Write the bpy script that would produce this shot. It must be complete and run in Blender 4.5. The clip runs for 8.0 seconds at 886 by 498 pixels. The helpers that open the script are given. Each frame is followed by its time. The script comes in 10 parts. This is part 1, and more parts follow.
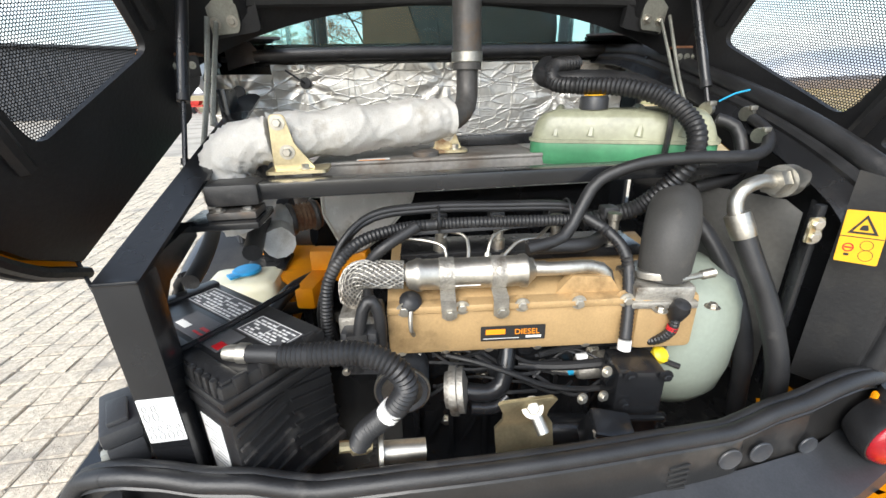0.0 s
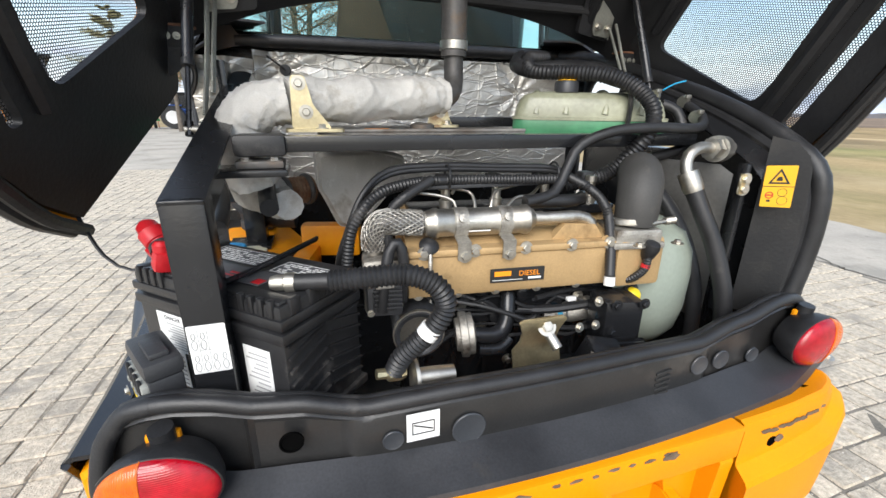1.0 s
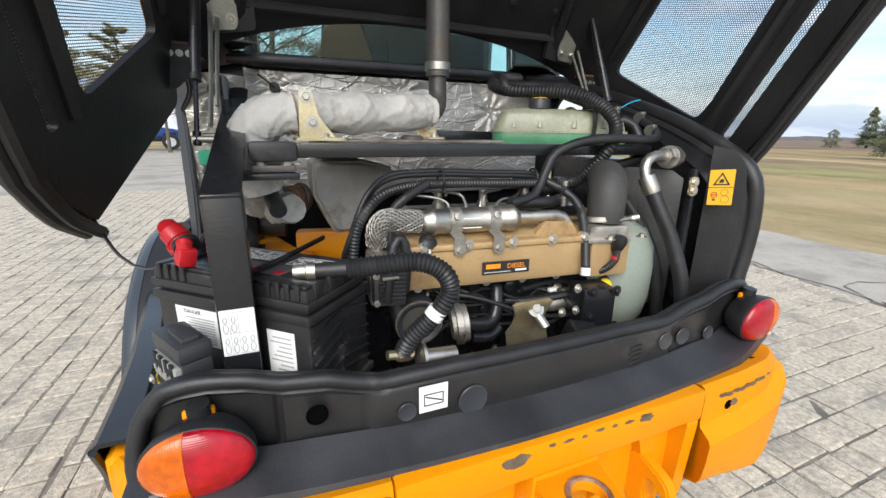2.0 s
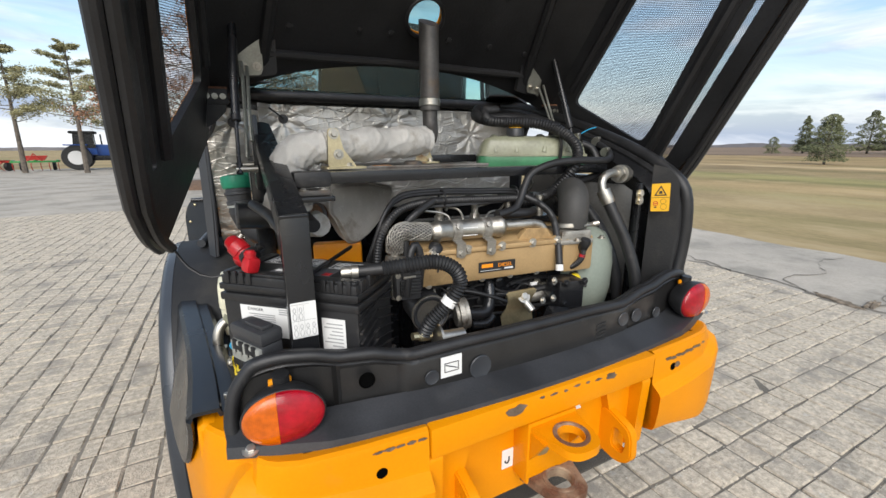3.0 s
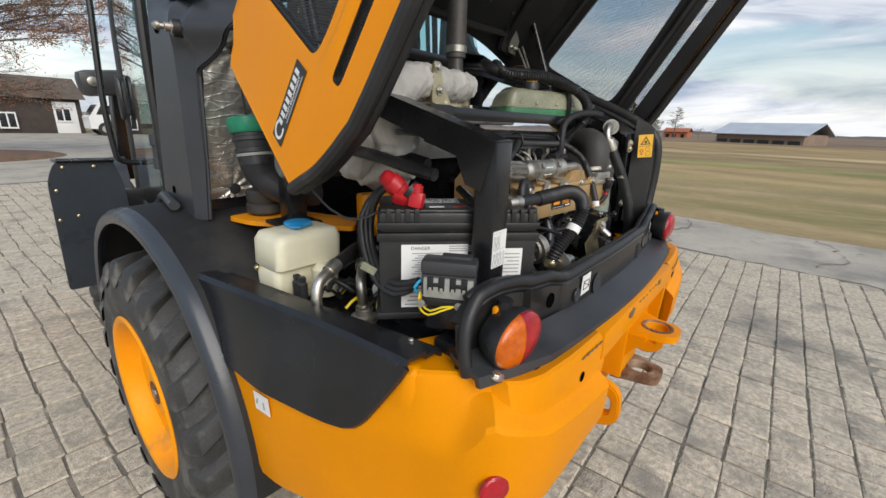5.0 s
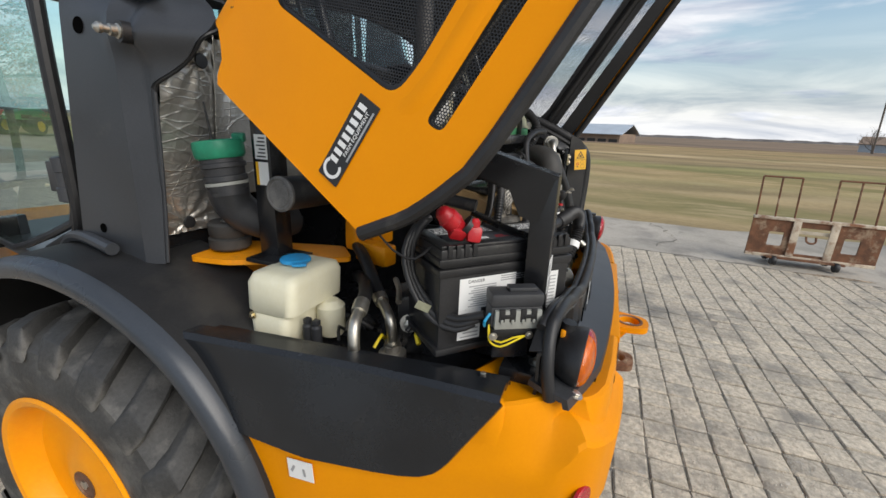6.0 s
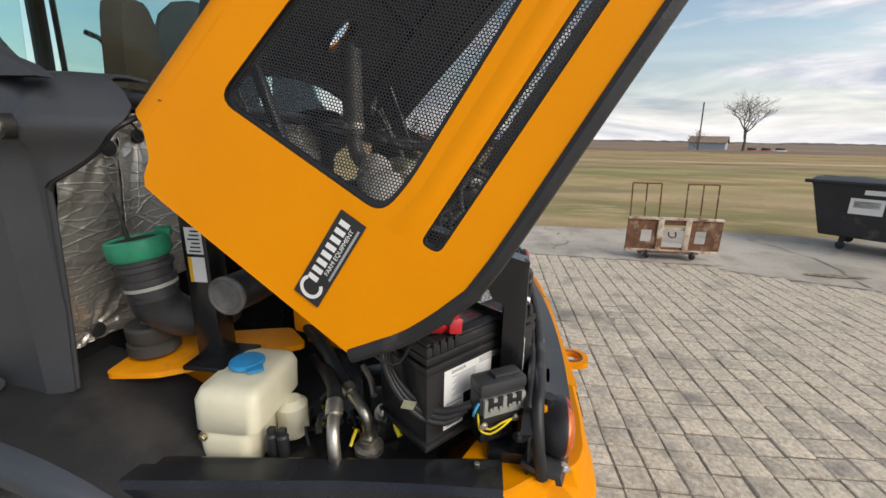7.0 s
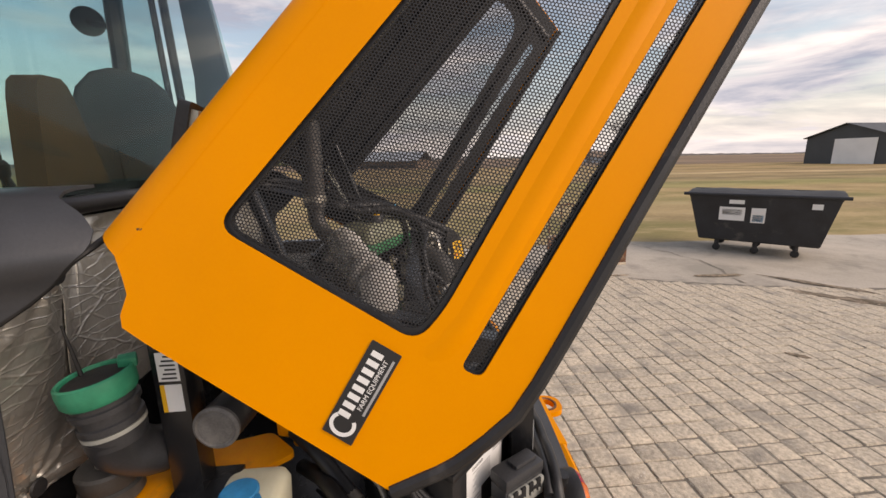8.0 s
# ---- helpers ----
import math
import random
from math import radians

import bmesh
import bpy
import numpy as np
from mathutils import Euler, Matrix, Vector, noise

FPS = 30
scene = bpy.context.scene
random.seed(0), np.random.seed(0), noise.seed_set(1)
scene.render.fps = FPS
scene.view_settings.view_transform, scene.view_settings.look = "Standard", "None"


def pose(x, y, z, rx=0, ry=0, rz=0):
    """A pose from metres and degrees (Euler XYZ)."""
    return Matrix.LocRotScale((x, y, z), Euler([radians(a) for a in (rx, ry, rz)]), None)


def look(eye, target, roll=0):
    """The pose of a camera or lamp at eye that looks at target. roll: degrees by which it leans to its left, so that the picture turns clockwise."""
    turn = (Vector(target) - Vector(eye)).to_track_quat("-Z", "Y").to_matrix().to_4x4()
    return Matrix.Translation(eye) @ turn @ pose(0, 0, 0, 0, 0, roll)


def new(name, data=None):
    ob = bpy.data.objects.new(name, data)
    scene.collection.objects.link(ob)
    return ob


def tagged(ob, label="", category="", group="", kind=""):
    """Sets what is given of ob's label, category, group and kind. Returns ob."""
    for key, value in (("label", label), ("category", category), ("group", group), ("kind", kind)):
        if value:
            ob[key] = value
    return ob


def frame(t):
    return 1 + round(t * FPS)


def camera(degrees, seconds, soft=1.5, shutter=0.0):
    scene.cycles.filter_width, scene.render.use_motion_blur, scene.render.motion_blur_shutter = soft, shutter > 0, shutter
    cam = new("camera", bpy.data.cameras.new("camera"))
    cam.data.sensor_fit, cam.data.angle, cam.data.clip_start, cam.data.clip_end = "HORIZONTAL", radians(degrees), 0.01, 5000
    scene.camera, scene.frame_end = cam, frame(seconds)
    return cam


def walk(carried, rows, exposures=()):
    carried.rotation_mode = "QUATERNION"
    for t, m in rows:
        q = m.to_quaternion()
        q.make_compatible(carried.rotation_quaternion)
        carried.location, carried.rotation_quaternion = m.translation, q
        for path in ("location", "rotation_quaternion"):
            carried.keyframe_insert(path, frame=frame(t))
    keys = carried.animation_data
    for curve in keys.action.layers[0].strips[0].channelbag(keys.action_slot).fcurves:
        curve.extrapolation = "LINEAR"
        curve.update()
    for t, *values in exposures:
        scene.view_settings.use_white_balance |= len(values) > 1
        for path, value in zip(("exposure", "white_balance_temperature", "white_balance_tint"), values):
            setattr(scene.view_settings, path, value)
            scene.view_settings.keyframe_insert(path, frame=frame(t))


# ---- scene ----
cam = camera(94.97, 8.0)
PATH = [
    (0, (-0.1876, -0.3319, 1.6505), (0.0559, 1.5114, 0.9135), -1.45),
    (0.5, (-0.2873, -0.3804, 1.5990), (0.1351, 1.4512, 0.9156), -0.38),
    (1, (-0.3580, -0.4164, 1.5506), (0.2076, 1.3922, 0.9110), 0.59),
    (1.5, (-0.4129, -0.4584, 1.5251), (0.2572, 1.3315, 0.9357), 1.00),
    (2, (-0.4490, -0.4863, 1.5269), (0.2817, 1.2945, 0.9839), 0.71),
    (2.2, (-0.4625, -0.5000, 1.5250), (0.2882, 1.2819, 1.0139), 0.36),
    (3.3, (-0.6802, -0.6842, 1.5742), (0.2417, 1.0231, 1.0894), -0.28),
    (3.5, (-0.7240, -0.6901, 1.5728), (0.2392, 0.9919, 1.0798), -0.14),
    (4, (-0.9065, -0.5792, 1.5097), (0.2091, 0.9974, 0.9906), 0.23),
    (4.2, (-0.9974, -0.5118, 1.4811), (0.1848, 1.0069, 0.9368), 0.66),
    (5.3, (-1.2432, -0.1618, 1.4657), (0.3452, 0.9010, 0.8760), 2.13),
    (5.5, (-1.2737, -0.1011, 1.4807), (0.3801, 0.8552, 0.8888), 2.38),
    (6, (-1.3752, 0.0776, 1.5242), (0.4132, 0.7634, 0.9487), 2.40),
    (6.5, (-1.4206, 0.1823, 1.6251), (0.4518, 0.6149, 1.0711), 1.95),
    (7, (-1.3589, 0.2420, 1.6854), (0.5561, 0.4696, 1.1552), 1.04),
    (7.5, (-1.3254, 0.3341, 1.7620), (0.6097, 0.3747, 1.2583), -0.06),
    (8, (-1.3210, 0.4167, 1.8362), (0.6244, 0.2539, 1.4014), -0.97),
]
walk(cam, [(t, look(eye, target, roll)) for t, eye, target, roll in PATH],
     exposures=[(0.0, 1.50, 6300, 9), (1.0, 1.17, 6250, 10), (2.2, 0.89, 6250, 10), (4.0, 0.44, 6500, 10), (5.5, 0.38, 6500, 10), (6.5, 0.42, 6500, 10), (7.0, 0.43, 6800, 12), (7.5, 0.45, 7200, 17), (8.0, 0.47, 7650, 21)])

# ---------------------------------------------------------------- light and air
world = bpy.data.worlds.new("overcast_sky")
scene.world = world
world.use_nodes = True
wn, wl = world.node_tree.nodes, world.node_tree.links
wn.clear()
w_out = wn.new("ShaderNodeOutputWorld")
w_bg = wn.new("ShaderNodeBackground")
w_sky = wn.new("ShaderNodeTexSky")
w_sky.sky_type = 'NISHITA'
w_sky.sun_disc = False
w_sky.sun_elevation = radians(28)
w_sky.sun_rotation = radians(200)
w_sky.air_density = 1.2
w_sky.dust_density = 1.0
SKY = 0.12
w_gain = wn.new("ShaderNodeVectorMath"); w_gain.operation = 'SCALE'; w_gain.inputs['Scale'].default_value = SKY
w_co = wn.new("ShaderNodeTexCoord")
w_map = wn.new("ShaderNodeMapping"); w_map.inputs['Scale'].default_value = (1.0, 1.0, 5.5)
w_n1 = wn.new("ShaderNodeTexNoise"); w_n1.inputs['Scale'].default_value = 2.3; w_n1.inputs['Detail'].default_value = 7; w_n1.inputs['Roughness'].default_value = 0.55
w_r1 = wn.new("ShaderNodeValToRGB"); w_r1.color_ramp.elements[0].position = 0.44; w_r1.color_ramp.elements[1].position = 0.60
w_n2 = wn.new("ShaderNodeTexNoise"); w_n2.inputs['Scale'].default_value = 3.1; w_n2.inputs['Detail'].default_value = 8; w_n2.inputs['Roughness'].default_value = 0.58; w_n2.inputs['Distortion'].default_value = 0.5
w_r2 = wn.new("ShaderNodeValToRGB")
w_r2.color_ramp.elements[0].position = 0.38; w_r2.color_ramp.elements[0].color = (0.30, 0.36, 0.47, 1)
w_r2.color_ramp.elements[1].position = 0.62; w_r2.color_ramp.elements[1].color = (0.78, 0.79, 0.81, 1)
w_mix = wn.new("ShaderNodeMix"); w_mix.data_type = 'RGBA'
wl.new(w_co.outputs['Generated'], w_map.inputs['Vector'])
wl.new(w_map.outputs['Vector'], w_n1.inputs['Vector'])
wl.new(w_map.outputs['Vector'], w_n2.inputs['Vector'])
wl.new(w_n1.outputs['Fac'], w_r1.inputs['Fac'])
wl.new(w_n2.outputs['Fac'], w_r2.inputs['Fac'])
wl.new(w_sky.outputs['Color'], w_gain.inputs[0])
w_sep = wn.new("ShaderNodeSeparateXYZ"); wl.new(w_co.outputs['Generated'], w_sep.inputs['Vector'])
w_low = wn.new("ShaderNodeMapRange"); w_low.inputs['From Min'].default_value = 0.02; w_low.inputs['From Max'].default_value = 0.20
w_low.inputs['To Min'].default_value = 0.92; w_low.inputs['To Max'].default_value = 0.0
wl.new(w_sep.outputs['Z'], w_low.inputs['Value'])
w_max = wn.new("ShaderNodeMath"); w_max.operation = 'MAXIMUM'
wl.new(w_r1.outputs['Color'], w_max.inputs[0]); wl.new(w_low.outputs['Result'], w_max.inputs[1])
wl.new(w_max.outputs['Value'], w_mix.inputs['Factor'])
wl.new(w_gain.outputs['Vector'], w_mix.inputs['A'])
wl.new(w_r2.outputs['Color'], w_mix.inputs['B'])
wl.new(w_mix.outputs['Result'], w_bg.inputs['Color'])
wl.new(w_bg.outputs['Background'], w_out.inputs['Surface'])

sun = new("sun", bpy.data.lights.new("sun", 'SUN'))
sun.data.energy = 1.9
sun.data.angle = radians(45)
sun.data.color = (1.0, 0.95, 0.88)
sun.matrix_world = look((-6, -10, 9), (0, 0, 0))

# ---------------------------------------------------------------- materials


def mat(name, col, rough=0.5, metal=0.0, var=0.2, scale=6.0, bump=0.1, bscale=90.0, dirt=None, dirt_scale=3.0,
        dirt_at=0.6, coat=0.0, wear=None, wear_at=0.68, spec=0.5, trans=0.0, rnd=0.0, aniso=None, place=False, stain=None, bdist=0.004):
    """A surface with colour drift at two scales, optional dirt and wear patches, and a fine bump."""
    m = bpy.data.materials.new(name)
    m.use_nodes = True
    n, l = m.node_tree.nodes, m.node_tree.links
    b = n["Principled BSDF"]
    co = n.new("ShaderNodeTexCoord")
    src = co.outputs['Object']
    if place:
        src = n.new("ShaderNodeNewGeometry").outputs['Position']
    if aniso:
        mp = n.new("ShaderNodeMapping"); mp.inputs['Scale'].default_value = aniso
        l.new(src, mp.inputs['Vector']); src = mp.outputs['Vector']
    n1 = n.new("ShaderNodeTexNoise"); n1.inputs['Scale'].default_value = scale; n1.inputs['Detail'].default_value = 6
    n2 = n.new("ShaderNodeTexNoise"); n2.inputs['Scale'].default_value = bscale; n2.inputs['Detail'].default_value = 3
    l.new(src, n1.inputs['Vector']); l.new(src, n2.inputs['Vector'])
    ramp = n.new("ShaderNodeValToRGB")
    lo = [c * (1 - var) for c in col]; hi = [min(1, c * (1 + var)) for c in col]
    ramp.color_ramp.elements[0].position, ramp.color_ramp.elements[1].position = 0.3, 0.7
    ramp.color_ramp.elements[0].color, ramp.color_ramp.elements[1].color = (*lo, 1), (*hi, 1)
    l.new(n1.outputs['Fac'], ramp.inputs['Fac'])
    out = ramp.outputs['Color']
    fine = n.new("ShaderNodeMix"); fine.data_type = 'RGBA'; fine.blend_type = 'OVERLAY'
    fine.inputs['Factor'].default_value = min(1.0, var * 1.2)
    l.new(out, fine.inputs['A']); l.new(n2.outputs['Color'], fine.inputs['B'])
    gray = n.new("ShaderNodeRGBToBW"); l.new(n2.outputs['Fac'], gray.inputs['Color']); l.new(gray.outputs['Val'], fine.inputs['B'])
    out = fine.outputs['Result']
    if rnd:
        oi = n.new("ShaderNodeObjectInfo"); hs = n.new("ShaderNodeHueSaturation")
        mr = n.new("ShaderNodeMapRange"); mr.inputs['To Min'].default_value = 1 - rnd; mr.inputs['To Max'].default_value = 1 + rnd
        l.new(oi.outputs['Random'], mr.inputs['Value']); l.new(mr.outputs['Result'], hs.inputs['Value']); l.new(out, hs.inputs['Color'])
        out = hs.outputs['Color']
    for tint, at, sc in ((dirt, dirt_at, dirt_scale), (wear, wear_at, dirt_scale * 4.3), (stain, 0.64, 0.55)):
        if tint:
            n3 = n.new("ShaderNodeTexNoise"); n3.inputs['Scale'].default_value = sc; n3.inputs['Detail'].default_value = 9; n3.inputs['Roughness'].default_value = 0.65
            l.new(src, n3.inputs['Vector'])
            r3 = n.new("ShaderNodeMapRange"); r3.inputs['From Min'].default_value = at - 0.06; r3.inputs['From Max'].default_value = at + 0.08
            l.new(n3.outputs['Fac'], r3.inputs['Value'])
            mx = n.new("ShaderNodeMix"); mx.data_type = 'RGBA'
            l.new(r3.outputs['Result'], mx.inputs['Factor']); l.new(out, mx.inputs['A']); mx.inputs['B'].default_value = (*tint, 1)
            out = mx.outputs['Result']
    l.new(out, b.inputs['Base Color'])
    rr = n.new("ShaderNodeMapRange"); rr.inputs['To Min'].default_value = max(0.02, rough - 0.12); rr.inputs['To Max'].default_value = min(1, rough + 0.12)
    l.new(n1.outputs['Fac'], rr.inputs['Value']); l.new(rr.outputs['Result'], b.inputs['Roughness'])
    b.inputs['Metallic'].default_value = metal
    b.inputs['Specular IOR Level'].default_value = spec
    b.inputs['Coat Weight'].default_value = coat
    b.inputs['Coat Roughness'].default_value = 0.12
    b.inputs['Transmission Weight'].default_value = trans
    if bump:
        bp = n.new("ShaderNodeBump"); bp.inputs['Strength'].default_value = bump; bp.inputs['Distance'].default_value = bdist
        l.new(n2.outputs['Fac'], bp.inputs['Height']); l.new(bp.outputs['Normal'], b.inputs['Normal'])
    return m


def glass_mat(name, col, rough=0.0, ior=1.16):
    m = bpy.data.materials.new(name)
    m.use_nodes = True
    n, l = m.node_tree.nodes, m.node_tree.links
    b = n["Principled BSDF"]
    b.inputs['Base Color'].default_value = (*col, 1)
    b.inputs['Roughness'].default_value = rough
    b.inputs['Transmission Weight'].default_value = 1.0
    b.inputs['IOR'].default_value = ior
    return m


M_YEL = mat("yellow_machine_paint", (0.86, 0.295, 0.0), 0.46, var=0.05, scale=3, bump=0.03, bscale=220, coat=0.0, spec=0.14, dirt=(0.42, 0.2, 0.03), dirt_at=0.74)
M_YELR = mat("scuffed_yellow_paint", (0.74, 0.262, 0.0), 0.46, var=0.06, scale=4, bump=0.06, bscale=160, coat=0.0, spec=0.14, dirt=(0.52, 0.22, 0.02), dirt_at=0.70, wear=(0.12, 0.07, 0.04), wear_at=0.765)
M_YELW = mat("yellow_wheel_paint", (0.88, 0.32, 0.0), 0.42, var=0.08, spec=0.3, dirt=(0.45, 0.22, 0.04), dirt_at=0.68)
M_ORNG = mat("orange_frame_paint", (0.86, 0.31, 0.002), 0.42, var=0.12, dirt=(0.3, 0.14, 0.03), dirt_at=0.64)
M_BLKP = mat("black_moulded_plastic", (0.034, 0.035, 0.038), 0.42, var=0.3, scale=9, bump=0.03, bscale=260, dirt=(0.06, 0.055, 0.048), dirt_at=0.68, dirt_scale=5)
M_FEND = mat("charcoal_fender_plastic", (0.036, 0.042, 0.051), 0.30, var=0.15, scale=5, bump=0.04, bscale=200, dirt=(0.08, 0.078, 0.075), dirt_at=0.66)
M_BLKM = mat("matt_black_plastic", (0.011, 0.011, 0.0115), 0.62, var=0.3, scale=7, bump=0.15, bscale=150, dirt=(0.028, 0.026, 0.023), dirt_at=0.6, dirt_scale=4)
M_BLKG = mat("glossy_black_panel", (0.013, 0.0145, 0.017), 0.25, var=0.25, scale=7, bump=0.03, bscale=240, dirt=(0.035, 0.033, 0.03), dirt_at=0.66, dirt_scale=4)
M_GRYP = mat("charcoal_cab_paint", (0.037, 0.040, 0.0455), 0.38, var=0.15, scale=5, bump=0.04, bscale=200, dirt=(0.09, 0.085, 0.08), dirt_at=0.68)
M_BLKS = mat("black_painted_steel", (0.012, 0.0125, 0.014), 0.26, var=0.25, scale=7, bump=0.05, bscale=180, dirt=(0.07, 0.065, 0.06), dirt_at=0.7, coat=0.1)
M_RUB = mat("black_rubber", (0.016, 0.016, 0.017), 0.46, var=0.3, scale=18, bump=0.12, bscale=320, dirt=(0.075, 0.07, 0.065), dirt_at=0.66, dirt_scale=8)
M_DRUB = mat("dusty_grey_rubber", (0.045, 0.0435, 0.041), 0.62, var=0.2, scale=12, bump=0.1, bscale=260, dirt=(0.09, 0.082, 0.07), dirt_at=0.62, dirt_scale=9)
M_TYRE = mat("dusty_tyre_rubber", (0.043, 0.043, 0.042), 0.66, var=0.35, scale=9, bump=0.35, bscale=120, dirt=(0.125, 0.12, 0.11), dirt_at=0.55, dirt_scale=6)
M_LINER = mat("black_hood_liner", (0.013, 0.013, 0.014), 0.45, var=0.35, scale=6, bump=0.2, bscale=120, dirt=(0.018, 0.0165, 0.015), dirt_at=0.68, dirt_scale=5)
M_GOLD = mat("bronze_engine_paint", (0.46, 0.31, 0.15), 0.42, 0.25, var=0.12, scale=9, bump=0.14, bscale=240, dirt=(0.2, 0.13, 0.06), dirt_at=0.64, dirt_scale=7)
M_STEEL = mat("bright_steel", (0.52, 0.495, 0.44), 0.43, 1.0, var=0.2, scale=14, bump=0.06, bscale=160, dirt=(0.25, 0.2, 0.15), dirt_at=0.68, dirt_scale=11)
M_GALV = mat("dull_grey_zinc", (0.36, 0.36, 0.315), 0.42, 0.7, var=0.2, scale=20, bump=0.08, bscale=200, dirt=(0.20, 0.15, 0.11), dirt_at=0.66, dirt_scale=12)
M_ZINC = mat("yellow_zinc_plate", (0.60, 0.52, 0.33), 0.34, 0.9, var=0.2, scale=20, bump=0.08, bscale=200, dirt=(0.25, 0.12, 0.06), dirt_at=0.64, dirt_scale=12)
M_CAST = mat("cast_aluminium", (0.42, 0.40, 0.36), 0.5, 0.85, var=0.25, scale=24, bump=0.35, bscale=260, dirt=(0.1, 0.08, 0.06), dirt_at=0.6, dirt_scale=14)
M_RUST = mat("rusted_steel", (0.15, 0.068, 0.035), 0.85, var=0.4, scale=10, bump=0.5, bscale=120, dirt=(0.40, 0.30, 0.20), dirt_at=0.60, dirt_scale=4)
M_WRAP = mat("grey_heat_wrap_cloth", (0.58, 0.56, 0.52), 0.68, 0.1, var=0.14, scale=9, bump=0.35, bscale=420, dirt=(0.36, 0.32, 0.26), dirt_at=0.60, dirt_scale=9, wear=(0.66, 0.65, 0.62), wear_at=0.62)
M_TANKW = mat("translucent_cream_plastic", (0.78, 0.74, 0.55), 0.42, var=0.1, scale=7, bump=0.05, dirt=(0.55, 0.45, 0.25), dirt_at=0.66, dirt_scale=6)
M_TANKG = mat("coolant_green_plastic", (0.055, 0.21, 0.10), 0.4, var=0.2, scale=10, bump=0.05)
M_SURGE = mat("milky_surge_tank_plastic", (0.275, 0.28, 0.195), 0.34, var=0.25, scale=9, bump=0.08, dirt=(0.4, 0.38, 0.25), dirt_at=0.66)
M_BLUE = mat("blue_cap_plastic", (0.025, 0.29, 0.60), 0.4, var=0.15, scale=20, bump=0.06)
M_GREEN = mat("green_cap_plastic", (0.015, 0.22, 0.12), 0.42, var=0.2, scale=15, bump=0.08, dirt=(0.1, 0.12, 0.09), dirt_at=0.66)
M_RED = mat("red_terminal_rubber", (0.44, 0.012, 0.018), 0.35, var=0.2, scale=18, bump=0.08)
M_REDL = mat("red_lens_plastic", (0.36, 0.003, 0.012), 0.16, var=0.25, scale=22, bump=0.12, bscale=90, coat=0.3)
M_ORGL = mat("amber_lens_plastic", (0.60, 0.115, 0.002), 0.16, var=0.25, scale=22, bump=0.12, bscale=90, coat=0.3)


def ribbed(m, direction, fine):
    """Moulded ribs across a lens."""
    n, l = m.node_tree.nodes, m.node_tree.links
    wv = n.new("ShaderNodeTexWave"); wv.wave_type = 'BANDS'; wv.bands_direction = direction; wv.inputs['Scale'].default_value = fine; wv.inputs['Distortion'].default_value = 0.3
    l.new(n.new("ShaderNodeTexCoord").outputs['Object'], wv.inputs['Vector'])
    bp = n.new("ShaderNodeBump"); bp.inputs['Strength'].default_value = 0.3; bp.inputs['Distance'].default_value = 0.0008
    l.new(wv.outputs['Fac'], bp.inputs['Height']); l.new(bp.outputs['Normal'], n["Principled BSDF"].inputs['Normal'])


ribbed(M_REDL, 'Z', 115.0)
ribbed(M_ORGL, 'X', 105.0)
M_WHITE = mat("white_label_paper", (0.78, 0.78, 0.76), 0.5, var=0.04, bump=0.02, dirt=(0.55, 0.52, 0.47), dirt_at=0.68)
# Label print, and also the painted shade of vent slots and shed bays.
M_INK_SHADE = mat("black_ink_and_opening_shade", (0.02, 0.02, 0.02), 0.5, var=0.1, bump=0.0)
# Near-black without sheen: the dark inside holes, put into the colour.
M_HOLESHADE = mat("painted_hole_shade", (0.003, 0.003, 0.003), 0.95, var=0.1, bump=0.0, spec=0.0)
M_GREYINK = mat("grey_label_ink", (0.35, 0.35, 0.35), 0.5, var=0.1, bump=0.0)
M_SIGNY = mat("yellow_warning_label", (0.80, 0.43, 0.012), 0.42, var=0.05, bump=0.02, dirt=(0.5, 0.35, 0.05), dirt_at=0.7)
M_ORTXT = mat("orange_label_ink", (0.9, 0.30, 0.01), 0.5, var=0.05, bump=0.0)
M_GREYT = mat("pale_grey_tank_paint", (0.25, 0.285, 0.24), 0.5, var=0.1, scale=5, bump=0.05, dirt=(0.3, 0.3, 0.25), dirt_at=0.68)
M_YWIRE = mat("yellow_wire_sheath", (0.8, 0.6, 0.02), 0.45, var=0.1, bump=0.05)
M_BWIRE = mat("light_blue_tie", (0.03, 0.35, 0.6), 0.4, var=0.1, bump=0.05)
M_BATT = mat("black_battery_case", (0.018, 0.018, 0.019), 0.36, var=0.3, scale=10, bump=0.08, bscale=200, dirt=(0.12, 0.11, 0.1), dirt_at=0.64, dirt_scale=7)
M_BATL = mat("grey_battery_label", (0.085, 0.085, 0.09), 0.5, var=0.15, scale=14, bump=0.02, dirt=(0.06, 0.06, 0.06), dirt_at=0.62)
M_DISC = mat("scratched_grey_disc", (0.13, 0.125, 0.118), 0.55, var=0.3, scale=30, bump=0.2, bscale=260, dirt=(0.2, 0.19, 0.17), dirt_at=0.6, dirt_scale=18)
M_DUMP = mat("dumpster_black_paint", (0.018, 0.02, 0.024), 0.5, var=0.3, scale=4, bump=0.15, bscale=60, dirt=(0.08, 0.075, 0.07), dirt_at=0.64)
M_MESH = mat("black_perforated_steel", (0.016, 0.016, 0.017), 0.55, var=0.3, scale=8, bump=0.05, dirt=(0.08, 0.07, 0.06), dirt_at=0.66)
M_EXH = mat("dull_exhaust_steel", (0.11, 0.105, 0.10), 0.55, 0.5, var=0.25, scale=10, bump=0.12, dirt=(0.16, 0.11, 0.07), dirt_at=0.6, dirt_scale=8)
M_SHRD = mat("satin_black_shroud_plastic", (0.018, 0.0176, 0.0175), 0.32, var=0.3, scale=8, bump=0.04, bscale=240, dirt=(0.05, 0.046, 0.042), dirt_at=0.62, dirt_scale=6)
M_GLASS = glass_mat("tinted_glass", (0.62, 0.78, 0.76))
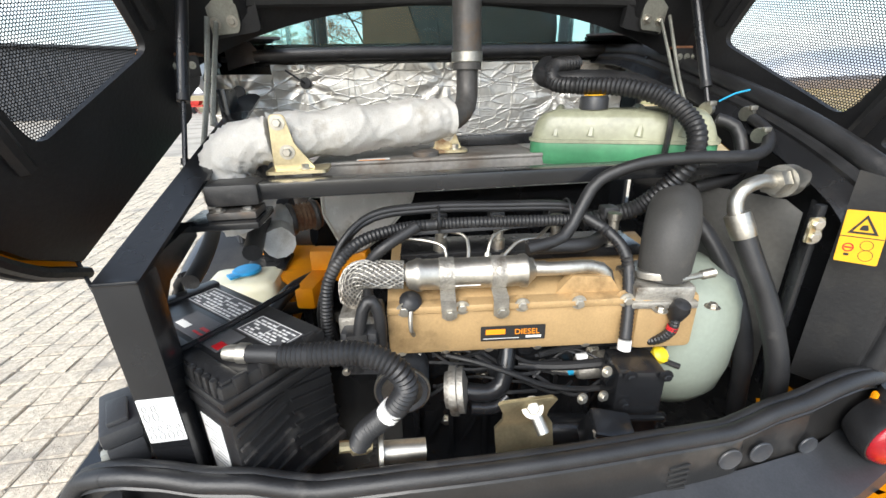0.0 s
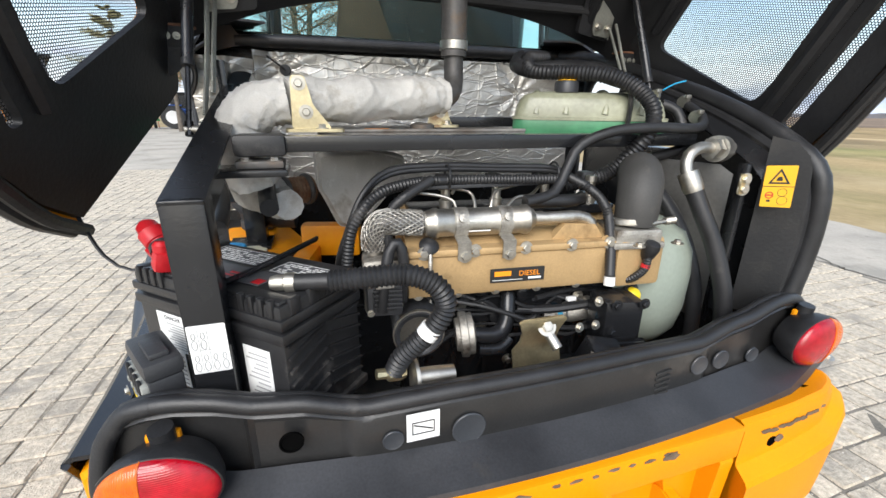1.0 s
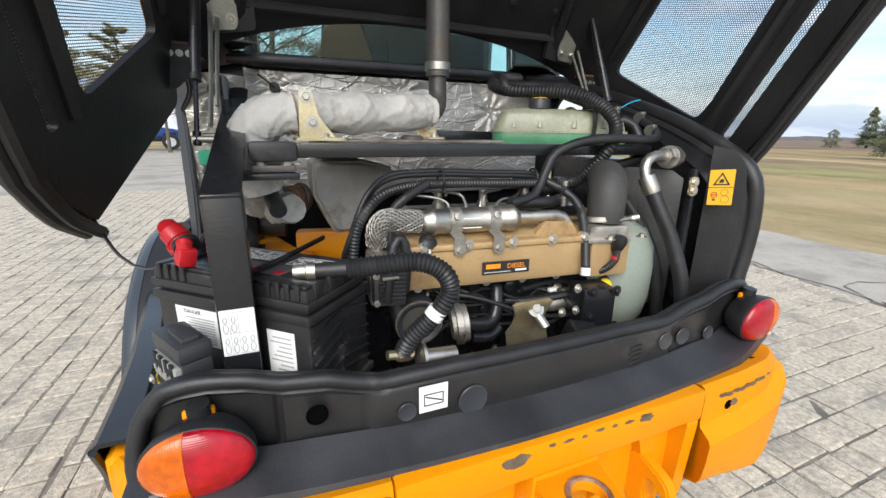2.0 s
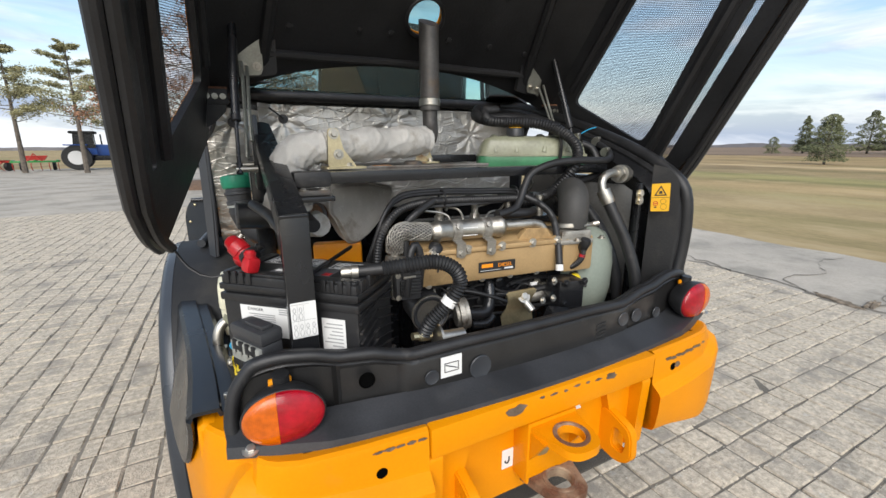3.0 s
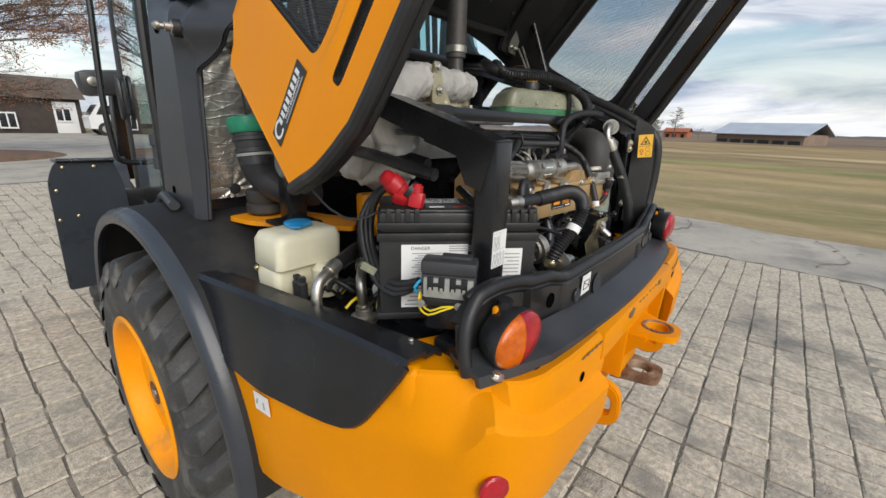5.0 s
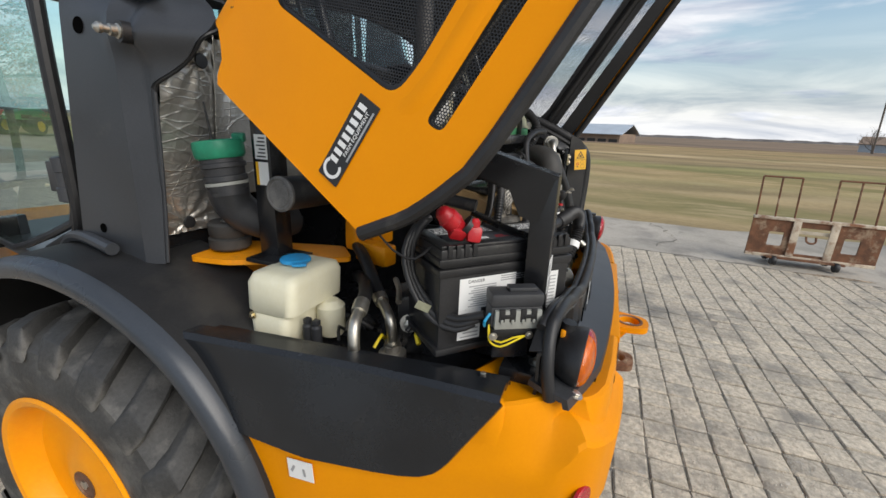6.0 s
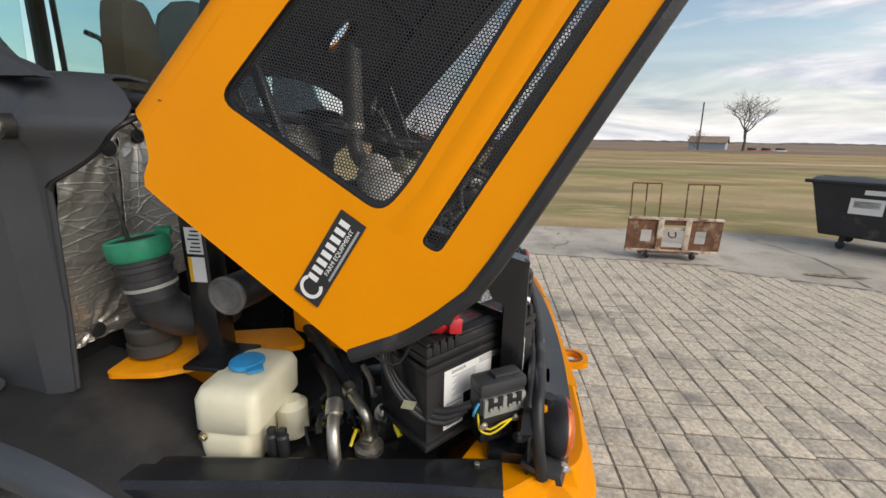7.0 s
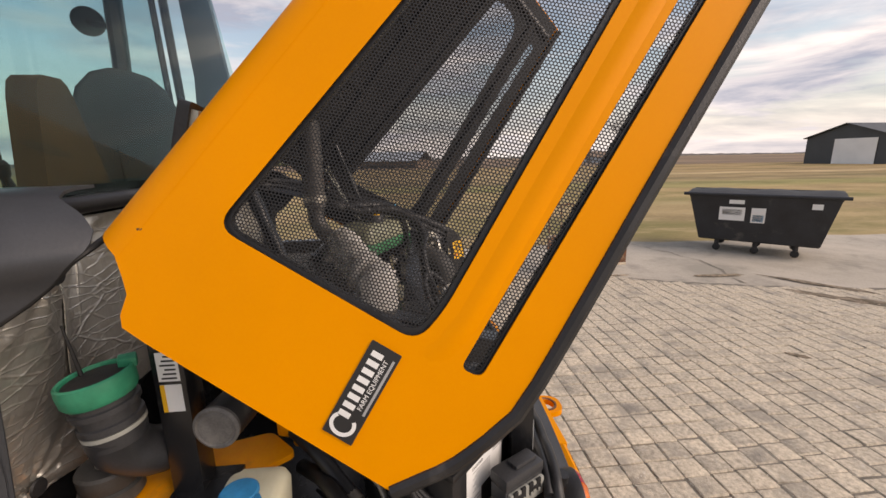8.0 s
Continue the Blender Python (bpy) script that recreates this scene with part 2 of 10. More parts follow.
M_GLASSD = glass_mat("tinted_door_glass", (0.60, 0.74, 0.72), 0.0, 1.45)
M_SEAT = mat("dark_seat_fabric", (0.017, 0.019, 0.02), 0.85, var=0.25, scale=20, bump=0.4, bscale=300)


def foil_mat():
    """Dull aluminium foil: soft swells, sharp straight creases at three sizes."""
    m = mat("crinkled_aluminium_foil", (0.58, 0.56, 0.515), 0.40, 0.78, var=0.10, scale=5, bump=0.0, dirt=(0.42, 0.395, 0.35), dirt_at=0.60, dirt_scale=4)
    n, l = m.node_tree.nodes, m.node_tree.links
    co = n.new("ShaderNodeTexCoord")
    wob = n.new("ShaderNodeTexNoise"); wob.inputs['Scale'].default_value = 5.0; wob.inputs['Detail'].default_value = 2
    l.new(co.outputs['Object'], wob.inputs['Vector'])
    bend = n.new("ShaderNodeMix"); bend.data_type = 'RGBA'; bend.inputs['Factor'].default_value = 0.06
    l.new(co.outputs['Object'], bend.inputs['A']); l.new(wob.outputs['Color'], bend.inputs['B'])
    total = None
    for sc, rot, top, gain in (((3.5, 2, 11), 0.2, 0.022, 0.7), ((9, 4, 4), -0.5, 0.022, 0.45), ((12, 5, 40), 0.2, 0.07, 0.5), ((60, 12, 22), -0.1, 0.22, 0.14)):
        mp = n.new("ShaderNodeMapping"); mp.inputs['Scale'].default_value = sc; mp.inputs['Rotation'].default_value = (0, rot, 0)
        l.new(bend.outputs['Result'], mp.inputs['Vector'])
        v = n.new("ShaderNodeTexVoronoi"); v.feature = 'DISTANCE_TO_EDGE'; v.inputs['Scale'].default_value = 1.0
        l.new(mp.outputs['Vector'], v.inputs['Vector'])
        r = n.new("ShaderNodeMapRange"); r.inputs['From Max'].default_value = top; r.inputs['To Min'].default_value = gain; r.inputs['To Max'].default_value = 0.0
        l.new(v.outputs['Distance'], r.inputs['Value'])
        if total is None:
            total = r.outputs['Result']
        else:
            ad = n.new("ShaderNodeMath"); ad.operation = 'ADD'; l.new(total, ad.inputs[0]); l.new(r.outputs['Result'], ad.inputs[1]); total = ad.outputs['Value']
    bp = n.new("ShaderNodeBump"); bp.inputs['Strength'].default_value = 0.7; bp.inputs['Distance'].default_value = 0.0028
    l.new(total, bp.inputs['Height']); l.new(bp.outputs['Normal'], n["Principled BSDF"].inputs['Normal'])
    return m


M_FOIL = foil_mat()
M_PAVER = mat("weathered_grey_paver", (0.50, 0.437, 0.345), 0.95, spec=0.2, var=0.3, scale=34, bump=1.0, bscale=120, bdist=0.006, dirt=(0.31, 0.28, 0.235), dirt_at=0.58, dirt_scale=3.1, wear=(0.58, 0.545, 0.48), wear_at=0.66, rnd=0.055, place=True, stain=(0.2, 0.187, 0.165))
M_JOINT = mat("dark_joint_sand", (0.19, 0.17, 0.138), 0.95, var=0.4, scale=3, bump=0.6, bscale=90, dirt=(0.17, 0.155, 0.13), dirt_at=0.6, dirt_scale=1.6)
M_CONC = mat("worn_concrete", (0.43, 0.385, 0.32), 0.92, var=0.16, scale=1.6, bump=0.6, bscale=40, dirt=(0.29, 0.265, 0.22), dirt_at=0.53, dirt_scale=0.8, wear=(0.2, 0.18, 0.15), wear_at=0.68, stain=(0.22, 0.2, 0.17))
M_GRASS = mat("dry_winter_grass", (0.34, 0.255, 0.13), 0.95, var=0.3, scale=0.35, bump=0.7, bscale=16, spec=0.2, dirt=(0.20, 0.175, 0.07), dirt_at=0.57, dirt_scale=0.16, wear=(0.40, 0.31, 0.17), wear_at=0.58, aniso=(1.0, 0.4, 1.0))


def grass_bands(m):
    """Strips of mown, rough and greener grass and a pale cart track, side by side outward from the yard."""
    n, l = m.node_tree.nodes, m.node_tree.links
    b = n["Principled BSDF"]
    was = b.inputs['Base Color'].links[0].from_socket
    pos = n.new("ShaderNodeSeparateXYZ"); l.new(n.new("ShaderNodeNewGeometry").outputs['Position'], pos.inputs['Vector'])
    wob = n.new("ShaderNodeTexNoise"); wob.inputs['Scale'].default_value = 0.12; wob.inputs['Detail'].default_value = 4
    l.new(n.new("ShaderNodeTexCoord").outputs['Object'], wob.inputs['Vector'])
    mul = n.new("ShaderNodeMath"); mul.operation = 'MULTIPLY_ADD'; mul.inputs[1].default_value = 5.0
    l.new(wob.outputs['Fac'], mul.inputs[0]); l.new(pos.outputs['X'], mul.inputs[2])
    fac = n.new("ShaderNodeMapRange"); fac.inputs['From Min'].default_value = 2.5; fac.inputs['From Max'].default_value = 82.5
    l.new(mul.outputs['Value'], fac.inputs['Value'])
    ramp = n.new("ShaderNodeValToRGB"); cr_ = ramp.color_ramp
    cr_.elements[0].position, cr_.elements[0].color = 0.0, (1.0, 1.0, 1.0, 1)
    cr_.elements[1].position, cr_.elements[1].color = 1.0, (0.92, 0.90, 0.88, 1)
    for x_, c_ in ((13.0, (1.0, 1.0, 1.0)), (15.0, (0.86, 0.92, 0.83)), (17.0, (1.08, 1.05, 1.0)), (20.5, (1.05, 1.02, 0.96)), (22.0, (0.82, 0.93, 0.74)), (25.0, (0.77, 0.89, 0.71)), (27.0, (0.78, 0.78, 0.76)), (35.5, (0.84, 0.80, 0.78)), (36.6, (1.30, 1.28, 1.35)), (38.6, (1.30, 1.28, 1.35)), (39.8, (0.88, 0.84, 0.80)), (60.0, (0.95, 0.88, 0.80))):
        e = cr_.elements.new(x_ / 80.0); e.color = (*c_, 1)
    l.new(fac.outputs['Result'], ramp.inputs['Fac'])
    mx = n.new("ShaderNodeMix"); mx.data_type = 'RGBA'; mx.blend_type = 'MULTIPLY'; mx.inputs['Factor'].default_value = 1.0
    l.new(was, mx.inputs['A']); l.new(ramp.outputs['Color'], mx.inputs['B'])
    l.new(mx.outputs['Result'], b.inputs['Base Color'])


grass_bands(M_GRASS)
M_SOIL = mat("brown_stubble_field", (0.20, 0.13, 0.075), 0.95, var=0.3, scale=0.05, bump=0.3, bscale=5, dirt=(0.13, 0.09, 0.05), dirt_at=0.55, dirt_scale=0.03)
M_BARK = mat("grey_brown_bark", (0.125, 0.105, 0.085), 0.95, var=0.35, scale=6, bump=0.8, bscale=30)
M_PINEN = mat("olive_pine_needles", (0.30, 0.28, 0.145), 0.9, var=0.4, scale=1.5, bump=0.4, bscale=20)
M_PINE = mat("dark_pine_needles", (0.150, 0.160, 0.078), 0.9, var=0.4, scale=1.5, bump=0.4, bscale=20)
M_BROWNL = mat("dry_oak_leaves", (0.33, 0.17, 0.095), 0.9, var=0.4, scale=1.5, bump=0.3, bscale=20)
M_FARWOOD = mat("distant_bare_woods", (0.17, 0.165, 0.175), 0.95, var=0.25, scale=0.08, bump=0.0)
M_BARN = mat("dark_barn_steel", (0.045, 0.05, 0.055), 0.55, var=0.15, scale=0.5, bump=0.0)
M_BARNW = mat("white_barn_door", (0.75, 0.75, 0.74), 0.5, var=0.05, scale=0.6, bump=0.0)
M_SHEDR = mat("pale_shed_roof", (0.42, 0.47, 0.52), 0.45, var=0.1, scale=0.6, bump=0.0)
M_SHEDW = mat("brown_shed_wall", (0.25, 0.18, 0.13), 0.8, var=0.2, scale=0.6, bump=0.0)
M_TRG = mat("green_tractor_paint", (0.03, 0.26, 0.06), 0.35, var=0.1, bump=0.0)
M_TRB = mat("blue_tractor_paint", (0.02, 0.08, 0.32), 0.35, var=0.1, bump=0.0)
M_TRR = mat("red_tractor_paint", (0.42, 0.03, 0.02), 0.35, var=0.1, bump=0.0)
M_TRY = mat("yellow_tractor_rim", (0.75, 0.5, 0.02), 0.4, var=0.1, bump=0.0)

# ---------------------------------------------------------------- mesh helpers


def emit(bm, verts, faces, smooth=False):
    vs = [bm.verts.new(v) for v in verts]
    for f_ in faces:
        try:
            q = bm.faces.new([vs[i] for i in f_])
            q.smooth = smooth
        except ValueError:
            pass
    return vs


def box(x0, x1, y0, y1, z0, z1, bev=0.0, bm=None, m=None, seg=2):
    b = bmesh.new()
    r = bmesh.ops.create_cube(b, size=1.0)
    for v in r['verts']:
        v.co = Vector(((x0 + x1) / 2 + v.co.x * (x1 - x0), (y0 + y1) / 2 + v.co.y * (y1 - y0), (z0 + z1) / 2 + v.co.z * (z1 - z0)))
    if bev:
        bmesh.ops.bevel(b, geom=list(b.edges), offset=bev, segments=seg, affect='EDGES', profile=0.6)
    if m is not None:
        b.transform(m)
    return join(bm, b)


def obox(c, s, m3=None, bev=0.0, bm=None):
    """A box of size s round c, turned by the matrix m3."""
    m = Matrix.Translation(c) @ (m3.to_4x4() if m3 is not None else Matrix.Identity(4))
    return box(-s[0] / 2, s[0] / 2, -s[1] / 2, s[1] / 2, -s[2] / 2, s[2] / 2, bev, bm, m)


def join(bm, b):
    if bm is None:
        return b
    me_ = bpy.data.meshes.new("tmp")
    b.to_mesh(me_); b.free()
    bm.from_mesh(me_)
    bpy.data.meshes.remove(me_)
    return bm


def axes(way, up=(0, 0, 1)):
    """A matrix whose z axis runs along way."""
    w = Vector(way).normalized(); u = Vector(up)
    if abs(w.dot(u.normalized())) > 0.98:
        u = Vector((1, 0, 0))
    a = u.cross(w).normalized(); b = w.cross(a)
    return Matrix((a, b, w)).transposed()


def lathe(prof, org, way=(0, 0, 1), seg=20, bm=None, up=(0, 0, 1)):
    """A turned body: prof is rows of (radius, height along way)."""
    b = bm or bmesh.new()
    m = axes(way, up); o = Vector(org)
    verts, faces = [], []
    for r, h in prof:
        for i in range(seg):
            a = 2 * math.pi * i / seg
            verts.append(o + m @ Vector((r * math.cos(a), r * math.sin(a), h)))
    for k in range(len(prof) - 1):
        for i in range(seg):
            j = (i + 1) % seg
            faces.append((k * seg + i, k * seg + j, (k + 1) * seg + j, (k + 1) * seg + i))
    if prof[0][0] > 1e-4:
        faces.append(tuple(reversed(range(seg))))
    if prof[-1][0] > 1e-4:
        faces.append(tuple(range((len(prof) - 1) * seg, len(prof) * seg)))
    emit(b, verts, faces)
    return b


def smooth_path(pts, step=0.02):
    """Points along a rounded line through pts."""
    p = [Vector(q) for q in pts]
    if len(p) == 2:
        n = max(1, int((p[1] - p[0]).length / step)); return [p[0].lerp(p[1], i / n) for i in range(n + 1)]
    p = [2 * p[0] - p[1]] + p + [2 * p[-1] - p[-2]]
    out = []
    for i in range(1, len(p) - 2):
        n = max(2, int((p[i + 1] - p[i]).length / step))
        for k in range(n):
            t = k / n
            a, b, c, d = p[i - 1], p[i], p[i + 1], p[i + 2]
            out.append(0.5 * ((2 * b) + (c - a) * t + (2 * a - 5 * b + 4 * c - d) * t * t + (3 * b - a - 3 * c + d) * t ** 3))
    out.append(p[-2])
    return out


def tube(pts, r, seg=10, bm=None, step=0.02, straight=False, ribs=0.0, pitch=0.009, crease=0.0, flat=1.0, flutes=0.0):
    """A hose, pipe or cable along pts; ribs makes it corrugated, crease wrinkled, flat squashes it upright."""
    b = bm or bmesh.new()
    path = [Vector(q) for q in pts] if straight else smooth_path(pts, pitch / 2 if ribs else step)
    verts, faces = [], []
    way = (path[1] - path[0]).normalized()
    a = way.orthogonal().normalized()
    
    for k, q in enumerate(path):
        if k < len(path) - 1:
            w = (path[k + 1] - q).normalized()
        w2 = w if k == 0 else ((q - path[k - 1]).normalized() + w).normalized()
        a = (a - w2 * a.dot(w2)).normalized(); c = w2.cross(a)
        rr = r(k / (len(path) - 1)) if callable(r) else r
        r0_ = rr
        if ribs:
            rr *= 1 + (ribs if k % 2 else -ribs)
        for i in range(seg):
            t = 2 * math.pi * i / seg
            q2 = rr * (1 + flutes * (i % 2))
            if crease > 0.1:
                ax = k * step
                tw = t + 7 * ax + 0.8 * noise.noise(Vector((ax * 12, 3.0, 1.0)))
                g = Vector((ax * 9, 1.7 * math.cos(tw), 1.7 * math.sin(tw)))
                h = Vector((ax * 30, 2.4 * math.cos(tw + 2.5 * ax) + 4, 2.4 * math.sin(tw + 2.5 * ax)))
                fold_ = max(0.0, 1 - 4.5 * abs(noise.noise(g))) ** 1.3 + 0.5 * max(0.0, 1 - 4.2 * abs(noise.noise(h))) ** 1.4
                end_ = max(0.0, 1 - min(ax, (len(path) - 1 - k) * step) / 0.05)
                q2 = rr * (1 + crease * (0.85 * fold_ - 0.30) + 0.045 * end_ * math.sin(ax * 260 + 1.5 * math.sin(t * 2)) - 0.05 * end_)
            elif crease:
                q2 = rr * (1 + crease * (noise.noise(Vector((q.x * 30 + math.cos(t) * 1.3, q.y * 30, q.z * 30 + math.sin(t) * 1.3)))) - crease * 0.75 * max(0.0, 0.22 - abs(noise.noise(Vector((q.x * 34 + math.cos(t) * 0.9, q.y * 34 + 7, q.z * 34 + math.sin(t) * 0.9))))) / 0.22 * (r0_ > 0.03))
            verts.append(q + a * math.cos(t) * q2 * flat + c * math.sin(t) * q2)
    for k in range(len(path) - 1):
        for i in range(seg):
            j = (i + 1) % seg
            faces.append((k * seg + i, k * seg + j, (k + 1) * seg + j, (k + 1) * seg + i))
    faces.append(tuple(reversed(range(seg)))); faces.append(tuple(range((len(path) - 1) * seg, len(path) * seg)))
    emit(b, verts, faces)
    return b


def slab(outer, holes, place, thick, bm=None):
    """A sheet with holes: 2D loops, place(u, v, w) puts them in space, w runs from 0 to thick."""
    from mathutils.geometry import tessellate_polygon
    b = bm or bmesh.new()
    loops = [outer] + list(holes)
    flat = [p for lp in loops for p in lp]
    tris = tessellate_polygon([[Vector((p[0], p[1], 0)) for p in lp] for lp in loops])
    n = len(flat)
    verts = [Vector(place(p[0], p[1], 0)) for p in flat] + [Vector(place(p[0], p[1], thick)) for p in flat]
    faces = []
    for t in tris:
        faces.append(tuple(t)); faces.append(tuple(i + n for i in reversed(t)))
    k = 0
    for lp in loops:
        for i in range(len(lp)):
            a, c = k + i, k + (i + 1) % len(lp)
            faces.append((a, c, c + n, a + n))
        k += len(lp)
    emit(b, verts, faces)
    bmesh.ops.recalc_face_normals(b, faces=b.faces)
    return b


def rounded(pts, r, n=5):
    """A 2D loop with rounded corners."""
    out = []
    m_ = len(pts)
    for i in range(m_):
        p0, p1, p2 = (Vector(pts[(i + k) % m_]) for k in (-1, 0, 1))
        rr = r[i] if isinstance(r, (list, tuple)) else r
        d1, d2 = (p0 - p1), (p2 - p1)
        rr = min(rr, d1.length * 0.48, d2.length * 0.48)
        a, c = p1 + d1.normalized() * rr, p1 + d2.normalized() * rr
        if rr < 1e-4:
            out.append(tuple(p1)); continue
        for k in range(n + 1):
            t = k / n
            q = a * (1 - t) ** 2 + p1 * 2 * t * (1 - t) + c * t * t
            out.append((q.x, q.y))
    return out


def loft(rows_, bm=None, closed=False, cap=False):
    """A skin over rows of points of equal number."""
    b = bm or bmesh.new()
    n = len(rows_[0])
    verts = [v for r in rows_ for v in r]
    faces = []
    for k in range(len(rows_) - 1):
        for i in range(n if closed else n - 1):
            j = (i + 1) % n
            faces.append((k * n + i, k * n + j, (k + 1) * n + j, (k + 1) * n + i))
    if cap:
        faces.append(tuple(reversed(range(n)))); faces.append(tuple(range((len(rows_) - 1) * n, len(rows_) * n)))
    emit(b, verts, faces)
    return b


def shell(bm, t):
    """Gives a skin thickness t along its normals (minus: the other way)."""
    bmesh.ops.recalc_face_normals(bm, faces=bm.faces)
    bmesh.ops.solidify(bm, geom=list(bm.faces), thickness=t)
    return bm


def finish(bm, angle=32):
    bmesh.ops.remove_doubles(bm, verts=bm.verts, dist=1e-5)
    for f_ in bm.faces:
        f_.smooth = True
    lim = radians(angle)
    for e_ in bm.edges:
        e_.smooth = len(e_.link_faces) == 2 and e_.calc_face_angle(0) < lim
    return bm


def thing(name, label, category, group="", kind="", at=(0, 0, 0)):
    ob = new(name)
    ob.empty_display_size = 0.05
    ob.location = at
    return tagged(ob, label, category, group, kind)


def mesh_ob(name, bm, material, label="", category="", group="", kind="", angle=32):
    finish(bm, angle)
    me_ = bpy.data.meshes.new(name)
    bm.to_mesh(me_); bm.free()
    me_.materials.append(material)
    return tagged(new(name, me_), label, category, group, kind)


def part(name, bm, material, parent, label="", angle=32):
    """One mesh under a thing or a part, built in the place's own coordinates."""
    ob = mesh_ob(name, bm, material, label, angle=angle)
    ob.parent = parent
    off = Vector((0, 0, 0)); q = parent
    while q:
        off += q.location; q = q.parent
    if off.length:
        ob.data.transform(Matrix.Translation(-off))
    return ob


def bolt(p, way, r=0.008, h=0.006, bm=None, washer=True):
    b = bm or bmesh.new()
    if washer:
        lathe([(r * 1.7, 0), (r * 1.7, 0.0015), (r * 1.0, 0.0016)], p, way, 14, b)
    lathe([(r, 0), (r, h), (r * 0.85, h + 0.001)], p, way, 6, b)
    return b


def text_bm(s, size, m, depth=0.0006):
    """The words s as a mesh, their foot's middle at the pose m."""
    cu = bpy.data.curves.new("words", 'FONT')
    cu.body, cu.size, cu.align_x, cu.extrude = s, size, 'CENTER', depth
    ob = bpy.data.objects.new("words", cu)
    scene.collection.objects.link(ob)
    dg = bpy.context.evaluated_depsgraph_get()
    me_ = bpy.data.meshes.new_from_object(ob.evaluated_get(dg))
    bpy.data.objects.remove(ob); bpy.data.curves.remove(cu)
    b = bmesh.new(); b.from_mesh(me_); bpy.data.meshes.remove(me_)
    b.transform(m)
    return b


def frame3(o, ux, uy):
    """A pose with its x along ux and its y along uy, at o."""
    x = Vector(ux).normalized(); z = x.cross(Vector(uy)).normalized(); y = z.cross(x)
    return Matrix.Translation(o) @ Matrix((x, y, z)).transposed().to_4x4()


# ---------------------------------------------------------------- ground and distance
ground = mesh_ob("ground", loft([[(x, y, -0.02 - 0.000004 * (x * x + y * y) ** 0.5) for x in (-900, -40, 7.0 + 0.1 * math.sin(y), 60, 250, 900)] for y in (-900, -60, -20, -9, -4, 0, 4, 12, 30, 48, 120, 400, 900)]),
                 M_GRASS, "dry tan winter grass field around the yard", "ground", kind="structure")
field = mesh_ob("field", slab([(75, -420), (480, -420), (480, 420), (110, 420), (75, 60)], [], lambda u, v, w: (u, v, -0.035 + w), 0.05), M_SOIL,
                "brown stubble field beyond the grass", "field", kind="structure")


def edge_x(y):
    """Where the yard's concrete meets the grass."""
    return 7.0 + 0.12 * y * (1 if y > 0 else 0.03) + 0.12 * math.sin(y * 1.3) + 0.06 * math.sin(y * 4.1)


ys = [-30, -20, -14] + [-10 + 0.5 * i for i in range(41)] + [14, 20, 30, 44]
pave = mesh_ob("pavement", loft([[(-60, y, -0.015), (-10, y, -0.015), (edge_x(min(max(y, -10), 10)) - 0.6, y, -0.015), (edge_x(min(max(y, -10), 10)) - 0.03, y, -0.010), (edge_x(min(max(y, -10), 10)), y, -0.05)] for y in ys]),
               M_CONC, "worn pale concrete yard slab with stains", "pavement", kind="structure")


def paver_end(y):
    """Where the pavers stop against the concrete."""
    return float(np.interp(y, [-6.5, -4.1, -3.0, -2.7, 0.0, 1.0, 2.0, 12.5], [3.3, 3.85, 4.30, 4.52, 4.72, 4.75, 4.95, 5.0]))


joint_bed = mesh_ob("paver_bed", loft([[(x, y, -0.0082 + 0.0050 * noise.noise(Vector((x * 0.9, y * 0.9, 2.0))) + 0.0035 * noise.noise(Vector((x * 3.1, y * 3.1, 7.0)))) for x in [-7.3 + (paver_end(y) + 7.3) * k / 110 for k in range(111)]] for y in [-6.5 + 0.125 * i for i in range(152)]]), M_JOINT, "dark sand and dirt bed between the pavers", "paving bed", kind="structure")

crack_rnd = random.Random(8)


def crack(pts_, wide):
    """A ragged open crack along pts_, filled with dirt."""
    path = smooth_path([(x, y, 0) for x, y in pts_], 0.12)
    b = bmesh.new()
    a_, c_ = [], []
    for p in path:
        w = wide * (0.4 + crack_rnd.random()); j = Vector((crack_rnd.gauss(0, 0.03), crack_rnd.gauss(0, 0.03), 0))
        a_.append((p.x + j.x - w, p.y + j.y - w * 0.4, -0.0085)); c_.append((p.x + j.x + w, p.y + j.y + w * 0.4, -0.0085))
    loft([a_, c_], b)
    return mesh_ob("crack", b, M_JOINT, "dirt-filled crack in the concrete yard", "crack", kind="structure")


def dirt_patch(x, y, a, b, turn, seed):
    """A thin ragged spread of dried mud and litter."""
    r = random.Random(seed)
    rows_ = []
    for k in range(7):
        row = []
        for i in range(64):
            t = 2 * math.pi * i / 64
            q = k / 6 * (0.75 + 0.5 * noise.noise(Vector((2.2 * math.cos(t), 2.2 * math.sin(t), seed))) + 0.35 * noise.noise(Vector((7 * math.cos(t), 7 * math.sin(t), seed + 5))))
            p = Matrix.Rotation(turn, 2) @ Vector((a * q * math.cos(t), b * q * math.sin(t)))
            row.append((x + p.x, y + p.y, 0.0035 + 0.007 * (1 - k / 6) ** 0.5 + 0.004 * r.random() * (k < 6) - 0.006 * (k == 6)))
        rows_.append(row)
    return mesh_ob("dirt_patch", loft(rows_, closed=True), M_MUD, "ragged patch of dark dried mud", "dirt", kind="structure", angle=70)


